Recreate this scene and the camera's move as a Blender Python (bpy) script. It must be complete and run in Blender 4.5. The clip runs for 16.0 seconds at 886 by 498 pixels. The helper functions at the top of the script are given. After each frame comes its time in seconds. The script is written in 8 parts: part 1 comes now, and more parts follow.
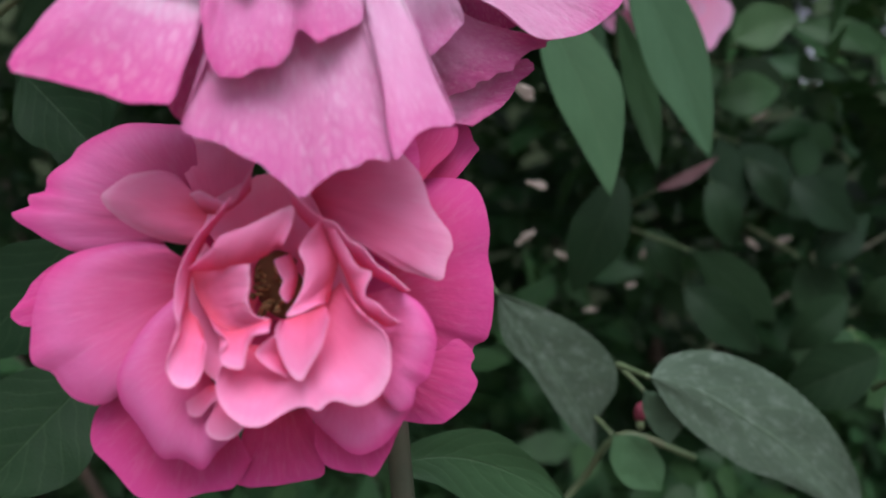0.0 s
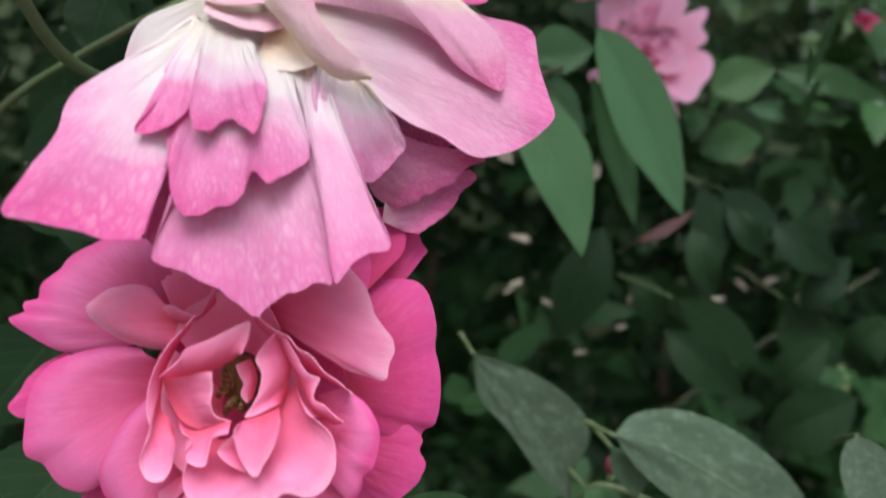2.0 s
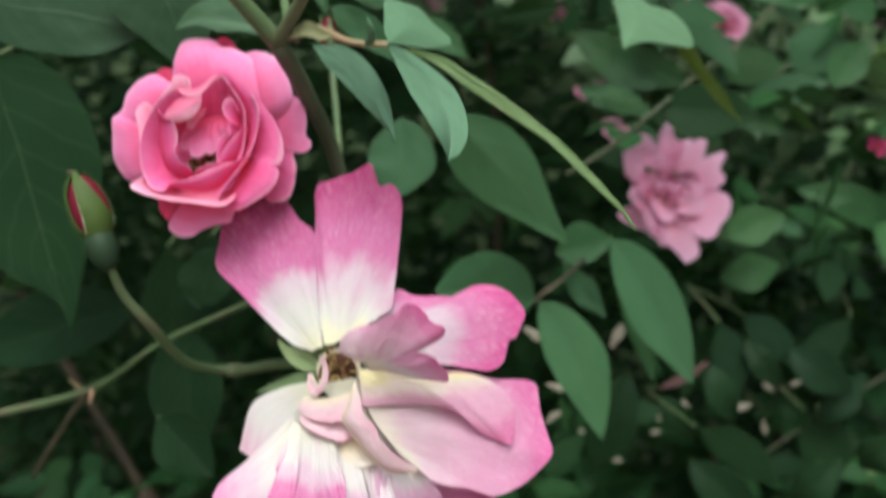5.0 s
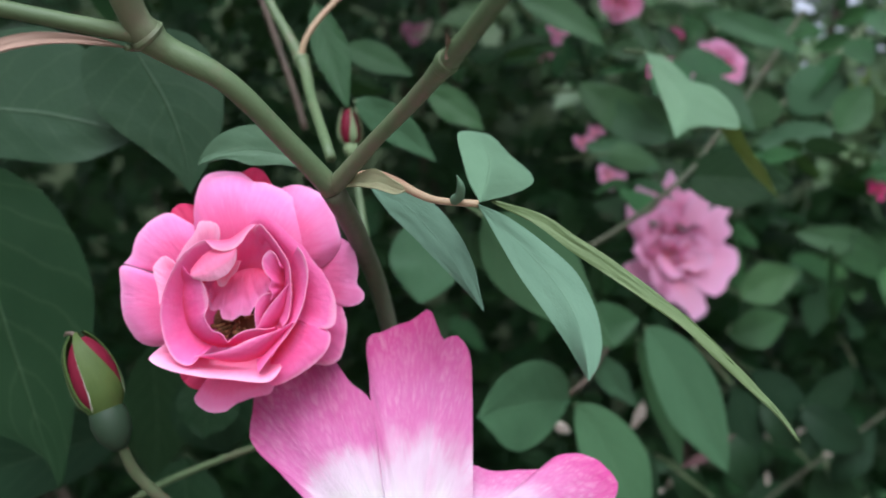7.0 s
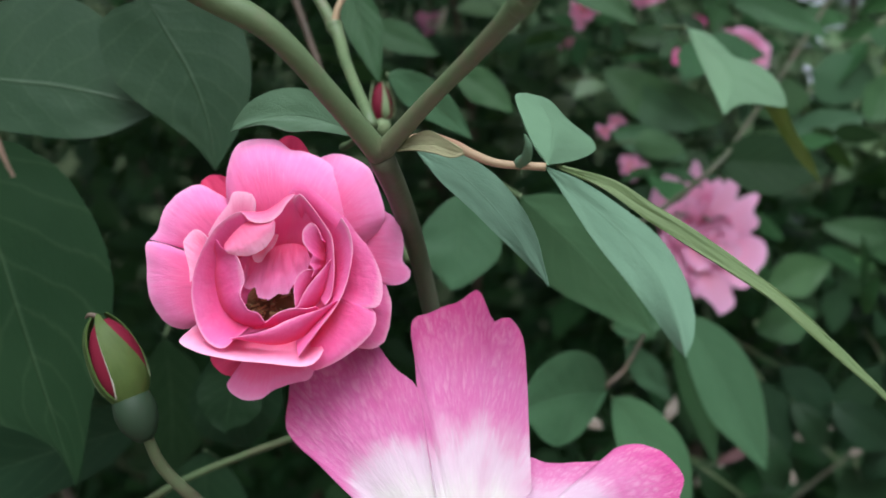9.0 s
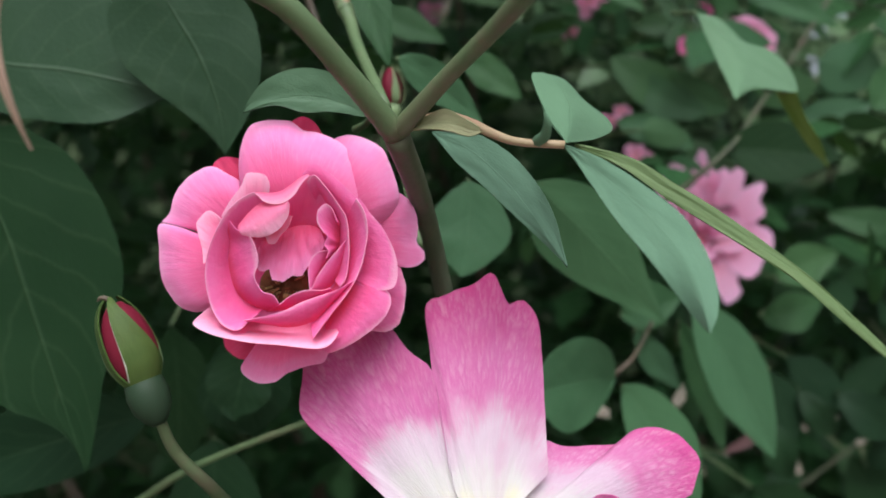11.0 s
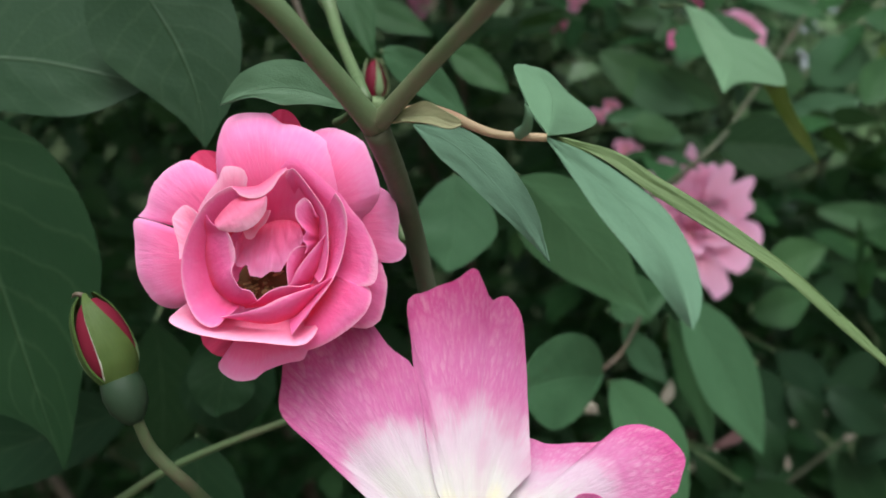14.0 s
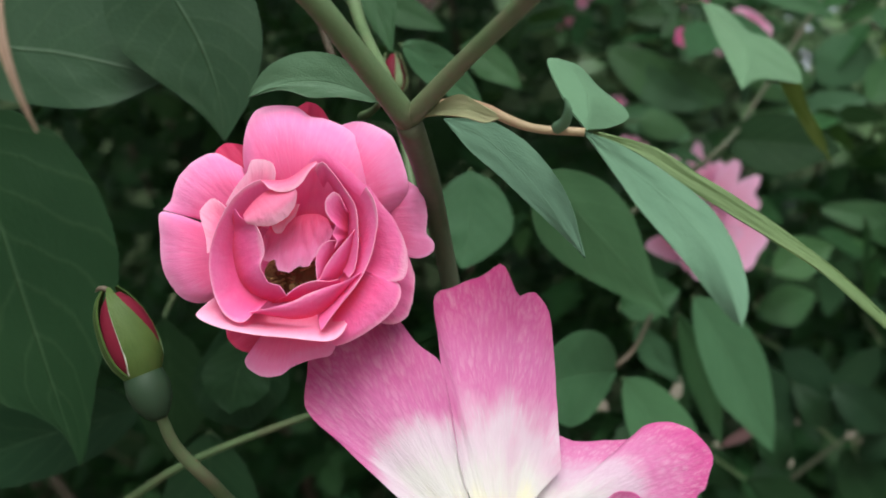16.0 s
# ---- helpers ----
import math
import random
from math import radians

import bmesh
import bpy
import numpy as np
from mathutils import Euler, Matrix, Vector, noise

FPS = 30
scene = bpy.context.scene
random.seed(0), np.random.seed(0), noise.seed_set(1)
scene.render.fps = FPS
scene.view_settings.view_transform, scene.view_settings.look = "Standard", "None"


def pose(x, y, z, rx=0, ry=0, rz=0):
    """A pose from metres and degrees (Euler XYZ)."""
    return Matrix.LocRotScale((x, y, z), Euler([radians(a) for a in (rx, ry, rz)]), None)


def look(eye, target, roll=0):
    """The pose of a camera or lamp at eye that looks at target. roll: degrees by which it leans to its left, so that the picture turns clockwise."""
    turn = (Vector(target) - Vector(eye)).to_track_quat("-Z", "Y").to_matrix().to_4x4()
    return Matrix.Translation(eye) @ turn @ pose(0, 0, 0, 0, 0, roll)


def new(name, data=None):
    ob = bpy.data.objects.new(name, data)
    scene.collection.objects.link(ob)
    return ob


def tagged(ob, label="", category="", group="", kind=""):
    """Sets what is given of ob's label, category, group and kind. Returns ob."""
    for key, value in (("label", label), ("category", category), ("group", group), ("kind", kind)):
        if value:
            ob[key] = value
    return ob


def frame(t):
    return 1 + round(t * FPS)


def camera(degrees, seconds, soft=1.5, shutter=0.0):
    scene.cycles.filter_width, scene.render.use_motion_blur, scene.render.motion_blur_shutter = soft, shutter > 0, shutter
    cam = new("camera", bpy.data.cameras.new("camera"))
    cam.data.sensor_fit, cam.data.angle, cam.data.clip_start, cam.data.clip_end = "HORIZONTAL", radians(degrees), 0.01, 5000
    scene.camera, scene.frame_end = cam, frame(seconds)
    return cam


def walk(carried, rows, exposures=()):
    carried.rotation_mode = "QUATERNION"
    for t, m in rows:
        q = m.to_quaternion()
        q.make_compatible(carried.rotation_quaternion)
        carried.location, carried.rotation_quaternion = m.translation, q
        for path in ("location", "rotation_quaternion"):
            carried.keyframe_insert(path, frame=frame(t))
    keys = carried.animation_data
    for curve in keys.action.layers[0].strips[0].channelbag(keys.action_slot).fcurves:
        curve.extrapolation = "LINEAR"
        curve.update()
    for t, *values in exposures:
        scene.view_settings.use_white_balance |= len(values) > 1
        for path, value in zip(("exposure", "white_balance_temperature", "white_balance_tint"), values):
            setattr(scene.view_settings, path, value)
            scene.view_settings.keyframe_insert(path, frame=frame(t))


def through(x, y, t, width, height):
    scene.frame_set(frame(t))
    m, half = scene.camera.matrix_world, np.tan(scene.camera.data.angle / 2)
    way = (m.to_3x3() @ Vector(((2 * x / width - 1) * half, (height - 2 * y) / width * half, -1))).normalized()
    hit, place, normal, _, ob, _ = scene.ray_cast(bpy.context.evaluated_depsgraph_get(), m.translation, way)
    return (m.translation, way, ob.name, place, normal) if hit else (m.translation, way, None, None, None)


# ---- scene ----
cam = camera(56.0, 16.0, soft=1.6, shutter=0.5)
# a small lens close to its subject: the far leaves go soft
cam.data.dof.use_dof = True
cam.data.dof.focus_distance = 0.130
cam.data.dof.aperture_fstop = 18.0
# seconds, eye in metres, turn in degrees
ROWS = [
    (0.0, -0.0, 0.0, 1.2, 90.0, -0.0, 0.0),
    (0.5, 0.0032, -0.0031, 1.202, 90.39, -0.01, 0.03),
    (1.0, 0.0065, -0.0085, 1.2046, 90.94, 0.21, 0.55),
    (1.5, 0.0089, -0.0117, 1.2071, 91.2, 0.21, 0.75),
    (2.0, 0.0101, -0.0132, 1.2113, 91.48, 0.54, 1.04),
    (2.5, 0.0108, -0.0197, 1.2231, 92.41, 1.17, 1.83),
    (3.0, 0.0078, -0.0258, 1.2348, 92.77, 1.37, 2.53),
    (3.5, 0.0096, -0.025, 1.2444, 93.05, 1.82, 3.04),
    (4.0, 0.0155, -0.0359, 1.2526, 93.56, 1.99, 3.32),
    (4.5, 0.0195, -0.0458, 1.2592, 93.27, 2.04, 4.33),
    (5.0, 0.0202, -0.0634, 1.2768, 91.19, 2.03, 5.28),
    (5.2, 0.0201, -0.0628, 1.2889, 90.73, 2.52, 5.19),
    (7.3, -0.0087, -0.0365, 1.3119, 90.49, 3.4, 0.92),
    (7.5, -0.008, -0.037, 1.3102, 91.13, 3.56, 1.17),
    (8.0, -0.0104, -0.0311, 1.308, 91.04, 3.56, 1.04),
    (8.5, -0.0153, -0.0256, 1.3065, 90.72, 3.32, 1.19),
    (9.0, -0.0171, -0.0259, 1.3074, 90.71, 3.52, 0.99),
    (11.5, -0.02, -0.0236, 1.3048, 90.32, 3.67, 0.96),
    (12.0, -0.0178, -0.0223, 1.3046, 90.36, 3.7, 0.83),
    (12.5, -0.0212, -0.0235, 1.307, 90.03, 3.72, 0.46),
    (13.0, -0.0211, -0.0239, 1.3076, 90.0, 3.75, 0.35),
    (13.5, -0.0203, -0.0217, 1.3055, 90.07, 3.76, 0.46),
    (14.0, -0.0181, -0.0223, 1.3052, 89.99, 3.68, 0.44),
    (14.5, -0.0168, -0.0229, 1.3038, 90.13, 3.61, 0.25),
    (15.0, -0.0173, -0.0244, 1.3037, 89.99, 3.51, 0.24),
    (15.5, -0.0221, -0.0234, 1.3035, 89.75, 3.71, -0.18),
    (16.0, -0.0242, -0.021, 1.3053, 89.75, 3.39, -0.07),
]
EXPOSURES = [(0.0, 0.03, 6050, 24), (0.5, 0.09, 6050, 24), (1.2, 0.29, 6300, 16), (2.0, 0.32, 6350, 12), (3.0, 0.34, 6400, 6), (4.0, 0.37, 6450, 1), (5.2, 0.41, 6450, -2), (7.3, 0.55, 5800, 17), (9.0, 0.45, 6000, 13), (13.0, 0.41, 6250, 7), (16.0, 0.39, 6400, 3)]
walk(cam, [(t, pose(*p)) for t, *p in ROWS], EXPOSURES)

# ---- light: a soft overcast sky with a weak veiled sun ----
world = bpy.data.worlds.new("world")
scene.world = world
world.use_nodes = True
nt = world.node_tree
nt.nodes.clear()
sky = nt.nodes.new("ShaderNodeTexSky")
sky.sky_type = "NISHITA"
sky.sun_disc = False
sky.sun_elevation = radians(53)
sky.sun_rotation = radians(180)
sky.air_density = 1.0
sky.dust_density = 4.0
bg = nt.nodes.new("ShaderNodeBackground")
bg.inputs["Strength"].default_value = 0.15
wo = nt.nodes.new("ShaderNodeOutputWorld")
veil = nt.nodes.new("ShaderNodeHueSaturation")
veil.inputs["Saturation"].default_value = 0.3
nt.links.new(sky.outputs[0], veil.inputs["Color"])
nt.links.new(veil.outputs[0], bg.inputs["Color"])
nt.links.new(bg.outputs[0], wo.inputs["Surface"])
sun = new("sun", bpy.data.lights.new("sun", "SUN"))
sun.data.energy = 2.8
sun.data.angle = radians(40)
sun.data.color = (1.0, 0.985, 0.96)
sun.matrix_world = look((0.5, -2.5, 4.8), (0, 0.1, 1.25))


# ---- materials ----
class Tree:
    """Short hand for node trees."""

    def __init__(self, name):
        self.mat = bpy.data.materials.new(name)
        self.mat.use_nodes = True
        self.t = self.mat.node_tree
        self.t.nodes.clear()

    def add(self, kind, **values):
        n = self.t.nodes.new("ShaderNode" + kind)
        for key, v in values.items():
            key = key.replace("_", " ")
            if key in n.inputs:
                n.inputs[key].default_value = v
        return n

    def link(self, a, b):
        self.t.links.new(a, b)

    def math(self, op, a, b=0.0, clamp=False):
        n = self.t.nodes.new("ShaderNodeMath")
        n.operation = op
        n.use_clamp = clamp
        for i, v in enumerate((a, b)):
            if isinstance(v, (int, float)):
                n.inputs[i].default_value = v
            else:
                self.link(v, n.inputs[i])
        return n.outputs[0]

    def ramp(self, fac, stops):
        n = self.t.nodes.new("ShaderNodeValToRGB")
        n.color_ramp.interpolation = "EASE"
        el = n.color_ramp.elements
        while len(el) < len(stops):
            el.new(0.5)
        for e, (p, c) in zip(el, stops):
            e.position = p
            e.color = (*c, 1)
        self.link(fac, n.inputs[0])
        return n.outputs[0]

    def mix(self, fac, a, b, kind="MIX"):
        n = self.t.nodes.new("ShaderNodeMix")
        n.data_type = "RGBA"
        n.blend_type = kind
        for i, v in ((0, fac), (6, a), (7, b)):
            if isinstance(v, (int, float)):
                n.inputs[i].default_value = v
            elif isinstance(v, tuple):
                n.inputs[i].default_value = (*v, 1)
            else:
                self.link(v, n.inputs[i])
        return n.outputs[2]

    def noise(self, vec, scale, detail=4.0, rough=0.55):
        n = self.add("TexNoise", Scale=scale, Detail=detail, Roughness=rough)
        self.link(vec, n.inputs["Vector"])
        return n.outputs["Fac"]

    def scaled(self, vec, sx, sy, sz=1.0, off=None):
        n = self.add("Mapping")
        n.inputs["Scale"].default_value = (sx, sy, sz)
        self.link(vec, n.inputs["Vector"])
        if off is not None:
            self.link(off, n.inputs["Location"])
        return n.outputs[0]

    def thin(self, colour, through, amount, rough, height=None, strength=0.3, dist=0.0004, spec=0.4):
        """A thin sheet: a surface that also lets light through."""
        p = self.add("BsdfPrincipled", Roughness=rough)
        p.inputs["Specular IOR Level"].default_value = spec
        self.link(colour, p.inputs["Base Color"])
        tr = self.add("BsdfTranslucent")
        self.link(through, tr.inputs["Color"])
        if height is not None:
            b = self.add("Bump", Strength=strength, Distance=dist)
            self.link(height, b.inputs["Height"])
            self.link(b.outputs[0], p.inputs["Normal"])
        m = self.add("MixShader")
        m.inputs[0].default_value = amount
        self.link(p.outputs[0], m.inputs[1])
        self.link(tr.outputs[0], m.inputs[2])
        o = self.add("OutputMaterial")
        self.link(m.outputs[0], o.inputs["Surface"])
        return self.mat

    def solid(self, colour, rough, height=None, strength=0.3, dist=0.0005, spec=0.4):
        p = self.add("BsdfPrincipled", Roughness=rough)
        p.inputs["Specular IOR Level"].default_value = spec
        self.link(colour, p.inputs["Base Color"])
        if height is not None:
            b = self.add("Bump", Strength=strength, Distance=dist)
            self.link(height, b.inputs["Height"])
            self.link(b.outputs[0], p.inputs["Normal"])
        o = self.add("OutputMaterial")
        self.link(p.outputs[0], o.inputs["Surface"])
        return self.mat


def petal_material(name, stops, deep, vein=0.35, streak=0.12, rim=None, amount=0.45, fibre=(34.0, 5.0), relief=0.22, mottle=0.0):
    """Petal colour from its foot (0) to its rim (1), with fine veins that fan out to the rim and blotches of deeper colour."""
    s = Tree(name)
    uv = s.add("UVMap").outputs[0]
    info = s.add("ObjectInfo")
    sep = s.add("SeparateXYZ")
    s.link(uv, sep.inputs[0])
    shift = s.math("MULTIPLY", info.outputs["Random"], 30.0)
    comb = s.add("CombineXYZ")
    s.link(shift, comb.inputs[0])
    s.link(shift, comb.inputs[2])
    big = s.noise(s.scaled(uv, 3.0, 2.2, 1.0, comb.outputs[0]), 1.0, 3.0)
    fib = s.noise(s.scaled(uv, fibre[0], fibre[1], 1.0, comb.outputs[0]), 1.0, 4.0, 0.65)
    fine = s.noise(s.scaled(uv, 90.0, 24.0, 1.0, comb.outputs[0]), 1.0, 3.0, 0.6)
    v = s.math("ADD", sep.outputs[1], s.math("MULTIPLY", s.math("SUBTRACT", big, 0.5), 0.42))
    v = s.math("ADD", v, s.math("MULTIPLY", s.math("SUBTRACT", fib, 0.5), streak * 2.0))
    col = s.ramp(v, stops)
    pale = s.ramp(v, [(p, tuple(0.5 * a + 0.5 * b for a, b in zip(c, (0.94, 0.84, 0.91)))) for p, c in stops])
    veins = s.math("MULTIPLY", s.math("SUBTRACT", fib, 0.48), 4.0, True)
    col = s.mix(s.math("MULTIPLY", veins, vein), col, pale)
    if mottle:
        # a net of deeper veins with pale flecks between them
        cell = s.add("TexVoronoi", Scale=1.0)
        cell.feature = "DISTANCE_TO_EDGE"
        warp = s.add("VectorMath")
        warp.operation = "ADD"
        s.link(s.scaled(uv, 52.0, 15.0, 1.0, comb.outputs[0]), warp.inputs[0])
        s.link(s.math("MULTIPLY", fib, 2.0), warp.inputs[1])
        s.link(warp.outputs[0], cell.inputs["Vector"])
        fleck = s.math("MULTIPLY", s.math("SUBTRACT", cell.outputs["Distance"], 0.01), 3.0, True)
        patch = s.math("MULTIPLY", s.math("SUBTRACT", s.noise(s.scaled(uv, 9.0, 6.0, 1.0, comb.outputs[0]), 1.0, 3.0), 0.30), 3.6, True)
        col = s.mix(s.math("MULTIPLY", s.math("MULTIPLY", fleck, patch), mottle), col, pale)
    blot = s.math("MULTIPLY", s.math("SUBTRACT", big, 0.5), 3.0, True)
    col = s.mix(s.math("MULTIPLY", blot, 0.5), col, s.mix(0.5, col, deep, "MULTIPLY"))
    # pale petal rim, partly standing in for light through the thin edge
    if rim:
        edge = s.math("MULTIPLY", s.math("SUBTRACT", sep.outputs[1], 0.93), 16.0, True)
        col = s.mix(s.math("MULTIPLY", edge, 0.3), col, rim)
    hsv = s.add("HueSaturation")
    s.link(s.math("ADD", 0.94, s.math("MULTIPLY", info.outputs["Random"], 0.12)), hsv.inputs["Value"])
    s.link(col, hsv.inputs["Color"])
    col = hsv.outputs[0]
    h = s.math("ADD", s.math("MULTIPLY", fib, 1.0), s.math("MULTIPLY", fine, 0.35))
    fold = s.noise(s.scaled(uv, 16.0, 5.0, 1.0, comb.outputs[0]), 1.0, 2.0)
    h = s.math("ADD", h, s.math("ADD", s.math("MULTIPLY", big, 1.5), s.math("MULTIPLY", fold, 1.6)))
    return s.thin(col, col, amount, 0.6, h, relief, 0.0009, 0.2)


def leaf_material(name, dark, light, dust=0.0, island=False, veins=1.0, rough=0.5, amount=0.18, gloss=0.22, spread=0.5):
    """A leaf: midrib along the middle, side veins that slant to the tip, blotched green."""
    s = Tree(name)
    uv = s.add("UVMap").outputs[0]
    sep = s.add("SeparateXYZ")
    s.link(uv, sep.inputs[0])
    rnd = s.add("NewGeometry").outputs["Random Per Island"] if island else s.add("ObjectInfo").outputs["Random"]
    shift = s.math("MULTIPLY", rnd, 40.0)
    comb = s.add("CombineXYZ")
    s.link(shift, comb.inputs[0])
    s.link(shift, comb.inputs[2])
    side = s.math("ABSOLUTE", s.math("SUBTRACT", sep.outputs[0], 0.5))
    wave = s.math("SUBTRACT", s.math("MULTIPLY", sep.outputs[1], 7.0), s.math("MULTIPLY", side, 4.5))
    wig = s.noise(s.scaled(uv, 6.0, 6.0, 1.0, comb.outputs[0]), 1.0, 2.0)
    wave = s.math("ADD", wave, s.math("MULTIPLY", wig, 0.6))
    line = s.math("ABSOLUTE", s.math("SUBTRACT", s.math("FRACT", wave), 0.5))
    vein = s.math("SUBTRACT", 1.0, s.math("MULTIPLY", line, 10.0), True)
    rib = s.math("SUBTRACT", 1.0, s.math("MULTIPLY", side, 60.0), True)
    big = s.noise(s.scaled(uv, 3.0, 4.0, 1.0, comb.outputs[0]), 1.0, 4.0)
    fine = s.noise(s.scaled(uv, 40.0, 60.0, 1.0, comb.outputs[0]), 1.0, 3.0)
    col = s.mix(big, dark, light)
    tone = s.add("HueSaturation")
    s.link(s.math("ADD", 0.72, s.math("MULTIPLY", rnd, spread)), tone.inputs["Value"])
    s.link(s.math("ADD", 0.485, s.math("MULTIPLY", s.math("FRACT", s.math("MULTIPLY", rnd, 7.3)), 0.03)), tone.inputs["Hue"])
    s.link(col, tone.inputs["Color"])
    col = tone.outputs[0]
    pale = s.mix(0.5, col, (0.16, 0.26, 0.13))
    col = s.mix(s.math("MULTIPLY", vein, 0.20 * veins), col, pale)
    col = s.mix(s.math("MULTIPLY", rib, 0.4 * veins), col, pale)
    if dust:
        spots = s.math("MULTIPLY", s.math("SUBTRACT", s.noise(s.scaled(uv, 9.0, 14.0), 1.0, 6.0, 0.7), 0.5), 5.0, True)
        col = s.mix(s.math("MULTIPLY", s.math("ADD", spots, 0.35), dust), col, (0.25, 0.33, 0.27))
    h = s.math("ADD", s.math("MULTIPLY", vein, -0.16 * veins), s.math("MULTIPLY", rib, -min(1.0, 1.5 * veins)))
    h = s.math("ADD", h, s.math("ADD", s.math("MULTIPLY", fine, 0.25), big))
    h = s.math("ADD", h, s.math("MULTIPLY", line, 0.3 * veins))
    return s.thin(col, s.mix(0.4, col, (0.10, 0.20, 0.03)), amount, rough, h, 0.45, 0.0006, gloss)


def bark_material(name, a, b, c):
    """A cane: green skin with brown streaks along it."""
    s = Tree(name)
    co = s.add("TexCoord").outputs["Object"]
    big = s.noise(co, 60.0, 4.0)
    fine = s.noise(co, 700.0, 3.0)
    mid = s.noise(co, 180.0, 4.0, 0.65)
    col = s.ramp(big, [(0.3, a), (0.52, b), (0.72, c)])
    col = s.mix(s.math("MULTIPLY", s.math("SUBTRACT", mid, 0.55), 4.0, True), col, c)
    h = s.math("ADD", fine, mid)
    return s.solid(col, 0.55, h, 0.35, 0.0003)


def rough_material(name, a, b, scale, rough=0.9, bump=0.5, dist=0.01):
    s = Tree(name)
    co = s.add("TexCoord").outputs["Object"]
    big = s.noise(co, scale, 6.0)
    fine = s.noise(co, scale * 22.0, 4.0)
    col = s.mix(s.math("ADD", s.math("MULTIPLY", big, 0.7), s.math("MULTIPLY", fine, 0.3)), a, b)
    return s.solid(col, rough, s.math("ADD", big, s.math("MULTIPLY", fine, 0.4)), bump, dist, 0.2)


PINK_FRESH = petal_material("petal_fresh_pink", [(0.0, (0.86, 0.11, 0.26)), (0.45, (0.87, 0.14, 0.40)), (0.85, (0.89, 0.23, 0.53)), (1.0, (0.93, 0.46, 0.69))], (0.86, 0.12, 0.32), 0.08, 0.05, rim=(0.95, 0.62, 0.76))
PINK_OUTER = petal_material("petal_outer_pink", [(0.0, (0.86, 0.11, 0.28)), (0.5, (0.87, 0.18, 0.42)), (0.8, (0.89, 0.28, 0.57)), (1.0, (0.91, 0.40, 0.68))], (0.88, 0.14, 0.38), 0.14, 0.06, fibre=(60.0, 4.0), rim=(0.95, 0.60, 0.80))
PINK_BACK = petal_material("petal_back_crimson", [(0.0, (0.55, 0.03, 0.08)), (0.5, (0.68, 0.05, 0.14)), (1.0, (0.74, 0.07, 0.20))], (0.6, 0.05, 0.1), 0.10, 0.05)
PALE_FOLD = petal_material("petal_pale_fold", [(0.0, (0.89, 0.18, 0.36)), (0.5, (0.92, 0.30, 0.52)), (1.0, (0.96, 0.56, 0.75))], (0.88, 0.3, 0.48), 0.12, 0.05, rim=(0.96, 0.72, 0.84))
SPENT = petal_material("petal_spent", [(0.0, (0.80, 0.76, 0.58)), (0.16, (0.72, 0.69, 0.67)), (0.33, (0.71, 0.58, 0.66)), (0.52, (0.66, 0.18, 0.43)), (1.0, (0.59, 0.07, 0.27))], (0.64, 0.09, 0.32), 0.34, 0.09, fibre=(80.0, 12.0), relief=0.4, mottle=0.25)
SPENT_LATE = petal_material("petal_spent_late", [(0.0, (0.78, 0.75, 0.68)), (0.28, (0.80, 0.75, 0.76)), (0.46, (0.78, 0.58, 0.71)), (0.64, (0.75, 0.25, 0.52)), (1.0, (0.72, 0.11, 0.39))], (0.72, 0.12, 0.40), 0.2, 0.08, fibre=(80.0, 12.0), relief=0.4, mottle=0.5, amount=0.47)
SPENT_MAUVE = petal_material("petal_spent_mauve", [(0.0, (0.82, 0.76, 0.68)), (0.25, (0.80, 0.60, 0.70)), (0.62, (0.78, 0.39, 0.60)), (1.0, (0.76, 0.18, 0.47))], (0.68, 0.16, 0.38), 0.20, 0.08, fibre=(80.0, 12.0), relief=0.4, mottle=0.45, amount=0.47)
SPENT_RUFFLE = petal_material("petal_spent_ruffle", [(0.0, (0.80, 0.70, 0.56)), (0.4, (0.78, 0.58, 0.64)), (1.0, (0.80, 0.48, 0.60))], (0.74, 0.36, 0.48), 0.2, 0.08, fibre=(80.0, 12.0), relief=0.4, mottle=0.55, amount=0.47)
SPENT_PINK = petal_material("petal_spent_pink", [(0.0, (0.78, 0.56, 0.66)), (0.35, (0.70, 0.27, 0.50)), (1.0, (0.66, 0.12, 0.36))], (0.68, 0.11, 0.36), 0.3, 0.09, fibre=(80.0, 12.0), relief=0.4, mottle=0.55, amount=0.47)
SPENT_WHITE = petal_material("petal_spent_white", [(0.0, (0.72, 0.69, 0.58)), (0.55, (0.74, 0.70, 0.70)), (1.0, (0.78, 0.56, 0.67))], (0.85, 0.5, 0.66), 0.25, 0.10, fibre=(80.0, 12.0), relief=0.4, amount=0.47)
CREAM = petal_material("petal_cream_base", [(0.0, (0.78, 0.71, 0.46)), (0.18, (0.78, 0.68, 0.64)), (0.42, (0.75, 0.42, 0.59)), (1.0, (0.71, 0.16, 0.42))], (0.70, 0.24, 0.44), 0.3, 0.08, fibre=(80.0, 12.0), relief=0.4, mottle=0.5, amount=0.47)
FULL_PINK = petal_material("petal_full_pink", [(0.0, (0.80, 0.13, 0.24)), (0.4, (0.86, 0.22, 0.43)), (0.8, (0.89, 0.33, 0.57)), (1.0, (0.92, 0.48, 0.70))], (0.84, 0.14, 0.34), 0.08, 0.05, fibre=(60.0, 5.0), relief=0.14, rim=(0.94, 0.56, 0.70))
FULL_OUTER = petal_material("petal_full_outer", [(0.0, (0.77, 0.11, 0.27)), (0.4, (0.77, 0.165, 0.39)), (0.75, (0.81, 0.215, 0.50)), (1.0, (0.80, 0.11, 0.40))], (0.80, 0.12, 0.38), 0.14, 0.07, fibre=(60.0, 5.0), relief=0.16)
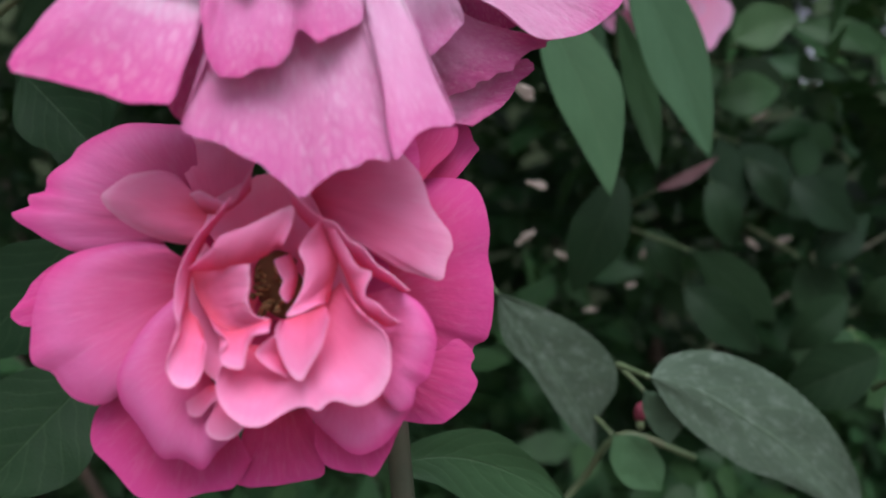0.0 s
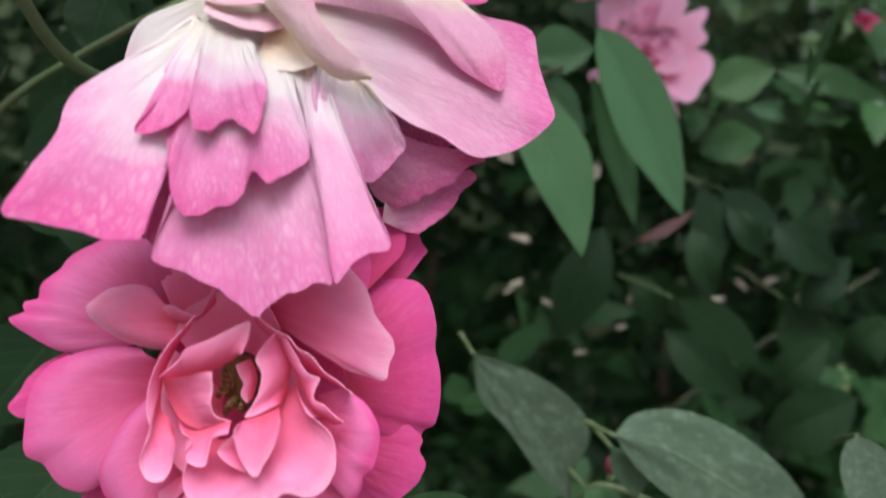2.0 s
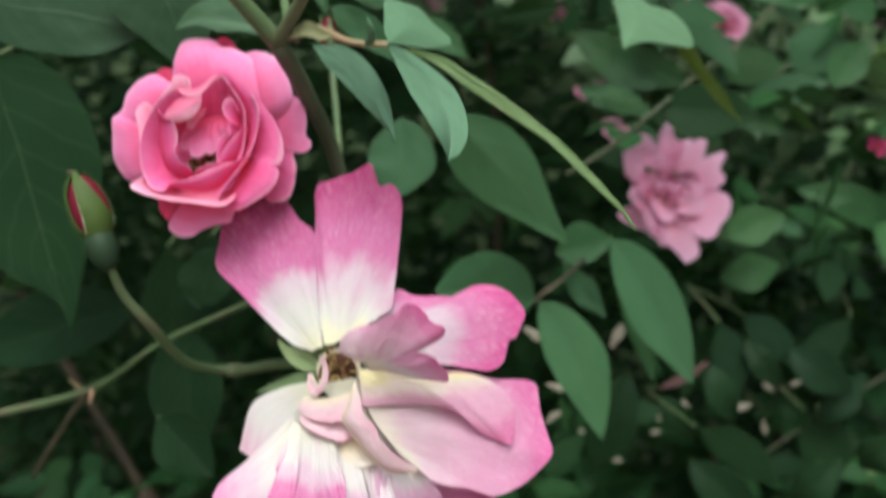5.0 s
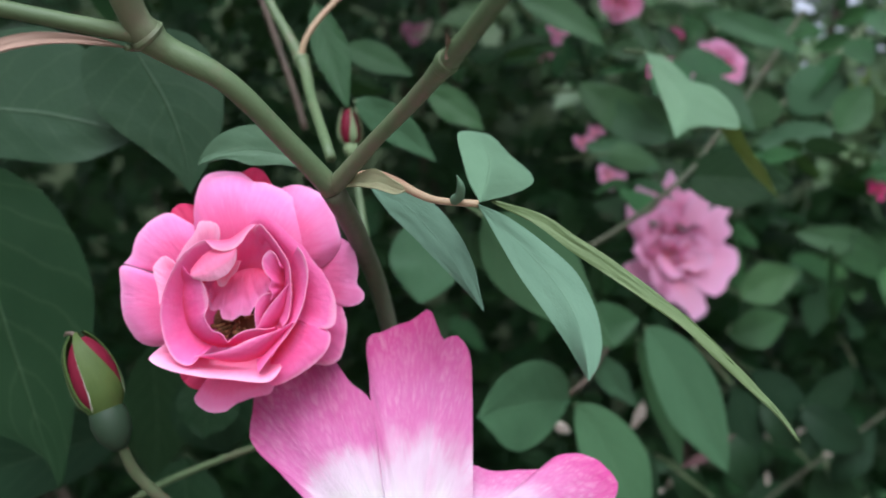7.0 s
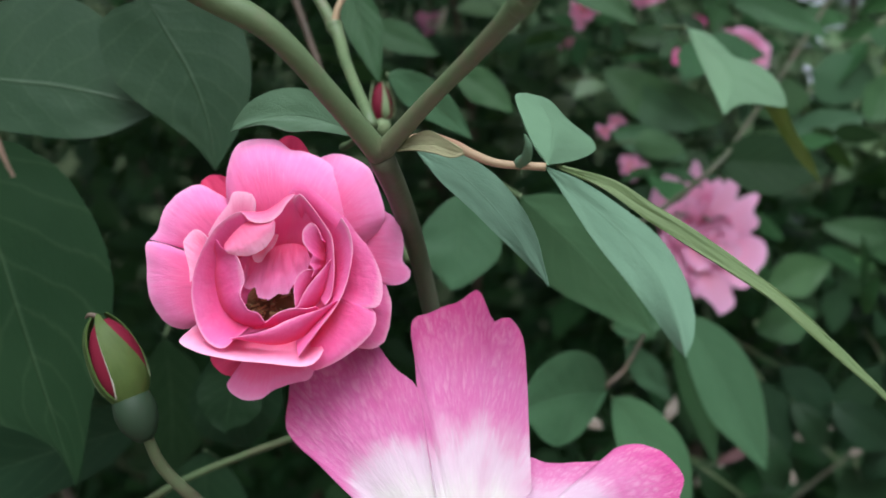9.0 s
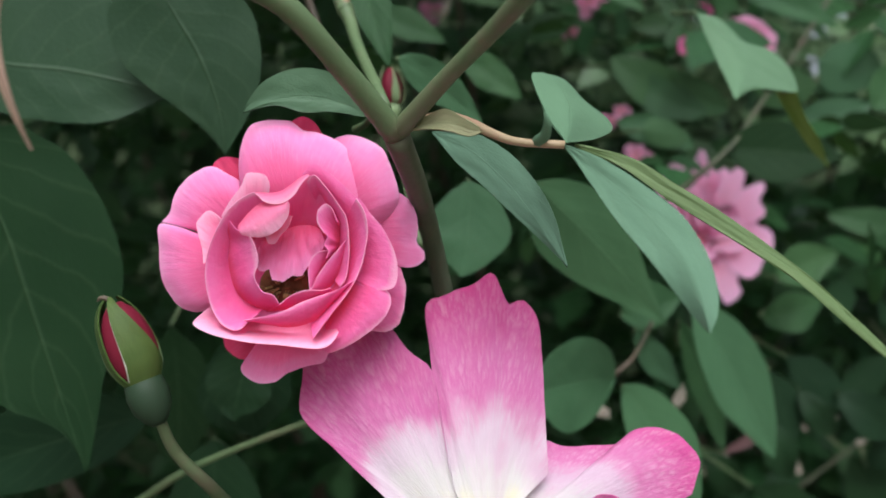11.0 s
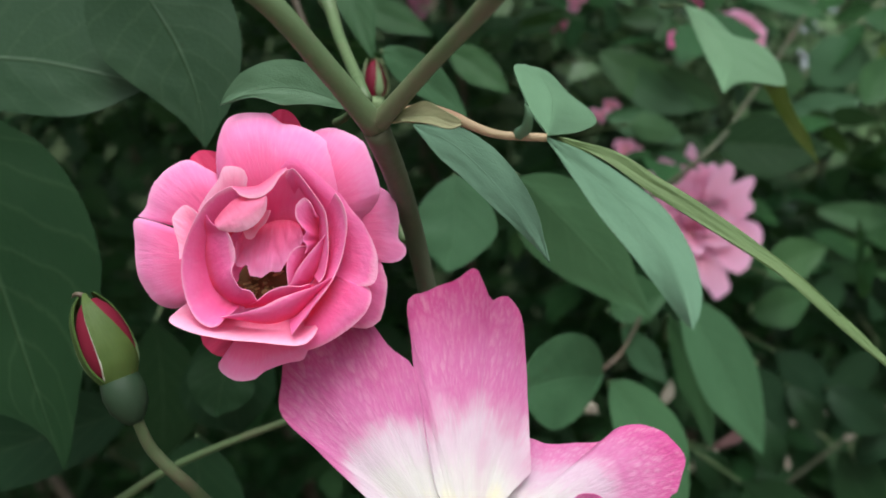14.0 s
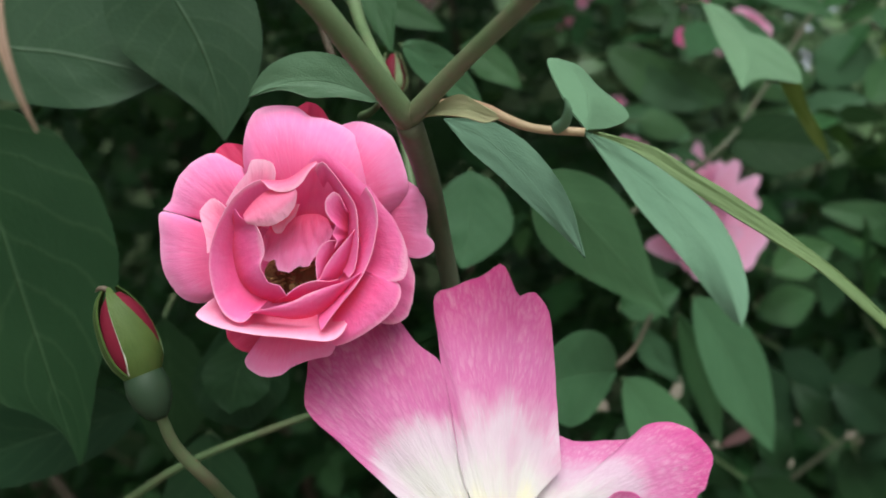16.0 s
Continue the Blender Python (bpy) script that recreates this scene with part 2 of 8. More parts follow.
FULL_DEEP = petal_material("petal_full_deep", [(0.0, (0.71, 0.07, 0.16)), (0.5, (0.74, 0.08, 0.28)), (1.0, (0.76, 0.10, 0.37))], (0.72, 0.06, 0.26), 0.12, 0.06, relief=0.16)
TAN_BASE = petal_material("petal_tan_base", [(0.0, (0.66, 0.48, 0.24)), (0.45, (0.82, 0.70, 0.54)), (1.0, (0.87, 0.80, 0.76))], (0.6, 0.4, 0.15), 0.2, 0.1)
SPENT_BLUSH = petal_material("petal_spent_blush", [(0.0, (0.80, 0.75, 0.62)), (0.24, (0.80, 0.72, 0.76)), (0.5, (0.79, 0.46, 0.66)), (1.0, (0.77, 0.20, 0.50))], (0.75, 0.20, 0.48), 0.2, 0.08, fibre=(80.0, 12.0), relief=0.4, mottle=0.55, amount=0.47)
FAR_PINK = petal_material("petal_far_pink", [(0.0, (0.89, 0.46, 0.46)), (0.3, (0.91, 0.44, 0.62)), (0.7, (0.92, 0.53, 0.74)), (1.0, (0.94, 0.62, 0.83))], (0.86, 0.42, 0.56), 0.2, 0.08, amount=0.5)

LEAF = leaf_material("leaf_green", (0.027, 0.080, 0.029), (0.047, 0.122, 0.045))
# leaf green darkened: the shade inside the bush is put into the colour
LEAF_SHADED = leaf_material("leaf_shaded", (0.008, 0.027, 0.010), (0.015, 0.042, 0.016), veins=0.5, spread=0.35, gloss=0.12, rough=0.55)
LEAF_YOUNG = leaf_material("leaf_young_pale", (0.106, 0.200, 0.126), (0.136, 0.242, 0.156), veins=0.25, amount=0.25, rough=0.7, gloss=0.1, spread=0.3)
LEAF_OLIVE = leaf_material("leaf_olive_underside", (0.082, 0.140, 0.050), (0.112, 0.172, 0.068), veins=0.1)
LEAF_MID = leaf_material("leaf_mid", (0.043, 0.112, 0.047), (0.064, 0.150, 0.066), veins=0.5, spread=0.4)
LEAF_PLAIN = leaf_material("leaf_plain_grey_green", (0.060, 0.125, 0.068), (0.080, 0.152, 0.086), veins=0.25, spread=0.4)
LEAF_BRIGHT = leaf_material("leaf_bright", (0.140, 0.265, 0.150), (0.180, 0.315, 0.195), veins=0.5, amount=0.3, spread=0.3)
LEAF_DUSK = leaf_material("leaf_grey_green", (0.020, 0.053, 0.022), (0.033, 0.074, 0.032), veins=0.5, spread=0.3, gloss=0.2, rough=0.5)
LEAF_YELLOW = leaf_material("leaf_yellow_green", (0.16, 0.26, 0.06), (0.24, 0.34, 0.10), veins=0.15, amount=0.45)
LEAF_DUSTY = leaf_material("leaf_dusty", (0.040, 0.082, 0.044), (0.062, 0.108, 0.062), dust=0.32)
# far green kept near black: shade deep in the bush is in the colour
LEAF_FAR_SHADED = leaf_material("leaf_far_shaded", (0.011, 0.041, 0.012), (0.028, 0.082, 0.027), island=True, veins=0.5, spread=0.9)
# lighter, glossier green that stands in for brighter light high in the bush
LEAF_HIGH_LIT = leaf_material("leaf_high_lit", (0.095, 0.180, 0.080), (0.155, 0.255, 0.125), island=True, veins=0.5, spread=0.7, rough=0.4, gloss=0.45)
DRY = leaf_material("leaf_dry_brown", (0.20, 0.13, 0.09), (0.32, 0.22, 0.17), veins=0.4)
WITHERED = leaf_material("leaf_withered", (0.070, 0.036, 0.036), (0.115, 0.062, 0.060), veins=0.4)
SEPAL = leaf_material("sepal_green", (0.15, 0.22, 0.10), (0.25, 0.32, 0.17), veins=0.3, amount=0.15)
CANE = bark_material("cane_green", (0.062, 0.106, 0.044), (0.080, 0.124, 0.054), (0.115, 0.110, 0.065))
CANE_OLD = bark_material("cane_old", (0.055, 0.07, 0.04), (0.07, 0.08, 0.045), (0.09, 0.07, 0.05))
PETIOLE_RED = bark_material("petiole_reddish", (0.20, 0.21, 0.10), (0.30, 0.22, 0.13), (0.34, 0.15, 0.11))
TWIG = bark_material("twig_brown", (0.05, 0.045, 0.03), (0.08, 0.06, 0.04), (0.11, 0.08, 0.06))
STAMEN_TAN = rough_material("stamen_tan", (0.42, 0.28, 0.10), (0.62, 0.48, 0.22), 400.0, 0.7)
ANTHER = rough_material("anther_brown", (0.10, 0.05, 0.025), (0.24, 0.13, 0.05), 500.0, 0.8)
STAMEN_DARK = rough_material("stamen_dark", (0.035, 0.012, 0.010), (0.11, 0.045, 0.025), 700.0, 0.8, 0.8, 0.0006)
DEBRIS = rough_material("fallen_petal_cream", (0.34, 0.30, 0.23), (0.55, 0.51, 0.43), 80.0, 0.8)
# unseen soil, coloured light so it bounces light up to the hanging petals
SOIL = rough_material("soil", (0.15, 0.125, 0.10), (0.25, 0.21, 0.17), 6.0, 0.95, 0.8, 0.03)
# near-black green: the shade behind the bush put into a wall colour
BACKDROP = rough_material("dark_backdrop", (0.016, 0.028, 0.012), (0.045, 0.065, 0.030), 3.0, 0.95, 0.6, 0.006)

# ---- mesh helpers ----
MM = 0.001


def vec(p):
    return Vector(p) * MM


def part(name, bm, material, parent=None, label=""):
    me = bpy.data.meshes.new(name)
    bm.to_mesh(me)
    bm.free()
    for f in me.polygons:
        f.use_smooth = True
    me.materials.append(material)
    ob = new(name, me)
    if parent is not None:
        ob.parent = parent
    return tagged(ob, label)


def thing(name, at, label, category, group="", kind=""):
    ob = new(name)
    ob.empty_display_size = 0.005
    ob.location = at
    return tagged(ob, label, category, group, kind)


def spline(stations, values, x):
    """A smooth curve through a few values."""
    n = len(stations)
    for i in range(n - 1):
        if x <= stations[i + 1] or i == n - 2:
            break
    h = stations[i + 1] - stations[i]
    k = (x - stations[i]) / h

    def slope(j):
        if j == 0:
            return (values[1] - values[0]) / (stations[1] - stations[0])
        if j == n - 1:
            return (values[-1] - values[-2]) / (stations[-1] - stations[-2])
        return (values[j + 1] - values[j - 1]) / (stations[j + 1] - stations[j - 1])

    a, b = slope(i) * h, slope(i + 1) * h
    return (2 * k**3 - 3 * k**2 + 1) * values[i] + (k**3 - 2 * k**2 + k) * a + (-2 * k**3 + 3 * k**2) * values[i + 1] + (k**3 - k**2) * b


def arc(b, m, t, v):
    """A point of the bow from b through m to t, and its direction."""
    c = 2 * m - (b + t) / 2
    return (1 - v) ** 2 * b + 2 * v * (1 - v) * c + v * v * t, (2 * (1 - v) * (c - b) + 2 * v * (t - c)).normalized()


def sheet(rows, thick, closed=True):
    """A bmesh from rows of (point, normal, u, v): a thin shell with a rim."""
    bm = bmesh.new()
    uvl = bm.loops.layers.uv.new("UVMap")
    nv, nu = len(rows), len(rows[0])
    top = [[bm.verts.new(p + n * thick / 2) for p, n, _, _ in r] for r in rows]
    coord = {}
    for r, q in zip(rows, top):
        for (p, n, u, v), x in zip(r, q):
            coord[x] = (u, v)
    sides = [top]
    if closed:
        low = [[bm.verts.new(p - n * thick / 2) for p, n, _, _ in r] for r in rows]
        for r, q in zip(rows, low):
            for (p, n, u, v), x in zip(r, q):
                coord[x] = (u, v)
        sides.append(low)
    for k, g in enumerate(sides):
        for i in range(nv - 1):
            for j in range(nu - 1):
                q = (g[i][j], g[i][j + 1], g[i + 1][j + 1], g[i + 1][j])
                bm.faces.new(q if k == 0 else q[::-1])
    if closed:
        ring = [(0, j) for j in range(nu)] + [(i, nu - 1) for i in range(1, nv)] + [(nv - 1, j) for j in range(nu - 2, -1, -1)] + [(i, 0) for i in range(nv - 2, 0, -1)]
        for (a, b), (c, d) in zip(ring, ring[1:] + ring[:1]):
            f = bm.faces.new((top[c][d], top[a][b], low[a][b], low[c][d]))
            f.edges[0].smooth = f.edges[2].smooth = False
    for f in bm.faces:
        for lo in f.loops:
            lo[uvl].uv = coord[lo.vert]
    return bm


def petal(flower, material, base, mid, tip, left, right, cup=0.0, ruffle=0.6, round_=0.15, curl=0.0, face=(0, -1, 0), ragged=0.0, crest=(), foot=0.7, seed=1, label="", name="petal", n=(15, 20)):
    """A petal in its flower's own millimetres: a bow from base through mid to tip, its half widths at a quarter, half, three quarters and the
    end, how far its sides rise (cup), wave (ruffle), its end rounds off and rolls (curl, + towards the face), and how torn its rim is."""
    b, m, t = vec(base), vec(mid), vec(tip)
    face = Vector(face).normalized()
    st = (0.0, 0.25, 0.5, 0.75, 1.0)
    lw, rw = (left[0] * foot, *left), (right[0] * foot, *right)
    nu, nv = n
    rows = []
    for i in range(nv):
        v0 = i / (nv - 1)
        row = []
        for j in range(nu):
            u = -1 + 2 * j / (nu - 1)
            v = v0 * (1 - round_ * abs(u) ** 2.4)
            if ragged:
                v -= v0**4 * ragged * 0.12 * (0.35 + noise.noise((u * 2.2, seed * 3.7, 0.0)) + 0.7 * noise.noise((u * 6.5, seed * 1.7, 3.0)))
            if crest:
                v += v0**3 * spline([k / (len(crest) - 1) for k in range(len(crest))], crest, 0.5 + 0.5 * u)
            v = max(0.0, v)
            p, d = arc(b, m, t, v)
            s = d.cross(face)
            s = s.normalized() if s.length > 1e-4 else Vector((1, 0, 0))
            nrm = s.cross(d).normalized()
            w = spline(st, rw if u > 0 else lw, min(1.0, v)) * MM
            w = max(w, 0.0002) * (1 + 0.05 * noise.noise((v * 5.0, seed * 1.9, 4.0 if u > 0 else 8.0)))
            rise = cup * abs(u) ** 2 * MM * min(1, v * 2) + curl * max(0.0, v - 0.6) ** 2 * 6.25 * MM
            wave = noise.noise((u * 1.7 + seed * 5.1, v * 2.3, seed * 0.7)) * 1.3 + 0.6 * noise.noise((u * 4.5 + seed, v * 4.0, seed * 2.7))
            edge = 0.25 + 0.75 * max(abs(u) ** 1.5, v**2)
            rise += ruffle * wave * edge * MM * min(1, v * 3)
            row.append((p + s * u * w + nrm * rise, nrm, 0.5 + 0.5 * u, v))
        rows.append(row)
    return part(name, sheet(rows, 0.00014), material, flower, label)


def rail_petal(flower, material, left, right, bulge=0.0, crest=(), ruffle=0.5, ragged=0.0, pleats=(), seed=1, label="", n=(29, 24)):
    """A petal drawn between two bowed side edges, in its flower's millimetres: how far its middle swells towards the viewer, how its end edge
    runs beyond the line between the corners, its waves, its tears and its creases (share of the width, depth)."""
    lp, rp = [Vector(p) for p in left], [Vector(p) for p in right]

    def along(pts, v):
        st = [i / (len(pts) - 1) for i in range(len(pts))]
        p = Vector([spline(st, [q[k] for q in pts], min(1.0, v)) for k in range(3)])
        if v > 1:
            e = Vector([spline(st, [q[k] for q in pts], 0.93) for k in range(3)])
            p = p + (p - e).normalized() * (v - 1) * (pts[-1] - pts[0]).length
        return p

    nu, nv = n
    grid = []
    for i in range(nv):
        v0 = i / (nv - 1)
        row = []
        for j in range(nu):
            s = j / (nu - 1)
            v = v0
            if crest:
                v += v0**3 * spline([k / (len(crest) - 1) for k in range(len(crest))], crest, s)
            if ragged:
                v -= v0**4 * ragged * 0.12 * (0.2 + noise.noise((s * 4.4, seed * 3.7, 0.0)) + 0.7 * noise.noise((s * 13.0, seed * 1.7, 3.0)))
            v -= v0**4 * 0.022 * noise.noise((s * 17.0, seed * 2.3, 5.0))
            p = along(lp, v).lerp(along(rp, v), s)
            row.append((p, s, v, 0.35 * min(1.0, v) + 0.65 * v0))
        grid.append(row)
    rows = []
    for i in range(nv):
        row = []
        for j in range(nu):
            p, s, v, tint = grid[i][j]
            du = grid[i][min(nu - 1, j + 1)][0] - grid[i][max(0, j - 1)][0]
            dv = grid[min(nv - 1, i + 1)][j][0] - grid[max(0, i - 1)][j][0]
            nrm = du.cross(dv)
            nrm = nrm.normalized() if nrm.length > 1e-6 else Vector((0, -1, 0))
            if nrm.y > 0:
                nrm = -nrm
            u = 2 * s - 1
            rise = bulge * (1 - u * u) * min(1, v * 2)
            for at, deep in pleats:
                rise -= deep * math.exp(-(((s - at) / 0.05) ** 2)) * min(1, v * 1.5)
            wave = 1.3 * noise.noise((u * 1.7 + seed * 5.1, v * 2.3, seed * 0.7)) + 0.6 * noise.noise((u * 4.5 + seed, v * 4.0, seed * 2.7)) + 0.25 * noise.noise((u * 10 + seed, v * 9.0, seed * 1.1))
            wide = (grid[i][-1][0] - grid[i][0][0]).length
            rise += ruffle * min(1.0, wide / 9.0) * wave * (0.3 + 0.7 * max(abs(u) ** 1.5, v * v)) * min(1, v * 3)
            row.append(((p + nrm * rise) * MM, nrm, s, tint))
        rows.append(row)
    return part("petal", sheet(rows, 0.00014), material, flower, label)


def chord(pts):
    """Shares of the way along a row of points."""
    st = [0.0]
    for a, b in zip(pts, pts[1:]):
        st.append(st[-1] + max(0.2, (b - a).length))
    return [x / st[-1] for x in st]


def rim_petal(flower, material, rim, foot, belly=0.0, curl=0.0, ruffle=0.3, crease=0.06, ragged=1.0, tipped=0.25, seed=1, label="", n=(56, 18)):
    """A petal spread from its foot to its rim, both bowed lines in its flower's millimetres: how far its middle swells towards the viewer
    (belly), how far its rim bends back (curl), waves (ruffle) and is torn (ragged), how creased it is from foot to rim, and how far its
    rim colour keeps to the part farthest from the foot (tipped)."""
    rp, fp = [Vector(p) for p in rim], [Vector(p) for p in foot]
    rs, fs = chord(rp), chord(fp)
    nu, nv = n
    grid = []
    for i in range(nv):
        v = 1 - (1 - i / (nv - 1)) ** 1.35
        row = []
        for j in range(nu):
            s = j / (nu - 1)
            a = Vector([spline(fs, [q[k] for q in fp], s) for k in range(3)])
            b = Vector([spline(rs, [q[k] for q in rp], s) for k in range(3)])
            reach = (b - a).length
            fine = min(1.0, reach / 8.0)
            b += (b - a) * ragged * (0.012 * noise.noise((s * 9.0, seed * 2.1, 1.0)) + 0.008 * noise.noise((s * 27.0, seed * 1.3, 2.0)))
            p = a.lerp(b, v)
            wave = noise.noise((s * 3.2 + seed * 3.1, v * 1.6, seed * 1.3)) + 0.45 * noise.noise((s * 8.0 + seed, v * 3.0, seed * 2.1))
            p.y -= belly * math.sin(math.pi * v**0.8) * (0.35 + 0.65 * math.sin(math.pi * s) ** 0.6)
            p.y += curl * max(0.0, v - 0.55) ** 2 * 4.9 + ruffle * wave * fine * (0.25 + 0.75 * v * v)
            fold = noise.noise((s * 13.0 + seed * 1.7, v * 2.2, seed * 0.9)) + 0.5 * noise.noise((s * 30.0 + seed, v * 4.5, seed * 2.9))
            p.y += crease * fold * fine * min(1.0, 3 * v)
            row.append((p, s, v, reach))
        grid.append(row)
    far = max(r for _, _, _, r in grid[0])
    rows = []
    for i in range(nv):
        row = []
        for j in range(nu):
            p, s, v, reach = grid[i][j]
            v *= 1 - tipped + tipped * reach / far
            du = grid[i][min(nu - 1, j + 1)][0] - grid[i][max(0, j - 1)][0]
            dv = grid[min(nv - 1, i + 1)][j][0] - grid[max(0, i - 1)][j][0]
            nrm = du.cross(dv)
            nrm = nrm.normalized() if nrm.length > 1e-6 else Vector((0, -1, 0))
            if nrm.y > 0:
                nrm = -nrm
            row.append((p * MM, nrm, s, v))
        rows.append(row)
    return part("petal", sheet(rows, 0.00012), material, flower, label)


def blade(parent, material, base, mid, tip, left, right, fold=0.15, droop=0.0, wave=0.6, face=(0, -1, 0), seed=1, teeth=30, name="leaflet", label="", unit=MM, closed=True, n=(11, 81)):
    """A leaf blade with toothed sides, folded along its midrib; half widths at a quarter, half and three quarters of its length."""
    b, m, t = Vector(base) * unit, Vector(mid) * unit, Vector(tip) * unit
    face = Vector(face).normalized()
    st = (0.0, 0.07, 0.25, 0.5, 0.75, 0.91, 1.0)
    lw, rw = (0.0, left[0] * 0.5, *left, left[2] * 0.42, 0.0), (0.0, right[0] * 0.5, *right, right[2] * 0.42, 0.0)
    nu, nv = n
    rows = []
    for i in range(nv):
        v = i / (nv - 1)
        p, d = arc(b, m, t, v)
        s = d.cross(face)
        s = s.normalized() if s.length > 1e-4 else Vector((1, 0, 0))
        nrm = s.cross(d).normalized()
        row = []
        for j in range(nu):
            u = -1 + 2 * j / (nu - 1)
            w = max(0.0, spline(st, rw if u > 0 else lw, v)) * unit
            tooth = 1 + (0.013 * min(1.0, 8 * unit / max(w, 1e-6)) * (1 - 2 * ((v * teeth) % 1.0)) if teeth and abs(u) > 0.99 and v < 0.97 else 0)
            rise = fold * abs(u) * w - droop * u * u * w
            rise += wave * unit * noise.noise((u * 1.6 + seed * 3.3, v * 4.0, seed * 1.7)) * (0.3 + 0.7 * abs(u))
            ahead = d * (0.12 * abs(u) * w)
            row.append((p + s * u * w * tooth + ahead + nrm * rise, nrm, 0.5 + 0.5 * u, v))
        rows.append(row)
    return part(name, sheet(rows, 0.0003, closed), material, parent, label)


def rail_blade(parent, material, left, rib, right, fold=0.15, wave=0.5, teeth=30, seed=1, name="leaflet", label="", n=(13, 121)):
    """A leaf blade between two bowed side edges and its midrib, in its thing's millimetres, with toothed sides; fold: how far the sides
    rise from the midrib towards the viewer, wave: how uneven it lies."""
    rails = [[Vector(p) for p in side] for side in (left, rib, right)]
    stations = [chord(side) for side in rails]
    nu, nv = n
    grid = []
    for i in range(nv):
        v = i / (nv - 1)
        a, m, b = (Vector([spline(st, [q[k] for q in side], v) for k in range(3)]) for st, side in zip(stations, rails))
        row = []
        for j in range(nu):
            u = -1 + 2 * j / (nu - 1)
            edge = b if u > 0 else a
            tooth = 1.0
            if teeth and abs(u) > 0.99 and 0.04 < v < 0.97:
                tooth += 0.035 * min(1.0, 9.0 / max(1.5, (edge - m).length)) * (0.5 - (v * teeth) % 1.0)
            p = m.lerp(edge, abs(u) * tooth)
            p.y -= fold * math.sin(math.pi * v) * abs(u) * (1 - 0.35 * abs(u))
            p.y += wave * (noise.noise((u * 1.6 + seed * 3.3, v * 4.0, seed * 1.7)) * (0.3 + 0.7 * abs(u)) + 0.35 * noise.noise((u * 4.0 + seed, v * 9.0, seed * 0.7)))
            row.append((p, 0.5 + 0.5 * u, v))
        grid.append(row)
    rows = []
    for i in range(nv):
        row = []
        for j in range(nu):
            p, u, v = grid[i][j]
            du = grid[i][min(nu - 1, j + 1)][0] - grid[i][max(0, j - 1)][0]
            dv = grid[min(nv - 1, i + 1)][j][0] - grid[max(0, i - 1)][j][0]
            nrm = du.cross(dv)
            nrm = nrm.normalized() if nrm.length > 1e-6 else Vector((0, -1, 0))
            if nrm.y > 0:
                nrm = -nrm
            row.append((p * MM, nrm, u, v))
        rows.append(row)
    return part(name, sheet(rows, 0.00025), material, parent, label)


def tube_mesh(points, radii, sides=10, knots=()):
    """A bent, tapering stem through points (metres), smoothed, with swollen knots at some shares of its length."""
    pts, rad = [Vector(p) for p in points], list(radii)
    if len(rad) == 2:
        rad = [rad[0] + (rad[1] - rad[0]) * i / (len(pts) - 1) for i in range(len(pts))]
    st = [i / (len(pts) - 1) for i in range(len(pts))]
    count = 6 * (len(pts) - 1) + 1
    bm = bmesh.new()
    rings = []
    ref = Vector((0.13, 0.31, 0.94))
    for i in range(count):
        v = i / (count - 1)
        p = Vector([spline(st, [q[k] for q in pts], v) for k in range(3)])
        q = Vector([spline(st, [q[k] for q in pts], min(1, v + 0.01)) for k in range(3)]) - Vector([spline(st, [q[k] for q in pts], max(0, v - 0.01)) for k in range(3)])
        d = q.normalized()
        a = d.cross(ref).normalized()
        c = d.cross(a)
        r = spline(st, rad, v)
        for k in knots:
            r *= 1 + 0.28 * math.exp(-(((v - k) / 0.03) ** 2))
        r *= 1 + 0.05 * noise.noise((v * 9, rad[0] * 3000, 0))
        rings.append([bm.verts.new(p + (a * math.cos(2 * math.pi * j / sides) + c * math.sin(2 * math.pi * j / sides)) * r) for j in range(sides)])
    for x, y in zip(rings, rings[1:]):
        for j in range(sides):
            bm.faces.new((x[j], x[(j + 1) % sides], y[(j + 1) % sides], y[j]))
    bm.faces.new(rings[0][::-1])
    bm.faces.new(rings[-1])
    bmesh.ops.recalc_face_normals(bm, faces=bm.faces)
    return bm


def thorn(parent, at, to, r=0.0012):
    a, b = Vector(at), Vector(to)
    return part("thorn", tube_mesh([a, a.lerp(b, 0.5), b], [r, r * 0.55, r * 0.08], 7), PETIOLE_RED, parent)


def dome(profile, sides=14, squash=1.0, turn=None, offset=(0, 0, 0)):
    """A round body from (height, radius) rings in millimetres."""
    bm = bmesh.new()
    rings = []
    for z, r in profile:
        rings.append([bm.verts.new((math.cos(2 * math.pi * j / sides) * r * MM, math.sin(2 * math.pi * j / sides) * r * MM * squash, z * MM)) for j in range(sides)])
    for x, y in zip(rings, rings[1:]):
        for j in range(sides):
            bm.faces.new((x[j], x[(j + 1) % sides], y[(j + 1) % sides], y[j]))
    bm.faces.new(rings[0][::-1])
    bm.faces.new(rings[-1])
    if turn:
        bmesh.ops.transform(bm, matrix=turn, verts=bm.verts)
    bmesh.ops.translate(bm, vec=vec(offset), verts=bm.verts)
    return bm


